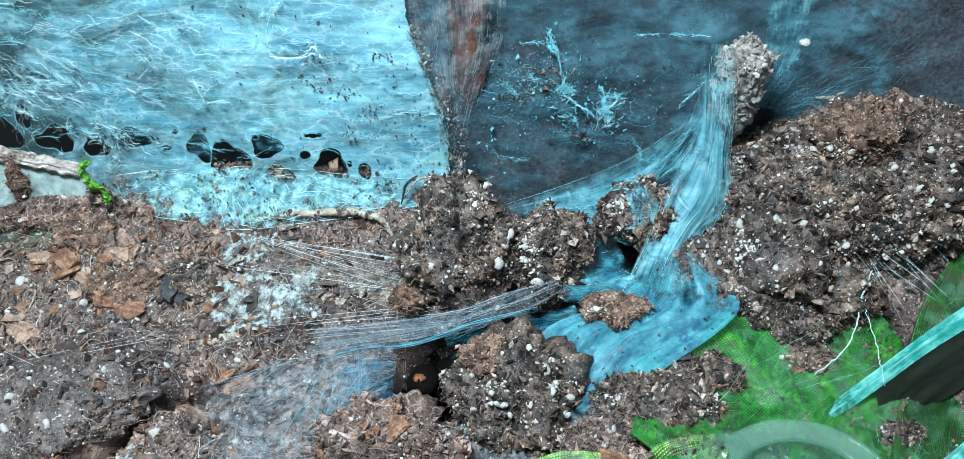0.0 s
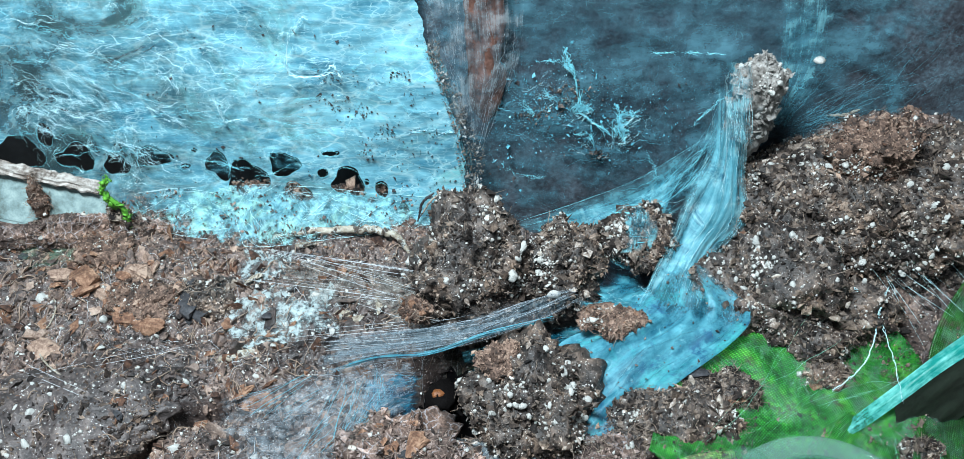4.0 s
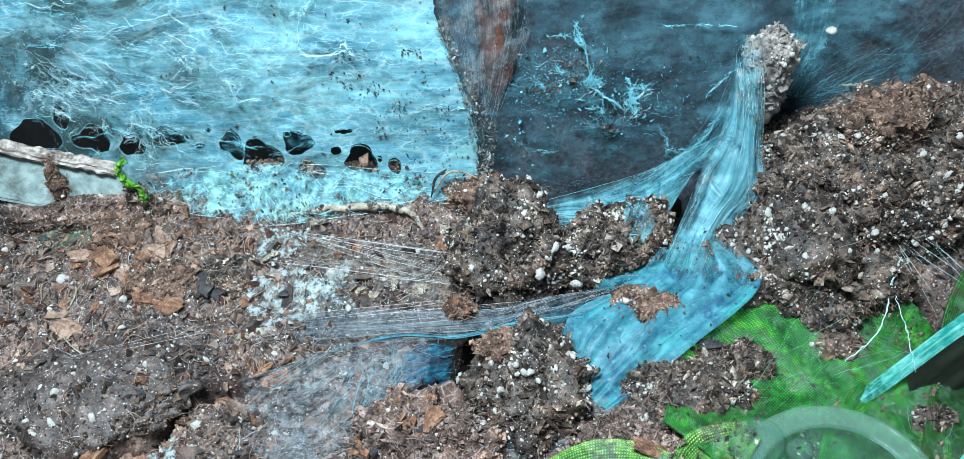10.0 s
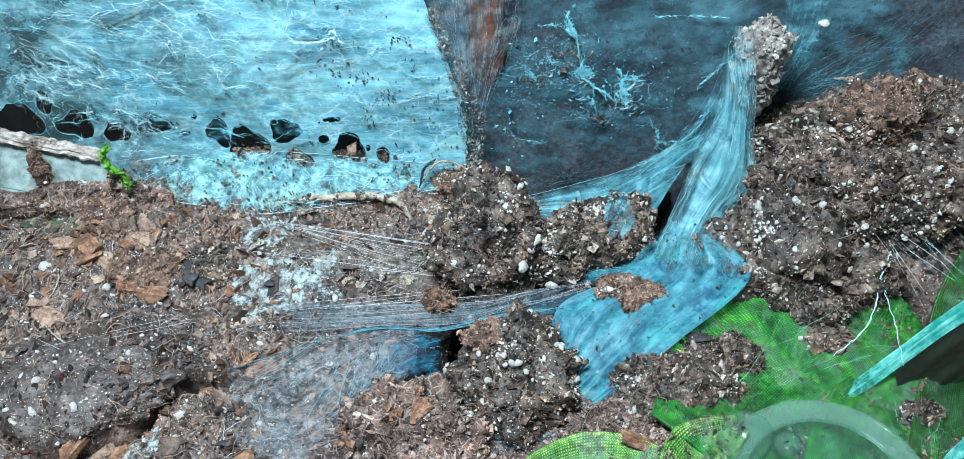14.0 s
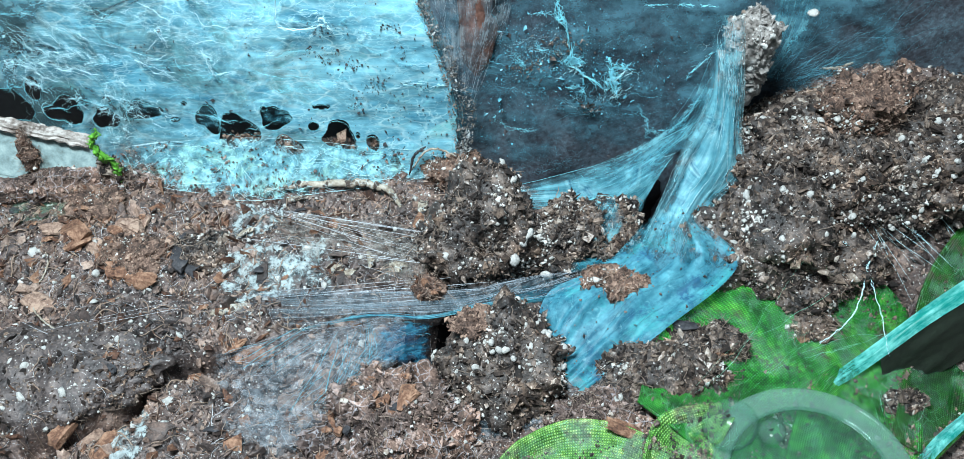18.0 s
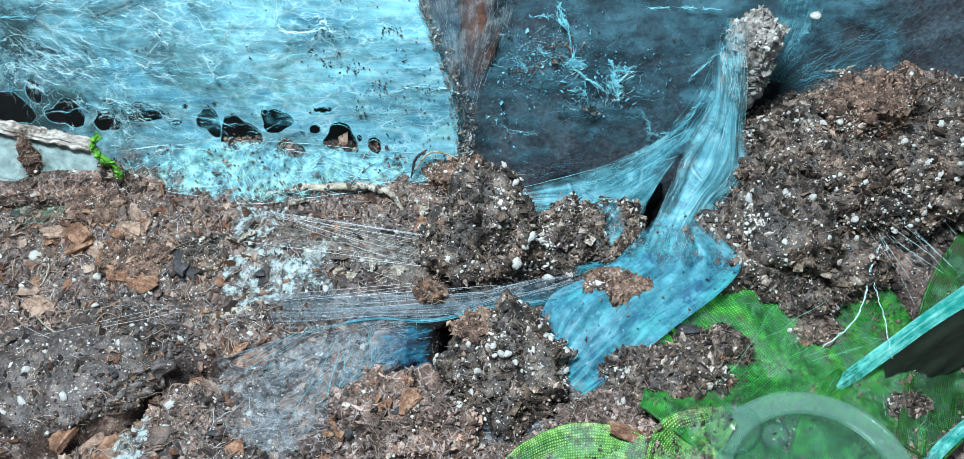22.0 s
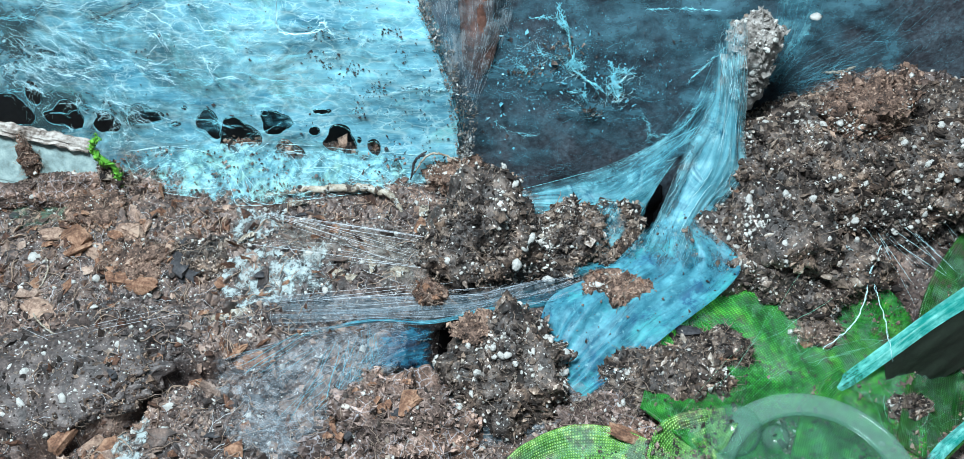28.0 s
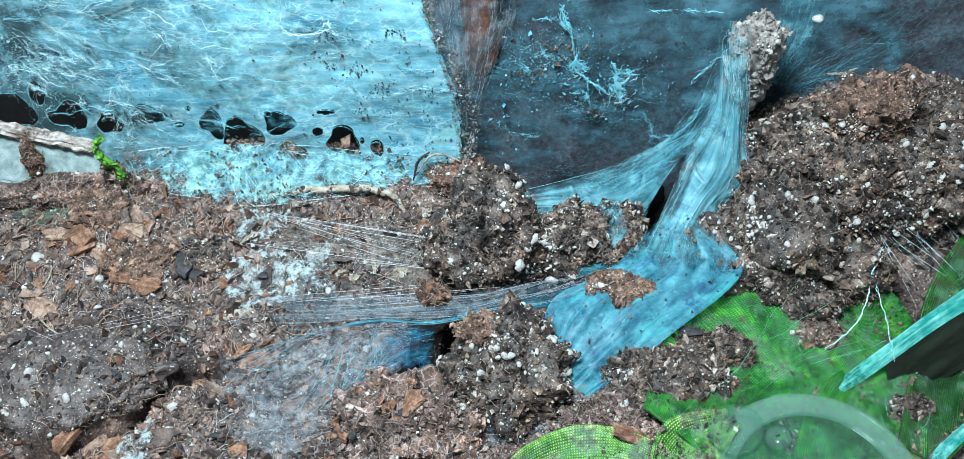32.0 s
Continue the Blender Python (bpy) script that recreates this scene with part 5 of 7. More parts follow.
# ---- soil clods ----
def rough_blob(radii, seed, lump=0.30, level=ICO5):
    v, f = level
    x, y, z = (v * np.array(radii) / np.max(radii)).T
    d = 1 + lump * fbm(x * 1.8, y * 1.8, z * 1.8 + seed, 4, seed) + 0.17 * np.abs(fbm(x * 7, y * 7, z * 7, 2, seed + 5)) + 0.05 * vnoise(x * 18, y * 18, z * 18, seed + 9)
    p = v * d[:, None] * np.array(radii)
    if max(radii) < 0.0040:
        return p, f
    q = p * 330 + seed
    rough = 0.00045 * fbm(*q.T, 2, seed + 3) + 0.00055 * np.abs(vnoise(*(q * 2.3).T, seed + 6)) - 0.0011 * np.maximum(vnoise(*(q * 0.75).T, seed + 8) - 0.35, 0)
    return p + v * rough[:, None], f


GRAINS = []
for n in range(6):
    v, f = ICO2
    d = 1 + 0.34 * fbm(v[:, 0] * 2.1, v[:, 1] * 2.1, v[:, 2] * 2.1 + n * 3, 2, 90 + n) + 0.16 * np.abs(vnoise(v[:, 0] * 5, v[:, 1] * 5, v[:, 2] * 5 + n, 95))
    GRAINS.append(mesh_of("perlite_grain", v * d[:, None] * np.array([1, 0.78, 0.58]), f))
    GRAINS[-1].materials.append(PERLITE)


def grain(parent, place, size, name="perlite_grain"):
    ob = new(name, random.choice(GRAINS))
    ob.parent = parent
    ob.matrix_basis = Matrix.LocRotScale(place, Euler([random.uniform(0, 6.28) for _ in range(3)]), [size * random.uniform(0.75, 1.25) for _ in range(3)])
    return ob


def chip_mesh(seed, l, w, h):
    v, f = ICO3
    r = np.random.default_rng(seed)
    d = 1 + 0.30 * fbm(v[:, 0] * 1.6, v[:, 1] * 1.6, v[:, 2] * 1.6 + seed, 2, seed) + 0.20 * fbm(v[:, 0] * 3, v[:, 1] * 7, v[:, 2] * 7 + seed, 3, seed + 3)
    sq = np.sign(v) * np.abs(v) ** 0.66 * d[:, None]
    for _ in range(5):
        n = r.normal(0, 1, 3) * np.array([1.2, 1.0, 0.7])
        n /= np.linalg.norm(n)
        over = np.maximum(sq @ n - r.uniform(0.45, 0.75), 0)
        sq = sq - over[:, None] * n * 0.92
    return mesh_of("bark_chip", sq * np.array([l, w, h]), f, False)


def clod(name, place, radii, seed, material, label, grains=10, grit=200, lump=0.30, face=(0, -0.55, 0.8), crumbs=900, group="clods by the burrow", big=40, level=ICO5):
    root = holder(name, place, label, "soil clod", group)
    v, f = rough_blob(radii, seed, lump, level)
    put("core", mesh_of("core", v, f), material, root)
    face = np.array(face) / np.linalg.norm(face)
    front = np.flatnonzero((v / np.array(radii)) @ face > 0.05)
    r = np.random.default_rng(seed)
    at = v[r.choice(front, crumbs * 4)] * (1 + r.uniform(-0.00025, 0.00025, (crumbs * 4, 1)) / max(radii))
    cv, cf = crumb_arrays(at, sizes_of(len(at), 0.00016 if material is not PEAT else 0.00012, 0.6, 0.0007), 0.55, 0.36, flat=0.6)
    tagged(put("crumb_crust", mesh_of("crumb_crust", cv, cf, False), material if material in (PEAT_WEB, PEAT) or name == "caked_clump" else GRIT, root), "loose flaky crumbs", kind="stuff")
    if material is not PEAT:
        big *= 2
    at = v[r.choice(front, big)] * (1 + 0.0001 / max(radii))
    cv, cf = crumb_arrays(at, sizes_of(big, 0.00028 if material is not PEAT else 0.00022, 0.45, 0.0007), 0.5, 0.32, base=ICO1, flat=0.6)
    tagged(put("flake_crust", mesh_of("flake_crust", cv, cf, False), BARK if material is PEAT else FLAKE, root), "larger flakes", kind="stuff")
    if name != "caked_clump":
        n = 320 if name == "soil_pile" else int(20 + 120 * min(1.0, (max(radii) / 0.009) ** 2))
        a0 = v[r.choice(front, n)]
        bend = r.normal(0, 0.0006, (n, 1, 3)) * np.linspace(-1, 1, 6)[None, :, None] + r.normal(0, 0.00012, (n, 6, 3))
        fv, ff = fibre_arrays(a0[:, None] * (1 + 0.0002 / max(radii)) + bend * 1.3, r.uniform(0.00003, 0.00008, n))
        tagged(put("fibre_tuft", mesh_of("fibre_tuft", fv, ff), FIBRE, root), "short root fibres", kind="stuff")
    if grit:
        odds = np.exp(5 * fbm(*(v[front] * 260).T, 2, seed + 40))
        at = v[r.choice(front, int(grit * 3.8), p=odds / odds.sum())] * (1 + 0.0001 / max(radii))
        cv, cf = crumb_arrays(at, sizes_of(len(at), 0.000078, 0.72, 0.00055), 0.5, 0.3)
        tagged(put("grit", mesh_of("grit", cv, cf), PERLITE, root), "white grit", kind="stuff")
    for n in range(int(grains * 2.2)):
        p = Vector(v[r.choice(front)]) * 1.0
        grain(root, p, 0.00024 + 0.0006 * r.random() ** 2.4)
    return root


clod_a = clod("soil_clod", (-0.0008, -0.0076, 0.0030), (0.0092, 0.0088, 0.0120), 1, CLOD, "dark crumbly potting soil clod speckled with white grit", 26, 420)
clod_b = clod("soil_clod", (0.0143, -0.0068, 0.0022), (0.0066, 0.0064, 0.0078), 2, CLOD, "dark crumbly potting soil clod speckled with white grit", 24, 300)
clod_b2 = clod("soil_clod", (0.0211, -0.0048, 0.0046), (0.0056, 0.0052, 0.0045), 3, CLOD, "small grey-brown clod wrapped in blue silk threads", 12, 260)
clod_c = clod("soil_clod", (0.0039, -0.0308, 0.0004), (0.0090, 0.0092, 0.0094), 4, CLOD, "dark soil clod with a cluster of white perlite pieces", 40, 420)
for dx, dy, s in ((0.003, 0.002, 15), (0.0045, 0.0035, 13), (0.0038, 0.0008, 12), (0.0022, 0.0035, 10), (0.0055, 0.0015, 11), (0.0062, -0.001, 10), (0.0035, -0.002, 9), (-0.002, -0.003, 8), (0.001, -0.004, 9), (-0.0095, 0.0025, 11)):
    z = 0.0098 * math.sqrt(max(0, 1 - (dx / 0.0098) ** 2 - (dy / 0.0100) ** 2))
    grain(clod_c, (dx, dy, z), s * 0.00007)
for _ in range(26):
    dx, dy = random.gauss(0.0035, 0.0024), random.gauss(0.0006, 0.0026)
    grain(clod_c, (dx, dy, 0.0098 * math.sqrt(max(0, 1 - (dx / 0.0098) ** 2 - (dy / 0.0100) ** 2))), random.uniform(0.0003, 0.0008))
v, f = rough_blob((0.0034, 0.0027, 0.0016), 15, 0.5)
put("peat_lump", mesh_of("peat_lump", v, f), PEAT, clod_c, "orange-brown peat lump", pose(-0.0038, 0.0038, 0.0070))
at = v[rng.choice(np.flatnonzero(v[:, 2] > -0.0003), 900)] * rng.uniform(0.98, 1.06, (900, 1))
cv, cf = crumb_arrays(at, sizes_of(900, 0.00013, 0.6, 0.0005), 0.5, 0.35, flat=0.6)
tagged(put("lump_crust", mesh_of("lump_crust", cv, cf, False), PEAT, clod_c, "", pose(-0.0038, 0.0038, 0.0070)), "loose peat crumbs", kind="stuff")
clod_e = clod("peat_clod", (0.0211, -0.0189, 0.0074), (0.0047, 0.0026, 0.0013), 5, PEAT, "reddish-brown peat clod lying on the blue silk apron", 0, 40, 0.3, crumbs=300)
pellet = clod("peat_pellet", (-0.0083, -0.0193, 0.0060), (0.0022, 0.0020, 0.0018), 6, PEAT, "small brown peat pellet lying on the silk band", 0, 0, crumbs=60)
clod_g = clod("soil_clod", (0.0473, -0.0068, 0.0044), (0.0114, 0.0094, 0.0100), 7, CLOD, "large dark soil clod with white grit on the mound", 46, 480, crumbs=1100, big=60, group="clods on the mound")
clod("soil_bank", (0.0728, 0.0076, 0.0080), (0.0290, 0.0140, 0.0132), 8, CLOD, "broad bank of dark potting soil full of white grit", 110, 1300, 0.13, crumbs=7000, group="clods on the mound", big=420, level=ico(6))
clod("peat_ball", (0.0636, 0.0062, 0.0228), (0.0062, 0.0046, 0.0048), 10, PEAT, "brown fibrous peat ball on top of the mound", 0, 120, 0.36, crumbs=600, group="clods on the mound")
clod("soil_clod", (0.0540, -0.0128, 0.0012), (0.0135, 0.0072, 0.0070), 11, CLOD, "dark soil slope above the cloth leaf", 16, 350, crumbs=1100, big=60, group="clods on the mound")
clump = clod("caked_clump", (0.0434, 0.0110, 0.0274), (0.0034, 0.0033, 0.0092), 12, earth("caked_soil", [(0.3, (0.07, 0.062, 0.056)), (0.5, (0.21, 0.195, 0.18)), (0.75, (0.42, 0.41, 0.395))], 500, 2200), "pale perlite-caked soil clump heading the silk neck", 20, 70, crumbs=240, big=10)
silk_thing("web_sheet", "pale blue silk stretched over the caked clump", [(0.0365, 0.0075, 0.0398), (0.0372, 0.0065, 0.0334), (0.0389, 0.0050, 0.0272)], [(0.0408, 0.0080, 0.0403), (0.0413, 0.0060, 0.0338), (0.0425, 0.0040, 0.0255)], SILK_VEIL, 50, 24, 0.0010, 0.0008, 25, 40, THREAD, 0.4, 0.000008)
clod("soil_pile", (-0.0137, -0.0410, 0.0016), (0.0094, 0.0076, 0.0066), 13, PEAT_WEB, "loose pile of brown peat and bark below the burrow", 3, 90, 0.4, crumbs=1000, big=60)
clod("soil_pile", (0.0354, -0.0272, 0.0014), (0.0058, 0.0042, 0.0026), 17, CLOD, "loose fibrous soil pile beside the blue apron", 3, 90, 0.34, crumbs=500, group="piles by the leaf")
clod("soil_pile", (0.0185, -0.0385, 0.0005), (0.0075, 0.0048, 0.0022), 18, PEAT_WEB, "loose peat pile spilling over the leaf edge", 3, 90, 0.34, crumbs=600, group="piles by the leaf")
clod("soil_pile", (0.0262, -0.0330, 0.0006), (0.0100, 0.0058, 0.0044), 14, CLOD, "loose fibrous soil pile beside the blue apron", 6, 170, 0.34, crumbs=900, big=60)

# Solid black lump: the gap's darkness put in as colour.
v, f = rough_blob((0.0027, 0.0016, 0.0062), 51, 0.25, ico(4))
tagged(put("burrow_mouth_shade", mesh_of("burrow_mouth_shade", v, f), plain("mouth_shade_black", (0.005, 0.005, 0.006), 0.95, 0.0, 900, 0.2, 0.1), None, "", pose(*(0.0320, 0.0145, -0.0091))), "black lump painted as the shade in a side burrow mouth", "burrow", kind="structure")
bead_root = put("bead", GRAINS[2].copy(), None, None, "", Matrix.LocRotScale((0.0535, 0.0140, 0.0353), None, (0.001, 0.001, 0.001)))
tagged(bead_root, "round white perlite bead hung in silk", "perlite")
silk_thing("bead_veil", "narrow veil of silk that holds the bead", [(0.0446, 0.0150, 0.0474), (0.0470, 0.0150, 0.0341), (0.0480, 0.0140, 0.0225)], [(0.0537, 0.0150, 0.0465), (0.0546, 0.0150, 0.0331), (0.0514, 0.0150, 0.0210)], SILK_VEIL, 40, 24, 0, 0.0003, 12, 24, THREAD_DEEP, 0.4, 0.000006)

clod("peat_lump", (-0.0796, 0.0078, 0.0068), (0.0015, 0.0016, 0.0054), 41, PEAT, "brown peat sliver leaning on the ledge", 0, 20, 0.5, crumbs=120, group="lumps by the ledge")
clod("peat_lump", (-0.0664, 0.0082, 0.0050), (0.0017, 0.0016, 0.0034), 42, BARK, "reddish peat lump beside the moss sprout", 0, 20, 0.5, crumbs=100, group="lumps by the ledge")
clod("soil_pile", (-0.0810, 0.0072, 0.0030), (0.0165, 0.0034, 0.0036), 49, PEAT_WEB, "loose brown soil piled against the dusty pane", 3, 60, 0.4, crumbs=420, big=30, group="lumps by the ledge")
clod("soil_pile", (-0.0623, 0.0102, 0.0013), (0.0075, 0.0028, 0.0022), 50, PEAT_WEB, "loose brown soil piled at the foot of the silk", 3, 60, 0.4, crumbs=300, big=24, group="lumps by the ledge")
clod("peat_lump", (-0.0684, 0.0015, 0.0029), (0.0050, 0.0044, 0.0026), 43, PEAT, "reddish peat lump on the soil", 0, 30, crumbs=260, group="lumps on the soil")
clod("peat_lump", (-0.0596, -0.0086, 0.0022), (0.0052, 0.0040, 0.0022), 44, PEAT, "reddish peat lump on the soil", 0, 30, crumbs=260, group="lumps on the soil")
clod("peat_lump", (-0.0491, -0.0074, 0.0008), (0.0052, 0.0036, 0.0018), 45, CLOD, "dark peat lump on the soil", 0, 60, crumbs=260, group="lumps on the soil")
clod("peat_slab", (-0.0640, -0.0322, 0.0012), (0.0152, 0.0078, 0.0032), 52, earth("packed_peat", [(0.3, (0.018, 0.014, 0.014)), (0.48, (0.060, 0.048, 0.046)), (0.62, (0.12, 0.095, 0.088)), (0.8, (0.26, 0.22, 0.20))], 420, 2400, rough=0.5, spec=0.6, bump=1.0, speck=((0.55, 0.55, 0.54), 2400, 0.66)), "flat dark slab of packed peat with a broken edge", 10, 90, 0.20, crumbs=330, group="lumps on the soil", big=8)
clod("soil_lump", (-0.0050, 0.0115, 0.0014), (0.0056, 0.0042, 0.0040), 46, PEAT, "brown soil lump piled against the torn seam", 2, 60, crumbs=300, group="clods by the burrow")

for cl, at, size in ((clod_a, (0.0056, -0.0141, 0.0068), 0.0012), (clod_a, (0.0006, -0.0062, 0.0126), 0.0008), (clod_a, (0.0071, -0.0123, 0.0089), 0.0007), (clod_b, (0.0109, -0.0158, 0.0053), 0.0010), (clod_b, (0.0149, -0.0058, 0.0099), 0.0009), (clod_g, (0.0458, -0.0089, 0.0115), 0.0011), (clod_g, (0.0541, -0.0073, 0.0108), 0.0008), (clod_g, (0.0488, -0.0047, 0.0135), 0.0008)):
    grain(cl, Vector(at) - cl.location, size, "pebble")

for pl, l, w, turn in (((-0.0351, -0.0072, 0.0025), 0.0036, 0.0007, -12), ((-0.0247, -0.0116, 0.0022), 0.0022, 0.0012, 10), ((-0.0185, -0.0106, 0.0026), 0.0007, 0.0024, 12), ((-0.0133, -0.0116, 0.0025), 0.0024, 0.0014, -15), ((-0.0215, -0.0125, 0.0020), 0.0016, 0.0010, 40), ((-0.0412, -0.0032, 0.0016), 0.0028, 0.0006, 25), ((-0.0103, 0.0018, 0.0026), 0.0011, 0.0022, 5), ((-0.0338, 0.0053, 0.0012), 0.0030, 0.0008, 5)):
    tagged(put("wood_shaving", chip_mesh(random.randint(1, 999), l * 0.85, w * 0.8, min(l, w) * 0.4), ROOT, None, "", pose(*pl, random.uniform(-20, 20), random.uniform(-12, 12), turn)), "pale tan wood shaving in silk-covered soil", "wood shaving", "wood shavings in the silk")

# silk wound over the small clod, debris on the apron
a = np.linspace(0, 1, 30)
wraps = []
for n in range(70):
    u0 = rng.uniform(0, 6.28)
    tiltv = rng.normal(0, 0.5, 3) + np.array([0, -0.5, 0.7])
    tiltv /= np.linalg.norm(tiltv)
    e1 = np.cross(tiltv, [1.0, 0.2, 0.1])
    e1 /= np.linalg.norm(e1)
    e2 = np.cross(tiltv, e1)
    ang = u0 + a * rng.uniform(1.2, 2.8)
    p = (np.cos(ang)[:, None] * e1 + np.sin(ang)[:, None] * e2) * 0.95 + tiltv * rng.uniform(0.1, 0.5)
    wraps.append(p * np.array([0.0060, 0.0056, 0.0049]))
v, f = fibre_arrays(wraps, 0.000008 + 0.00005 * rng.random(70) ** 3, 4)
tagged(put("silk_wrap", mesh_of("silk_wrap", v, f), THREAD_BLUE, clod_b2, "", None), "blue silk threads wound over it", kind="stuff")
wg, wu, wv = loft_grid([(-0.0050, -0.004, 0.0016), (-0.003, 0.0, 0.0040), (-0.001, 0.0036, 0.0042)], [(0.0006, -0.0058, 0.0010), (0.0034, -0.0030, 0.0036), (0.0046, 0.002, 0.0030)], 40, 30, 0.0016, 0.0008, 27)
put("silk_patch", sheet_mesh("silk_patch", wg, wu, wv), SILK_VEIL, clod_b2, "thin blue film of silk")
sheet_ob = [o for o in apron.children if o.name.startswith("sheet")][0]
co = np.empty(len(sheet_ob.data.vertices) * 3, np.float32)
sheet_ob.data.vertices.foreach_get("co", co)
co = co.reshape(-1, 3)[rng.integers(0, len(sheet_ob.data.vertices), 130)] + np.array([0, -0.0001, 0.0002])
v, f = crumb_arrays(co, sizes_of(130, 0.00012, 0.5, 0.0004), 0.6, 0.45)
tagged(put("soil_dust", mesh_of("soil_dust", v, f, False), CRUMB, apron), "soil crumbs caught in the silk", kind="stuff")

# ---- loose pieces on the soil ----
def chip(place, seed, l, w, h, turn, tip, material, label):
    return tagged(put("bark_chip", chip_mesh(seed, l, w, h), material, None, "", pose(*place, tip, random.uniform(-15, 15), turn)), label, "bark chip", "bark chips on the soil")


for (pl, l, w, turn, mt, lb) in (
        ((-0.0572, -0.0123, 0.0017), 0.0024, 0.0011, 35, BARK, "orange-brown bark chip on the peat"), ((-0.0688, -0.0076, 0.0035), 0.0030, 0.0018, 10, BARK, "orange-brown bark chip on the peat"),
        ((-0.0690, 0.0020, 0.0031), 0.0028, 0.0020, 60, BARK, "orange-brown bark chip on the peat"), ((-0.0628, -0.0048, 0.0034), 0.0018, 0.0010, 140, BARK, "orange-brown bark chip on the peat"),
        ((-0.0531, -0.0075, 0.0017), 0.0030, 0.0016, 5, CHAR, "blackish bark chip on the peat"), ((-0.0515, -0.0053, 0.0016), 0.0020, 0.0012, 30, CHAR, "blackish bark chip on the peat"),
        ((0.0214, -0.0441, 0.0045), 0.0034, 0.0014, -12, BARK, "red-brown bark chip at the leaf's edge"), ((0.0658, 0.0002, 0.0084), 0.0011, 0.0021, 10, BARK, "pale brown bark chip on the mound"),
        ((0.0438, -0.0010, 0.0101), 0.0014, 0.0010, 30, BARK, "pale brown bark chip on the mound"), ((0.0377, -0.0293, 0.0029), 0.0017, 0.0011, 0, BARK, "orange-brown bark chip beside the leaf"),
        ((-0.0616, -0.0426, 0.0012), 0.0026, 0.0016, 60, BARK, "orange-brown bark chip on the peat"), ((-0.0739, -0.0264, 0.0022), 0.0018, 0.0010, 20, BARK, "orange-brown bark chip on the peat"),
        ((-0.0203, -0.0421, 0.0049), 0.0014, 0.0006, -30, CHAR, "blackish bark chip on the pile"), ((-0.0395, -0.0412, 0.0006), 0.0017, 0.0007, 15, CHAR, "blackish bark chip on the peat"),
        ((0.0322, -0.0256, 0.0045), 0.0022, 0.0012, -15, CHAR, "blackish bark chip beside the apron"), ((-0.0375, -0.0122, 0.0020), 0.0011, 0.0009, 0, CHAR, "blackish chip in white mould"),
        ((-0.0074, -0.0448, 0.0044), 0.0018, 0.0010, 30, BARK, "orange-brown bark chip on the pile"), ((-0.0107, -0.0413, 0.0094), 0.0024, 0.0014, 50, BARK, "orange-brown bark chip on the pile"),
        ((-0.0387, -0.0268, 0.0013), 0.0024, 0.0013, 20, BARK, "orange-brown bark chip on the peat"), ((0.0521, -0.0244, -0.0006), 0.0012, 0.0008, 10, BARK, "brown bark crumb on the cloth leaf"),
        ((-0.0107, -0.0013, 0.0027), 0.0013, 0.0022, 10, BARK, "pale brown bark chip by the clod"), ((-0.0027, 0.0085, 0.0044), 0.0028, 0.0018, 20, PEAT, "brown peat flake on the clod")):
    chip(pl, random.randint(1, 999), l, w, min(l, w) * 0.55, turn, random.uniform(-20, 20), mt, lb)


for n, (x, y, l, w, mt) in enumerate(((-0.0690, -0.0059, 0.0040, 0.0024, BARK), (-0.0593, -0.0127, 0.0036, 0.0020, BARK), (-0.0568, -0.0146, 0.0028, 0.0018, BARK), (-0.0685, -0.0001, 0.0042, 0.0028, BARK), (-0.0733, -0.0037, 0.0030, 0.0022, PEAT),
                                      (-0.0723, -0.0185, 0.0030, 0.0022, PEAT), (-0.0552, -0.0441, 0.0028, 0.0020, BARK), (-0.0585, -0.0421, 0.0034, 0.0020, PEAT), (-0.0378, -0.0275, 0.0024, 0.0020, BARK), (-0.0348, -0.0281, 0.0026, 0.0016, BARK),
                                      (-0.0520, -0.0086, 0.0034, 0.0026, CHAR), (-0.0500, -0.0107, 0.0028, 0.0018, CHAR), (-0.0630, -0.0100, 0.0026, 0.0018, BARK), (-0.0660, -0.0080, 0.0024, 0.0016, PEAT), (-0.0600, -0.0030, 0.0030, 0.0018, PEAT))):
    chip((x, y, float(ground_z(x, y)) + 0.0001), 200 + n, l, w, w * 0.55, rng.uniform(-60, 60), rng.uniform(-15, 15), mt, "blackish crumbling bark chunk in the peat" if mt is CHAR else "rust-brown crumbling bark chunk in the peat")
for n in range(34):
    dx, dy = rng.normal(0, 0.0050), rng.normal(-0.0010, 0.0032)
    dz = 0.0066 * math.sqrt(max(0.02, 1 - (dx / 0.0098) ** 2 - (dy / 0.0080) ** 2))
    chip((-0.0137 + dx, -0.0410 + dy, 0.0020 + dz), 500 + n, rng.uniform(0.0005, 0.0014), rng.uniform(0.0004, 0.0009), rng.uniform(0.0003, 0.0006), rng.uniform(0, 180), rng.uniform(-25, 25), CHAR if n % 6 == 0 else BARK, "orange-brown bark sliver on the peat pile")
for n in range(26):
    u_, w_ = rng.normal(0, 1, 2)
    at = np.array((-0.0648, -0.0032, 0.0000)) + np.array([u_ * 0.0055, w_ * 0.0042, 0])
    at[2] = float(ground_z(at[0], at[1])) + 0.0006
    chip(at, 300 + n, rng.uniform(0.0006, 0.0016), rng.uniform(0.0004, 0.0009), rng.uniform(0.0002, 0.0005), rng.uniform(0, 180), rng.uniform(-30, 30), BARK if n % 3 else PEAT, "orange-brown bark sliver in the peat")
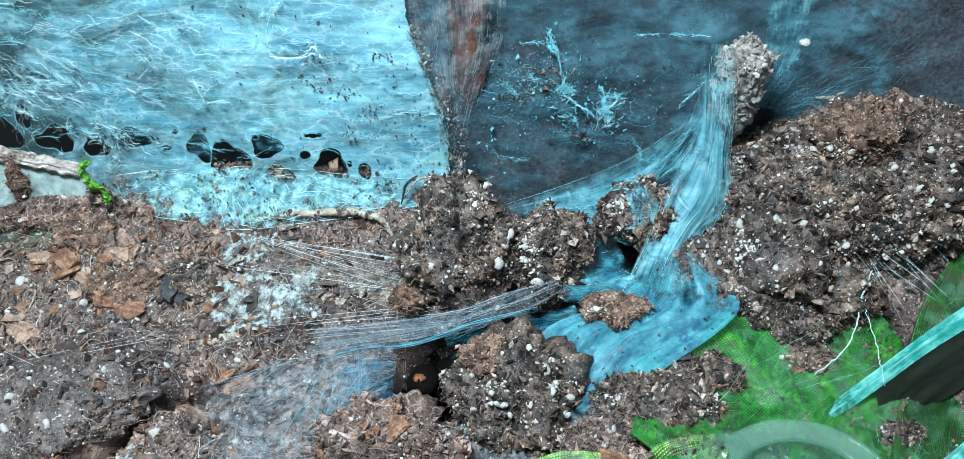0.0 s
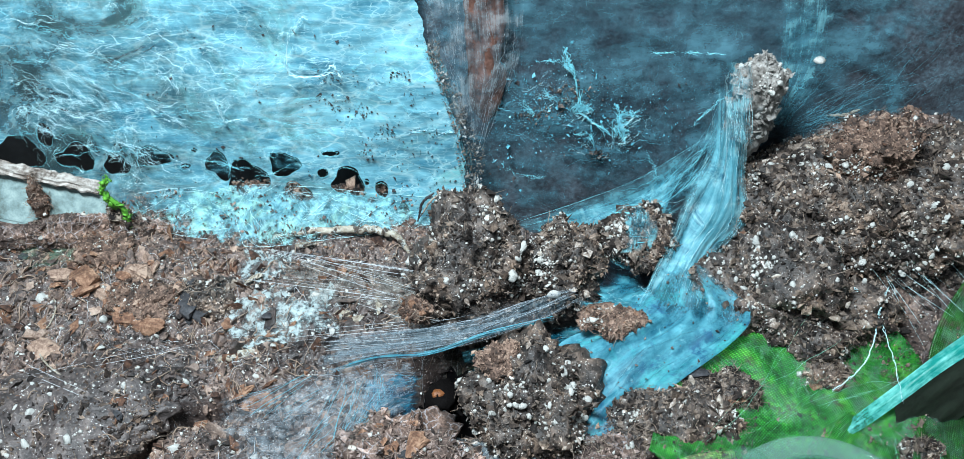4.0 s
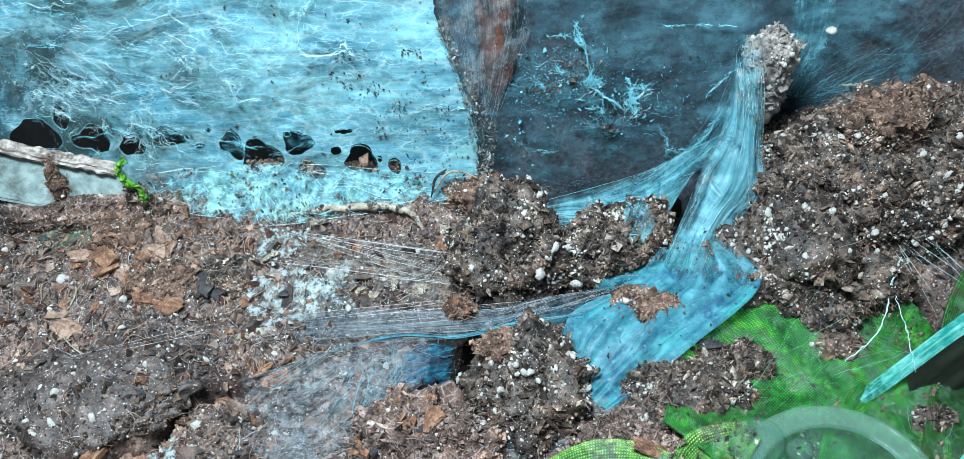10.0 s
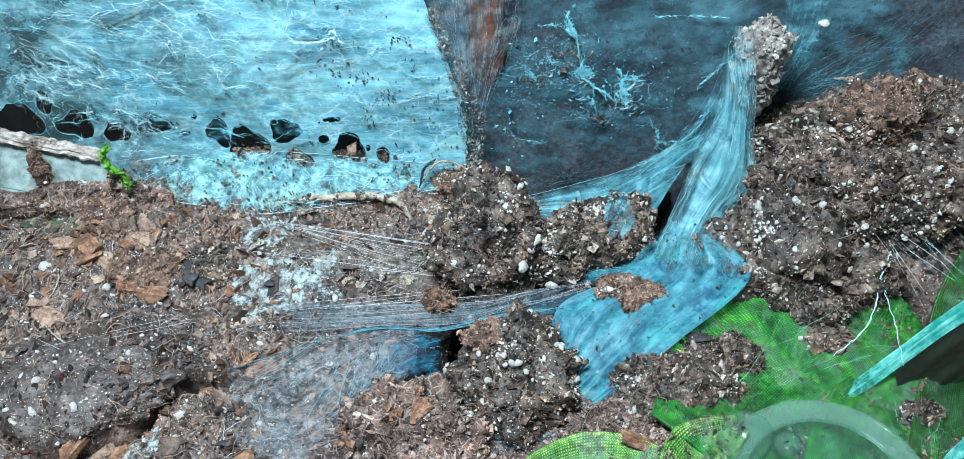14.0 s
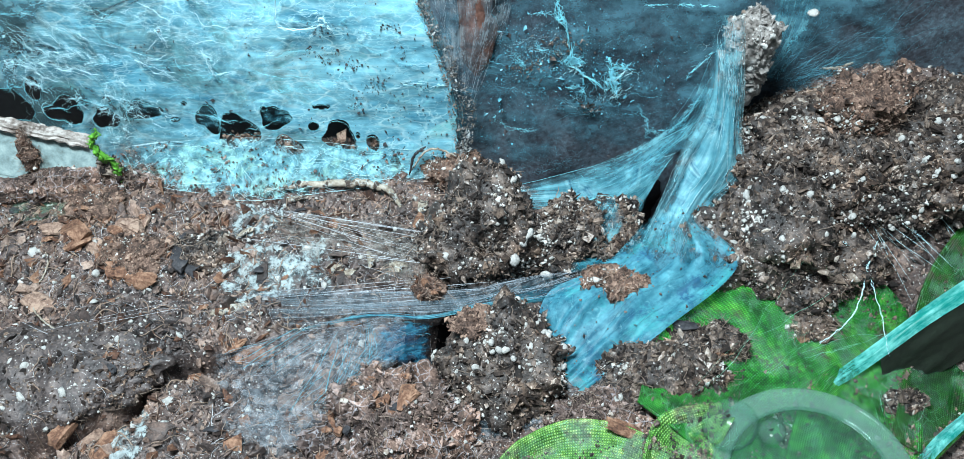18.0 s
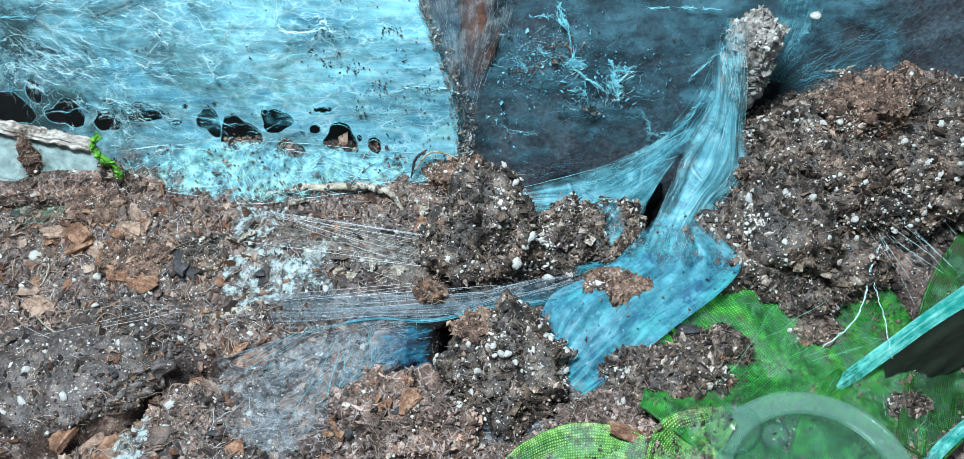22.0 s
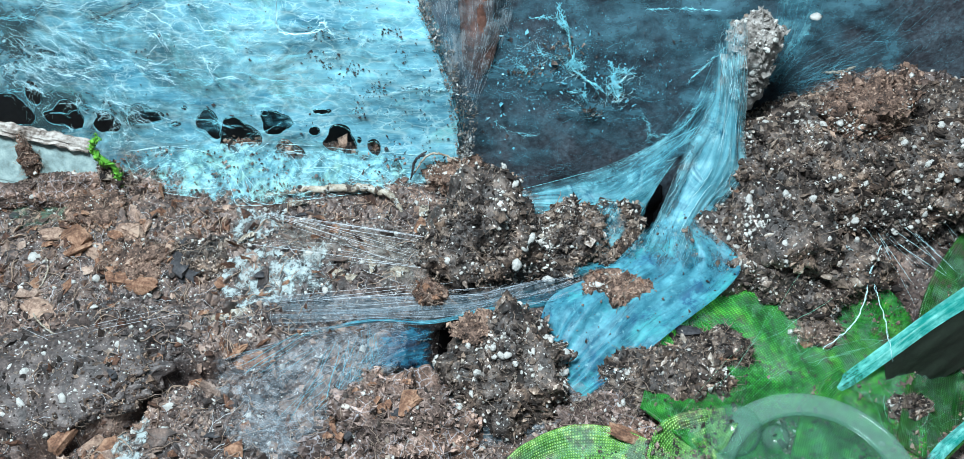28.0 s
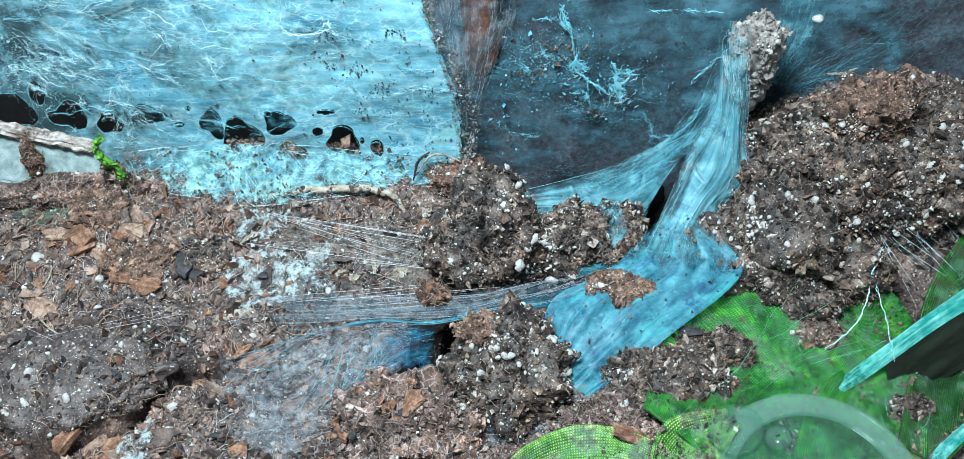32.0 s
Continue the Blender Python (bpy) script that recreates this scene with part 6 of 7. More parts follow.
for n in range(22):
    at = np.array([rng.uniform(-0.085, -0.02), rng.uniform(-0.040, 0.004), 0])
    at[2] = float(ground_z(at[0], at[1])) + 0.0004
    chip(at, 400 + n, rng.uniform(0.0008, 0.0018), rng.uniform(0.0004, 0.0009), 0.0003, rng.uniform(0, 180), rng.uniform(-25, 25), CHAR if n % 2 else BARK, "dark bark sliver in the peat" if n % 2 else "orange-brown bark sliver in the peat")


def root_thing(name, pts, radius, material, label, category):
    p = spline(pts, 40) + np.random.default_rng(len(label)).normal(0, radius * 0.25, (40, 3))
    v, f = fibre_arrays([p], radius, 7)
    return tagged(put(name, mesh_of(name, v, f), material), label, category)


root_thing("root", [(-0.0395, 0.0066, 0.0018), (-0.0317, 0.0076, 0.0024), (-0.0228, 0.0078, 0.0026), (-0.0172, 0.0068, 0.0023), (-0.0142, 0.0029, 0.0014)], 0.00075, ROOT, "thick pale root arching over the soil", "root")
root_thing("root", [(-0.0797, 0.0098, 0.0030), (-0.0740, 0.0075, 0.0030), (-0.0679, 0.0040, 0.0034), (-0.0639, 0.0029, 0.0030)], 0.0007, ROOT, "pale dry stalk lying on the soil", "root")
root_thing("root", [(-0.0733, -0.0193, 0.0017), (-0.0710, -0.0221, 0.0021), (-0.0661, -0.0257, 0.0030), (-0.0600, -0.0271, 0.0029)], 0.00018, ROOT, "thin pale curled rootlet on the soil", "root")
root_thing("root", [(-0.0754, -0.0068, 0.0033), (-0.0728, -0.0108, 0.0032), (-0.0729, -0.0135, 0.0024), (-0.0736, -0.0150, 0.0019)], 0.00014, ROOT, "thin pale curled rootlet on the soil", "root")
root_thing("root", [(0.0590, 0.0171, 0.0216), (0.0616, 0.0155, 0.0230), (0.0635, 0.0153, 0.0243)], 0.00028, ROOT, "thin yellowish rootlet on the peat ball", "root")
root_thing("root", [(-0.0438, -0.0207, 0.0011), (-0.0409, -0.0200, 0.0014), (-0.0377, -0.0188, 0.0010)], 0.0008, ROOT, "short pale woody root in the silk", "root")
root_thing("root", [(0.0132, -0.0404, 0.0020), (0.0156, -0.0387, 0.0026), (0.0184, -0.0371, 0.0034)], 0.00035, ROOT, "thin brown twig by the leaf", "root")
root_thing("root", [(-0.0283, -0.0422, 0.0012), (-0.0237, -0.0418, 0.0022), (-0.0200, -0.0427, 0.0028)], 0.00022, CHAR, "thin dark rootlet on the silk", "root")
root_thing("root", [(-0.0126, 0.0105, 0.0032), (-0.0104, 0.0105, 0.0073), (-0.0079, 0.0105, 0.0086), (-0.0040, 0.0105, 0.0067)], 0.00022, ROOT, "thin pale looped stem at the seam", "root")
root_thing("root", [(-0.0131, 0.0105, 0.0020), (-0.0120, 0.0105, 0.0067), (-0.0098, 0.0105, 0.0092)], 0.00026, CHAR, "thin dark looped stem at the seam", "root")

# green sprout
sp = holder("moss_sprout", (-0.0674, 0.0090, 0.0039), "bright green moss sprout at the foot of the ledge", "moss")
base = np.array(sp.location)
stem = spline(np.array([(-0.0658, 0.0070, 0.0159), (-0.0674, 0.0070, 0.0130), (-0.0662, 0.0070, 0.0104), (-0.0647, 0.0070, 0.0081), (-0.0650, 0.0070, 0.0040)]) - base, 40)
v, f = fibre_arrays([stem], 0.00045, 6)
put("stem", mesh_of("stem", v, f), MOSS, sp)
at = stem[rng.integers(0, 40, 160)] + rng.normal(0, 0.00035, (160, 3))
v, f = crumb_arrays(at, np.abs(rng.normal(0.00022, 0.0001, 160)), 0.7, 0.5, flat=0.3)
tagged(put("leaf_fuzz", mesh_of("leaf_fuzz", v, f), MOSS, sp), "tiny leaflets", kind="stuff")

# white mould patches
def drape(name, place, rx_, ry_, material, label, category, seed, lift=0.0004, turn=0.0):
    """A thin film lying over the lumps of the soil."""
    n = 60
    uu, vv = np.meshgrid(np.linspace(0, 1, n), np.linspace(0, 1, n))
    a, b_ = (uu * 2 - 1) * rx_, (vv * 2 - 1) * ry_
    c, s_ = math.cos(turn), math.sin(turn)
    x, y = place[0] + a * c - b_ * s_, place[1] + a * s_ + b_ * c
    z = ground_z(x, y) + lift + 0.0003 * fbm(x * 600, y * 600, seed, 2, seed)
    edge = np.hypot(uu * 2 - 1, vv * 2 - 1) + 0.30 * fbm(uu * 5, vv * 5, seed, 3, seed)
    return tagged(put(name, sheet_mesh(name, np.stack([x, y, z], -1), uu, vv, edge < 1.0), material), label, category)


for n, (pl, a, b_) in enumerate((((-0.0373, -0.0129, 0.0000), 0.0075, 0.0060), ((-0.0295, -0.0129, 0.0000), 0.0050, 0.0035), ((-0.0400, 0.0004, 0.0000), 0.0050, 0.0045), ((-0.0524, -0.0429, 0.0000), 0.0030, 0.0060), ((-0.0284, -0.0088, 0.0000), 0.0024, 0.0022))):
    drape("mould_patch", pl, a, b_, FILM_MOULD, "white crust of mould on the soil", "mould", n + 3, 0.0007)
# Near-black sheets over the pits: the burrow's darkness put into colour.
drape("burrow_shade", (-0.0068, -0.0236, 0.0), 0.0062, 0.0054, plain("burrow_shade_black", (0.006, 0.006, 0.007), 0.9, 0.4, 900, 0.3, 0.1), "blackish sheet painted as shade down the burrow shaft", "burrow", 12, 0.0010)
drape("burrow_shade", (-0.0034, -0.0176, 0.0), 0.0050, 0.0036, bpy.data.materials["burrow_shade_black"], "blackish sheet painted as shade down the burrow shaft", "burrow", 11, 0.0010)
drape("burrow_shade", (0.0069, -0.0112, 0.0), 0.0085, 0.0026, bpy.data.materials["burrow_shade_black"], "blackish sheet painted as shade in the burrow slit", "burrow", 13, 0.0010)
drape("green_patch", (-0.0763, 0.0027, -0.0000), 0.0080, 0.0060, SILK_MOSS, "greenish silk film over the peat", "spider web", 14, 0.0008)
drape("green_patch", (0.0006, -0.0129, 0.0000), 0.0080, 0.0030, SILK_MOSS, "greenish algae film below the clod", "algae", 15, 0.0010)
TAN_FILM = silk("tan_film", (0.25, 0.23, 0.20), (0.52, 0.49, 0.45), 0.16, 12, 30, 0.34, 1.0, 700, 0.6, 1.0, None, (0.4, 0.62), 0.8)
drape("soil_film", (-0.0240, -0.0047, 0.0000), 0.0130, 0.0062, TAN_FILM, "pale tan film of old silk over the soil", "spider web", 20, 0.0008, -0.15)
drape("soil_film", (-0.0109, -0.0102, 0.0000), 0.0095, 0.0050, TAN_FILM, "pale tan film of old silk over the soil", "spider web", 21, 0.0009, -0.1)
drape("soil_film", (-0.0276, -0.0419, 0.0000), 0.0090, 0.0045, SILK_FILM, "thin greyish silk film over the soil", "spider web", 22, 0.0009, 0.1)
drape("soil_film", (-0.0004, -0.0393, 0.0000), 0.0095, 0.0052, SILK_BAND, "thin greyish silk film over the soil", "spider web", 19, 0.0010, 0.1)
drape("soil_film", (0.0137, -0.0350, -0.0000), 0.0110, 0.0050, SILK_FILM, "thin bluish silk film over the soil", "spider web", 18, 0.0012, 0.3)


# ---- cloth leaves ----
def leaf(name, spine, widths, label, seed, cup=0.0015, nu=70, nv=36, fabric=None):
    root = holder(name, spine[len(spine) // 2], label, "artificial leaf", "cloth leaves")
    base = np.array(root.location)
    s = spline(np.array(spine) - base, nu)
    d = np.gradient(s, axis=0)
    side = np.cross(d, np.array([0, -0.3, 1.0]))
    side /= np.linalg.norm(side, axis=1)[:, None]
    w = np.maximum(spline([(a, 0, 0) for a in widths], nu)[:, 0], 0.0002)
    v = np.linspace(-1, 1, nv)[:, None, None]
    g = s[None] + side[None] * v * w[None, :, None]
    vv, uu = np.meshgrid(np.linspace(-1, 1, nv), np.linspace(0, 1, nu), indexing="ij")
    g[..., 2] += cup * np.abs(vv) ** 1.5 + 0.0009 * fbm(uu * 4, vv * 2, 0.1, 3, seed)
    length = np.linalg.norm(d, axis=1).sum()
    me = sheet_mesh(name, g, uu * length * 1000 / 0.46, vv * np.max(widths) * 1000 / 0.46)
    blade = put("blade", me, fabric or LEAF, root)
    thick = blade.modifiers.new("thickness", "SOLIDIFY")
    thick.thickness = 0.0003
    keep = np.flatnonzero(fbm(uu * 7, vv * 4, 0.7, 4, seed + 7).ravel() > 0.16)
    at = g.reshape(-1, 3)[rng.choice(keep, 1700)] + rng.normal(0, 0.0003, (1700, 3)) + np.array([0, 0, 0.0003])
    cv, cf = crumb_arrays(at, sizes_of(1700, 0.00009, 0.6, 0.0005), 0.4, 0.3, flat=0.8)
    tagged(put("soil_dust", mesh_of("soil_dust", cv, cf, False), CRUMB, root), "dusting of soil crumbs", kind="stuff")
    film_g = g[2:-2, 2:-2] + np.array([0, 0, 0.0006]) + np.array([0, 0, 0.0004]) * fbm(uu[2:-2, 2:-2] * 20, vv[2:-2, 2:-2] * 9, 0.3, 2, seed)[..., None]
    fu = (uu[2:-2, 2:-2] - uu[0, 2]) / (uu[0, -3] - uu[0, 2])
    fv = (vv[2:-2, 2:-2] - vv[2, 0]) / (vv[-3, 0] - vv[2, 0])
    put("silk_film", sheet_mesh("silk_film", film_g, fu, fv), SILK_MOSS, root, "patchy greenish silk film")
    rib, f = fibre_arrays([s + np.array([0, 0, 0.0001])], 0.00022, 6)
    put("midrib", mesh_of("midrib", rib, f), fabric or LEAF, root)
    return root


leaf("cloth_leaf", [(0.0715, -0.0215, -0.0030), (0.0619, -0.0236, -0.0025), (0.0453, -0.0333, -0.0010), (0.0337, -0.0482, 0.0017)], [0.004, 0.013, 0.018, 0.014], "bright green woven cloth leaf half buried in soil", 3)
leaf("cloth_leaf", [(0.0650, -0.0294, -0.0054), (0.0575, -0.0407, -0.0022), (0.0505, -0.0533, 0.0008)], [0.006, 0.0095, 0.009], "bright green woven cloth leaf beneath the suction cup", 9, nu=50, nv=28)
leaf("cloth_leaf", [(0.0923, -0.0032, 0.0056), (0.0830, -0.0164, -0.0013), (0.0783, -0.0272, -0.0071), (0.0688, -0.0455, -0.0035)], [0.006, 0.0085, 0.0085, 0.008], "green woven cloth leaf with shade in its darker colour", 5, fabric=LEAF_SHADED)
leaf("cloth_leaf", [(0.0249, -0.0522, 0.0015), (0.0292, -0.0455, 0.0025), (0.0361, -0.0408, 0.0030)], [0.0030, 0.0048, 0.0016], "yellow-green folded cloth leaf edge laced with silk", 8, nu=50, nv=24, fabric=LEAF_PALE)
leaf("cloth_leaf", [(-0.0012, -0.0513, 0.0012), (0.0137, -0.0477, 0.0016), (0.0281, -0.0513, 0.0011)], [0.0004, 0.0060, 0.004], "pale green woven cloth leaf edge dusted with soil", 6, fabric=LEAF_PALE)

g, uu, vv = loft_grid([(0.0490, -0.0356, -0.0005), (0.0580, -0.0290, -0.0013), (0.0648, -0.0253, 0.0020), (0.0711, -0.0222, 0.0063), (0.0809, -0.0171, 0.0105)], [(0.0494, -0.0366, -0.0006), (0.0586, -0.0313, -0.0016), (0.0651, -0.0279, 0.0011), (0.0711, -0.0251, 0.0051), (0.0806, -0.0210, 0.0097)], 80, 12, 0.0006, 0.0003, 21)
stem_root = holder("leaf_stalk", g[6, 40], "turquoise silk-coated edge strip of a plant stalk", "stalk")
put("strip", sheet_mesh("strip", g - g[6, 40], uu, vv), silk("stalk_silk", (0.01, 0.38, 0.34), (0.24, 0.78, 0.72), 0.95, 9, 5, 0.2, 1.0, 300, 0.4, 0.6, None, (0.36, 0.66), 1.0), stem_root)
v, f = fibre_arrays([g[6] - g[6, 40] + np.array([0, 0.0008, -0.0022])], 0.0009, 8)
put("stalk", mesh_of("stalk", v, f), LEAF, stem_root, "dark green stalk")
# Sheet below the strip; the strip's shadow is put into its near-black colour.
under_a = g[-1, 34::5] - g[6, 40]
g2, uu, vv = loft_grid(under_a, under_a + np.array([0.0030, -0.0030, -0.0120]), 60, 20, 0.0, 0.0004, 22)
put("blade", sheet_mesh("blade", g2, uu * 50, vv * 16), plain("underside_shade", (0.010, 0.018, 0.010), 0.7, 0.4), stem_root, "curled underside below the strip, painted black for its shadow")
gb, ub, vb = loft_grid([(0.0614, -0.0484, 0.0021), (0.0666, -0.0435, 0.0018), (0.0739, -0.0383, 0.0016)], [(0.0630, -0.0492, 0.0022), (0.0673, -0.0453, 0.0024), (0.0737, -0.0406, 0.0023)], 50, 10, 0.0005, 0.0004, 24)
low = holder("leaf_stalk", gb[5, 25], "turquoise silk-coated stalk edge over the shaded leaf", "stalk")
put("strip", sheet_mesh("strip", gb - gb[5, 25], ub, vb), bpy.data.materials["stalk_silk"], low)
v, f = fibre_arrays([gb[-1] - gb[5, 25] + np.array([0, 0.0003, -0.0010])], 0.0006, 8)
put("stalk", mesh_of("stalk", v, f), LEAF, low, "dark green stalk")
clod("soil_pile", (0.0505, -0.0202, -0.0006), (0.0066, 0.0036, 0.0010), 48, CLOD, "thin spill of dark soil and grit over the cloth leaf", 12, 160, 0.4, crumbs=260, big=20, group="piles by the leaf")
clod("soil_lump", (0.0669, -0.0344, -0.0036), (0.0028, 0.0021, 0.0016), 47, CLOD, "small dark soil lump on the shaded leaf", 2, 30, crumbs=120, group="lumps on the leaf")

strand_bundle("leaf_threads", "fine green-white silk threads over the cloth leaf", [
    ((0.0309, -0.0434, 0.0019), (0.0506, -0.0260, -0.0000), 9, 0.0040), ((0.0365, -0.0357, 0.0028), (0.0544, -0.0209, 0.0014), 8, 0.0040), ((0.0436, -0.0309, 0.0004), (0.0632, -0.0241, -0.0010), 7, 0.0030),
    ((0.0347, -0.0464, 0.0028), (0.0389, -0.0407, 0.0024), 10, 0.0012), ((0.0626, -0.0279, -0.0024), (0.0620, -0.0385, -0.0013), 8, 0.0012), ((0.0646, -0.0418, -0.0009), (0.0726, -0.0391, -0.0004), 10, 0.0012)], plain("green_thread", (0.22, 0.55, 0.40), 0.4), 0.00001, 81, 16, 0.0005)

# ---- clear suction cup ----
m, nodes, links = tree("clear_plastic")
b = nodes["Principled BSDF"]
b.inputs["Base Color"].default_value = (0.18, 0.31, 0.26, 1)
b.inputs["Roughness"].default_value = 0.10
see = nodes.new("ShaderNodeBsdfTransparent")
see.inputs["Color"].default_value = (0.86, 0.97, 0.93, 1)
mx = nodes.new("ShaderNodeMixShader")
mx.inputs[0].default_value = 0.08
links.new(see.outputs[0], mx.inputs[1])
links.new(b.outputs[0], mx.inputs[2])
links.new(mx.outputs[0], nodes["Material Output"].inputs["Surface"])
CLEAR = m
CLEAR_RIM = m.copy()
CLEAR_RIM.name = "clear_rim"
CLEAR_KNOB = m.copy()
CLEAR_KNOB.name = "clear_knob"
CLEAR_KNOB.node_tree.nodes["Mix Shader"].inputs[0].default_value = 0.16
CLEAR_RIM.node_tree.nodes["Mix Shader"].inputs[0].default_value = 0.34


def lathe(profile, n=64):
    v, f = [], []
    for r_, z in profile:
        for k in range(n):
            a = k * math.tau / n
            v.append((r_ * math.cos(a), r_ * math.sin(a), z))
    for i in range(len(profile) - 1):
        for k in range(n):
            f.append((i * n + k, i * n + (k + 1) % n, i * n + n + (k + 1) % n, i * n + n + k))
    return v, f


cup = holder("suction_cup", (0.0460, -0.0511, 0.0040), "clear plastic suction cup lying over the cloth leaf", "suction cup")
cup.rotation_euler = (radians(2), radians(-5), 0)
v, f = lathe([(0.0004, 0.0032), (0.004, 0.0028), (0.0090, 0.0014), (0.0112, 0.0001), (0.0112, -0.0004), (0.0090, 0.0007), (0.004, 0.0021), (0.0004, 0.0025)])
put("cup", mesh_of("cup", v, f), CLEAR, cup)
prof = [(0.0130 + 0.0021 * math.cos(a * math.tau / 16), -0.0009 - 0.0004 * math.cos(a * math.tau / 16) + 0.0007 * math.sin(a * math.tau / 16)) for a in range(17)]
v, f = lathe(prof)
put("rim", mesh_of("rim", v, f), CLEAR_RIM, cup, "thick clear rim")
v, f = lathe([(0.0003, 0.0040), (0.0020, 0.0037), (0.0034, 0.0027), (0.0040, 0.0014), (0.0038, 0.0004), (0.0032, 0.0)])
put("knob", mesh_of("knob", v, f), CLEAR_KNOB, cup, "clear pull knob", pose(-0.0096, 0.0080, 0.0004, 0, -12, 0))
v, f = lathe([(0.0003, 0.0020), (0.0014, 0.0019), (0.0020, 0.0013), (0.0014, 0.0)])
put("tab", mesh_of("tab", v, f), CLEAR_KNOB, cup, "small clear tab", pose(-0.0045, 0.0056, 0.0022, 0, -10, 0))

# ---- spider deep in the burrow ----
SP = (-0.0070, -0.0185, -0.0140)
spider = holder("spider", SP, "dark spider with orange-brown marks crouched in the burrow", "spider")
HAIR = plain("spider_black", (0.006, 0.005, 0.005), 0.9, 0.6, 3000, 0.25, 0.1)
RUST = plain("spider_rust", (0.30, 0.11, 0.04), 0.5, 0.5, 2500)
v, f = rough_blob((0.0032, 0.0040, 0.0028), 31, 0.05, ico(3))
put("abdomen", mesh_of("abdomen", v, f), HAIR, spider, "", pose(0.0055, 0.003, -0.0016))
v, f = rough_blob((0.0026, 0.0030, 0.0018), 32, 0.05, ico(3))
carapace = put("carapace", mesh_of("carapace", v, f), HAIR, spider, "", pose(0, 0, 0))
v, f = rough_blob((0.0011, 0.0008, 0.0005), 33, 0.2, ico(3))
put("mark", mesh_of("mark", v, f), RUST, carapace, "rust-orange mark", pose(-0.0004, -0.0010, 0.0016))
for n in range(8):
    sgn, k = (-1 if n % 2 else 1), n // 2
    a = radians(-70 + 42 * k)
    tip = np.array([sgn * 0.0042 * math.cos(a), 0.0042 * math.sin(a), -0.004])
    v, f = fibre_arrays([spline([np.zeros(3), tip * 0.5 + np.array([0, 0, 0.0008]), tip], 16)], 0.0005, 7)
    put("leg", mesh_of("leg", v, f), HAIR, spider)
feet = []
for n, (a, b_) in enumerate((((0.0037, -0.0213, 0.0065), (0.0027, -0.0200, 0.0075)), ((-0.0010, -0.0213, 0.0065), (-0.0014, -0.0207, 0.0072)))):
    a, b_ = np.array(a) - SP, np.array(b_) - SP
    v, f = fibre_arrays([spline([a - b_ + np.array([0, 0.002, -0.006]), (a - b_) * 0.4, np.zeros(3)], 12)], 0.00055, 7)
    foot = put("foreleg_tip", mesh_of("foreleg_tip", v, f), plain("pale_foot", (0.7, 0.7, 0.68), 0.6), spider, "pale foreleg tip", pose(*b_))
    feet.append((foot, b_))

# ---- crumbs, grit and fibres over the soil ----
def scatter(n, box):
    x = rng.uniform(box[0], box[1], n)
    y = rng.uniform(box[2], box[3], n)
    return x, y, ground_z(x, y)


VIEW = (-0.100, 0.100, -0.050, 0.030)
x, y, z = scatter(60000, VIEW)
v, f = crumb_arrays(np.stack([x, y, z + 0.0001], -1), sizes_of(len(x), 0.00015, 0.6, 0.0008), 0.55, 0.36, flat=0.58)
tagged(put("soil_crumbs", mesh_of("soil_crumbs", v, f, False), CRUMB), "brown crumbs of peat over the soil", "soil crumbs", kind="stuff")
x, y, z = scatter(2600, (-0.100, 0.06, -0.050, 0.010))
v, f = crumb_arrays(np.stack([x, y, z + 0.0002], -1), sizes_of(len(x), 0.00034, 0.5, 0.0011), 0.5, 0.45, base=ICO1, flat=0.42)
tagged(put("peat_flakes", mesh_of("peat_flakes", v, f, False), CRUMB), "dark brown peat flakes over the soil", "peat flakes", kind="stuff")
x, y, z = scatter(330, (-0.100, -0.012, -0.050, 0.012))
v, f = crumb_arrays(np.stack([x, y, z + 0.0001], -1), sizes_of(len(x), 0.00062, 0.45, 0.0016), 0.5, 0.6, base=ICO2, flat=0.42)
tagged(put("layered_flakes", mesh_of("layered_flakes", v, f, False), CRUMB), "broad layered flakes of dark peat over the soil", "peat flakes", kind="stuff")
x, y, z = scatter(700, (-0.100, -0.02, -0.050, 0.016))
v, f = crumb_arrays(np.stack([x, y, z + 0.0002], -1), np.abs(rng.normal(0.0002, 0.0004, len(x))) + 0.0002, 0.7, 0.45, flat=0.45)
tagged(put("bark_crumbs", mesh_of("bark_crumbs", v, f, False), BARK), "reddish bark crumbs over the peat", "bark crumbs", kind="stuff")
x, y, z = scatter(17000, VIEW)
v, f = crumb_arrays(np.stack([x, y, z + 0.00015], -1), sizes_of(len(x), 0.000082, 0.65, 0.0005), 0.5, 0.35)
tagged(put("white_grit", mesh_of("white_grit", v, f), PERLITE), "fine white perlite grit over the soil", "perlite grit", kind="stuff")
paths = []
for _ in range(1350):
    x0, y0 = rng.uniform(-0.1, 0.0), rng.uniform(-0.05, 0.014)
    a, l = rng.uniform(0, 6.28), rng.uniform(0.002, 0.007)
    s = np.linspace(0, 1, 10)
    a = a + np.cumsum(rng.normal(0, 0.25, 10))
    x, y = x0 + np.cumsum(np.cos(a)) * l / 10, y0 + np.cumsum(np.sin(a)) * l / 10
    paths.append(np.stack([x, y, ground_z(x, y) + 0.0003 + 0.0005 * np.sin(s * np.pi)], -1))
v, f = fibre_arrays(paths[:700], np.abs(rng.normal(0.00004, 0.00003, 700)) + 0.00003)
tagged(put("root_fibres", mesh_of("root_fibres", v, f), plain("fibre", (0.28, 0.20, 0.15), 0.6)), "fine brown root fibres over the peat", "root fibres", kind="stuff")
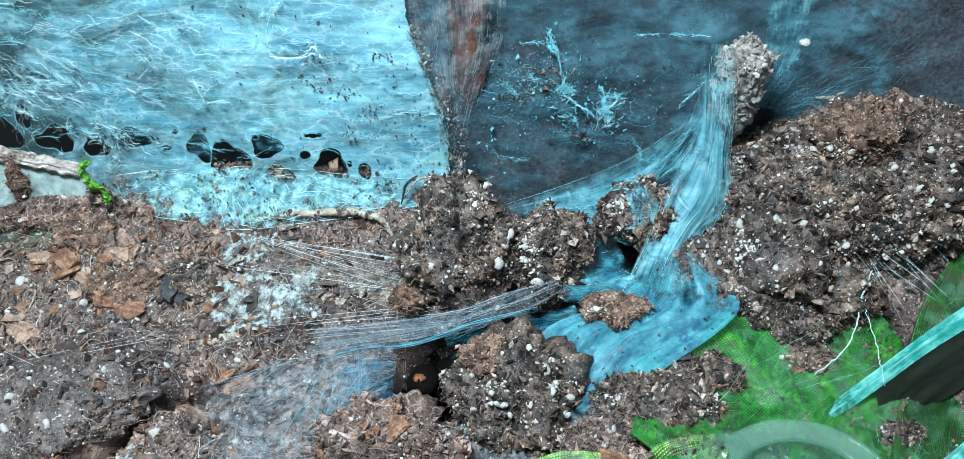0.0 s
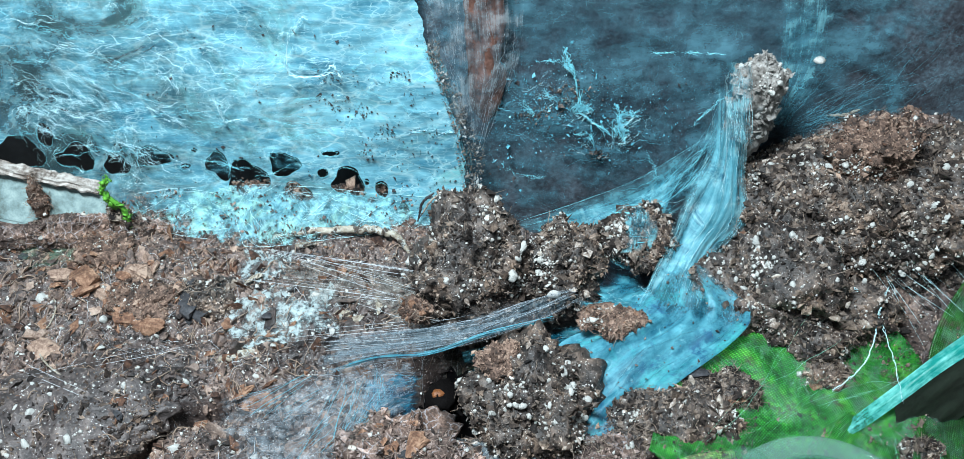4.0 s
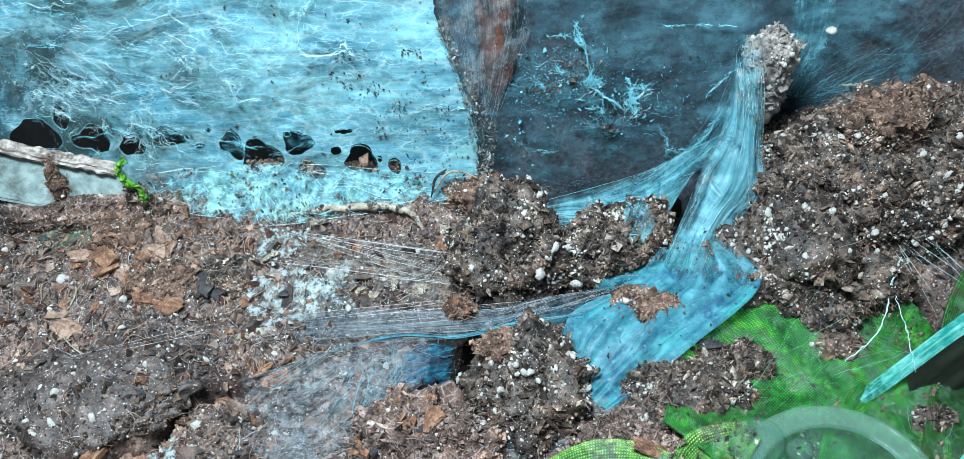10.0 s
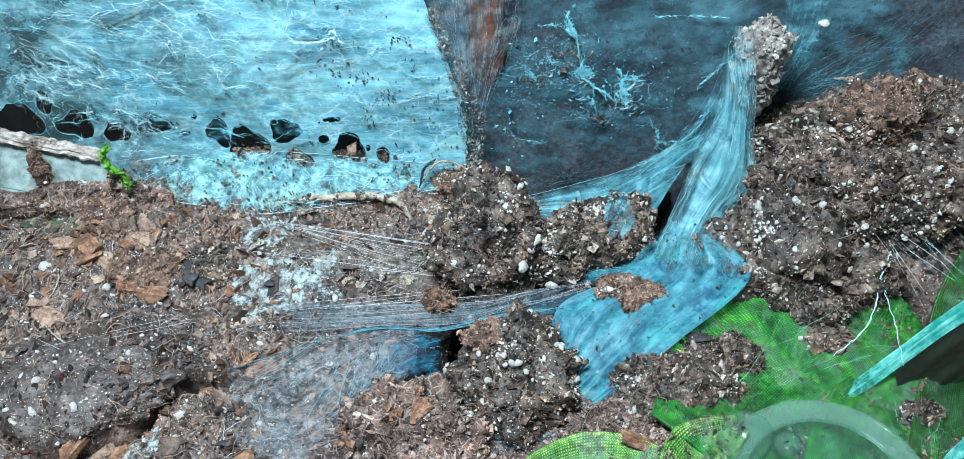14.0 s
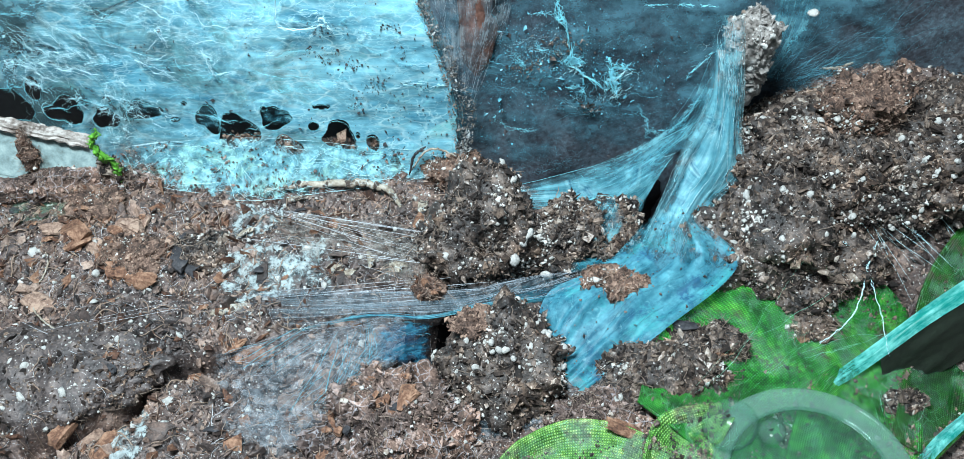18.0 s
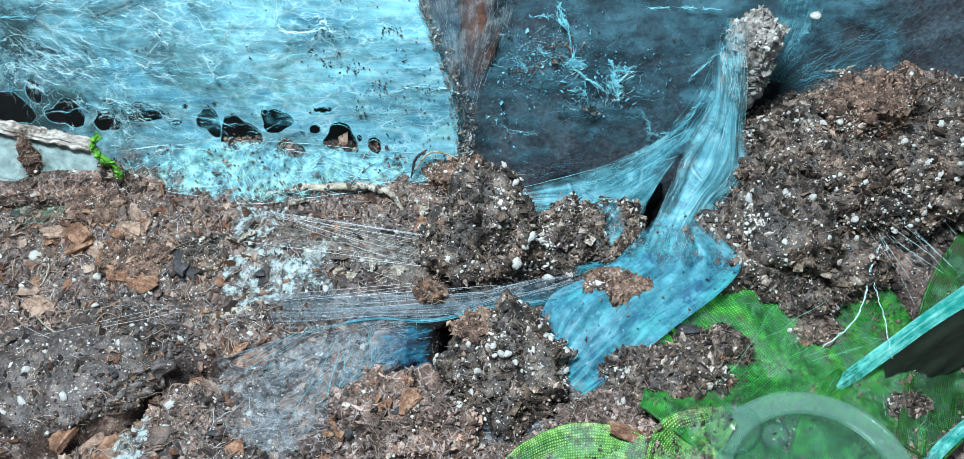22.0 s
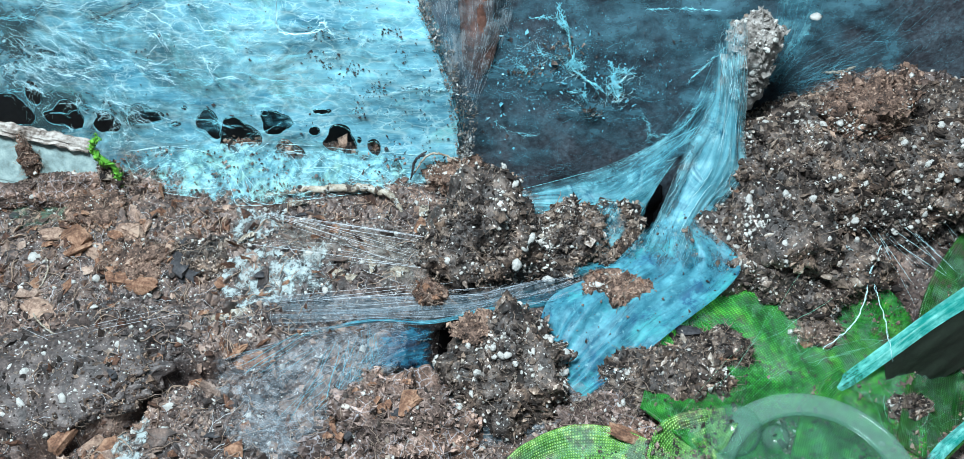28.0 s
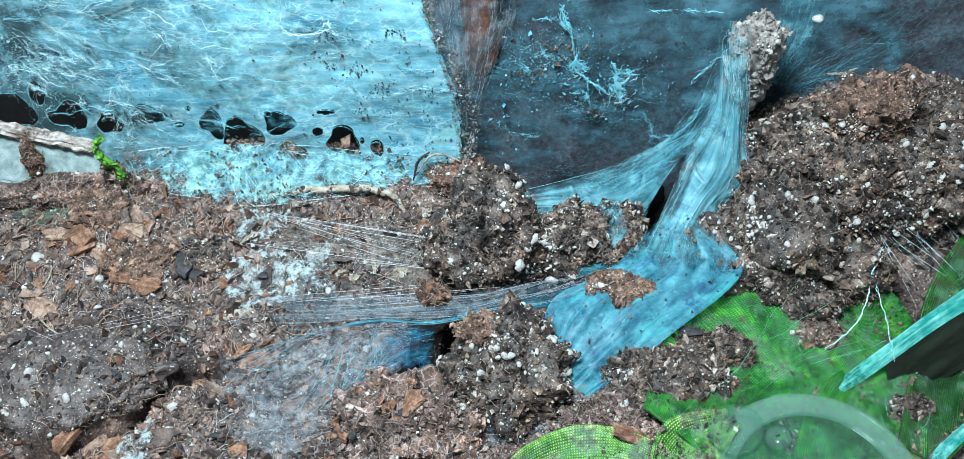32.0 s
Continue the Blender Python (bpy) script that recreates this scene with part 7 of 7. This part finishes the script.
v, f = fibre_arrays(paths[700:], np.abs(rng.normal(0, 0.000014, len(paths) - 700)) + 0.00001)
tagged(put("silk_hairs", mesh_of("silk_hairs", v, f), THREAD_GREY), "silvery silk hairs clinging to the peat", "silk threads", kind="stuff")
for _ in range(230):
    x, y = random.uniform(-0.095, 0.095), random.uniform(-0.048, 0.012)
    grain(ground, (x, y, float(ground_z(x, y)) + 0.0002), random.choice((0.0003, 0.0004, 0.0004, 0.0005, 0.0007)))
for x, y, s in [(-0.0759, -0.0091, 0.0000), (-0.0610, -0.0302, 0.0000), (-0.0606, -0.0380, 0.0000), (-0.0647, -0.0306, 0.0000), (-0.0476, -0.0361, 0.0000), (-0.0476, -0.0403, 0.0000), (-0.0295, -0.0084, 0.0000)]:
    grain(ground, (x, y, float(ground_z(x, y)) + 0.0003), 0.0010)


# ---- what moves ----
def screen(dx, dv):
    """A shift across and up the line of sight, in tenths of a millimetre."""
    return Vector((dx * 0.00011, -dv * 0.00011 * 0.743, -dv * 0.00011 * 0.669))


def shifted(ob, rows):
    home = ob.matrix_basis.copy()
    walk(ob, [(t, Matrix.Translation(screen(dx, dv)) @ home @ pose(0, 0, 0, a, b, c)) for t, dx, dv, a, b, c in rows])


def motions():
    still = [(16.5, 0, 0, 0, 0, 0), (25, 0, 0, 0, 0, 0), (32, 0, 0, 0, 0, 0)]
    shifted(clod_a, [(0, -20, -22, -7, 0, 10), (1.5, -28, -32, -9, 0, 14), (3.5, -28, -29, -8, 0, 14), (5.5, -6, -16, -5, 0, 2), (5.9, 2, -16, -5, 0, 0),
                     (6.3, 8, -9, -3, 0, -2), (6.7, 8, -3, 0, 0, -2), (9, 6, -8, -4, 0, -2), (13, 4, -4, -1, 0, 0), (14, -6, -6, -1, 0, 1)] + still)
    shifted(clod_b, [(0, -14, -26, -7, 0, 8), (1.5, -20, -36, -9, 0, 12), (3.5, -20, -34, -9, 0, 12), (5.5, 0, -20, -6, 0, 2), (5.9, 3, -20, -6, 0, 2), (6.3, 10, -12, -6, 0, 0),
                     (6.7, 10, -8, -3, 0, 0), (9, 10, -12, -4, 0, 0), (13, 8, -6, 0, 0, 0), (14, -10, -2, 0, 0, 0)] + still)
    shifted(clod_b2, [(0, 58, -68, 0, 0, 25), (1.5, 50, -67, 0, 0, 25), (3.5, 42, -62, 0, 0, 22), (5.5, 12, -42, 0, 0, 8), (5.9, 14, -42, 0, 0, 8), (6.3, 12, -18, 0, 0, 4),
                      (6.7, 12, -12, 0, 0, 4), (8, 18, -22, 0, 0, 4), (9, 14, -32, 0, 0, 3), (11, 16, -22, 0, 0, 3), (13, 9, -17, 0, 0, 0), (13.5, 10, -32, 0, 0, 0), (14.5, -6, -10, 0, 0, 0)] + still)
    shifted(clod_c, [(0, 24, -10, 28, 0, -14), (1.5, 24, -11, 28, 0, -14), (3.5, 24, -22, 26, 0, -14), (5.4, 8, -20, 4, 0, 0), (5.9, 8, -20, 0, 0, 0), (6.3, 2, -2, 0, 0, 0), (9, 0, 2, 0, 0, 0)] + still)
    shifted(clod_e, [(0, 10, -4, 0, 0, 10), (1.5, -8, -12, 0, 0, 10), (3.5, -20, -8, 0, 0, 8), (5.5, -14, -23, 0, 0, 0), (6.7, -12, -21, 0, 0, 0), (9, 10, 3, 0, 0, 0), (13, 4, -4, 0, 0, 0)] + still)
    shifted(hammock, [(0, 12, -34, 0, -6, 0), (3.5, 10, -36, 0, -6, 0), (5.5, 6, -24, 0, -3, 0), (5.9, 6, -24, 0, -3, 0), (6.3, 2, -8, 0, 0, 0), (9, 3, -8, 0, 0, 0)] + still)
    shifted(apron, [(0, 8, 14, 0, 0, -3), (1.5, 4, 12, 0, 0, -3), (3.5, 2, 12, 0, 0, -2), (5.5, 0, 0, 0, 0, 0), (6.1, -4, 2, 0, 0, 0), (6.7, 0, 0, 0, 0, 0)] + still)
    shifted(throat, [(0, -36, 8, 0, 0, 0), (1.5, -34, 10, 0, 0, 0), (3.5, -32, 10, 0, 0, 0), (5.5, -6, -4, 0, 0, 0), (6.3, 0, 0, 0, 0, 0)] + still)
    shifted(neck, [(0, -6, 4, 0, 0, 0), (3.5, -8, 4, 0, 0, 0), (5.5, -4, 0, 0, 0, 0), (6.7, 0, 0, 0, 0, 0)] + still)
    pivot = band.location.copy()
    for web, k, tilt in ((band, 1.0, 1.0), (lip, 1.0, 1.0), (soil_strands, 0.6, 0.0)):
        home = web.matrix_basis.copy()
        walk(web, [(t, Matrix.Translation(screen(dx * k, dv * k) + pivot) @ pose(0, 0, 0, 0, b * tilt, 0) @ Matrix.Translation(-pivot) @ home) for t, dx, dv, b in (
            (0, -8, -2, -11), (1.5, -10, -10, -12), (3.5, -12, -10, -12), (5.5, -1, -26, -4), (5.9, -1, -26, -4), (6.3, 4, -3, 0), (6.7, 5, 1, 0), (9, 8, -3, 0), (14, -3, 0, 0), (16.5, 0, 0, 0), (32, 0, 0, 0))])
    shifted(pellet, [(0, -20, -27, 0, 0, 0), (1.5, -29, -40, 0, 0, 8), (3.5, -37, -38, 0, 0, 8), (5.5, -1, -26, 0, 0, 0), (5.9, -1, -26, 0, 0, 0), (6.3, 5, -2, 0, 0, 0), (6.7, 6, 2, 0, 0, 0), (9, 13, -3, 0, 0, 0), (14, -2, 0, 0, 0, 0)] + still)
    shifted(spider, [(0, -16, -12, 0, 0, 0), (1.5, -13, -8, 0, 0, 6), (3.5, -15, -14, 0, 0, 4), (5.5, 0, -10, 0, 0, -8), (6.3, 4, 0, 0, 0, 0), (9, 8, 4, 0, 0, 0), (14, 20, 12, 0, 0, 0), (32, 20, 12, 0, 0, 0)])
    for foot, tip in feet:
        back = Vector((0, 0.008, -0.024))
        walk(foot, [(t, Matrix.Translation(Vector(tip) + back * k)) for t, k in ((0, 1), (5.1, 1), (5.45, 0), (5.9, 0), (6.1, 1), (32, 1))])


motions()
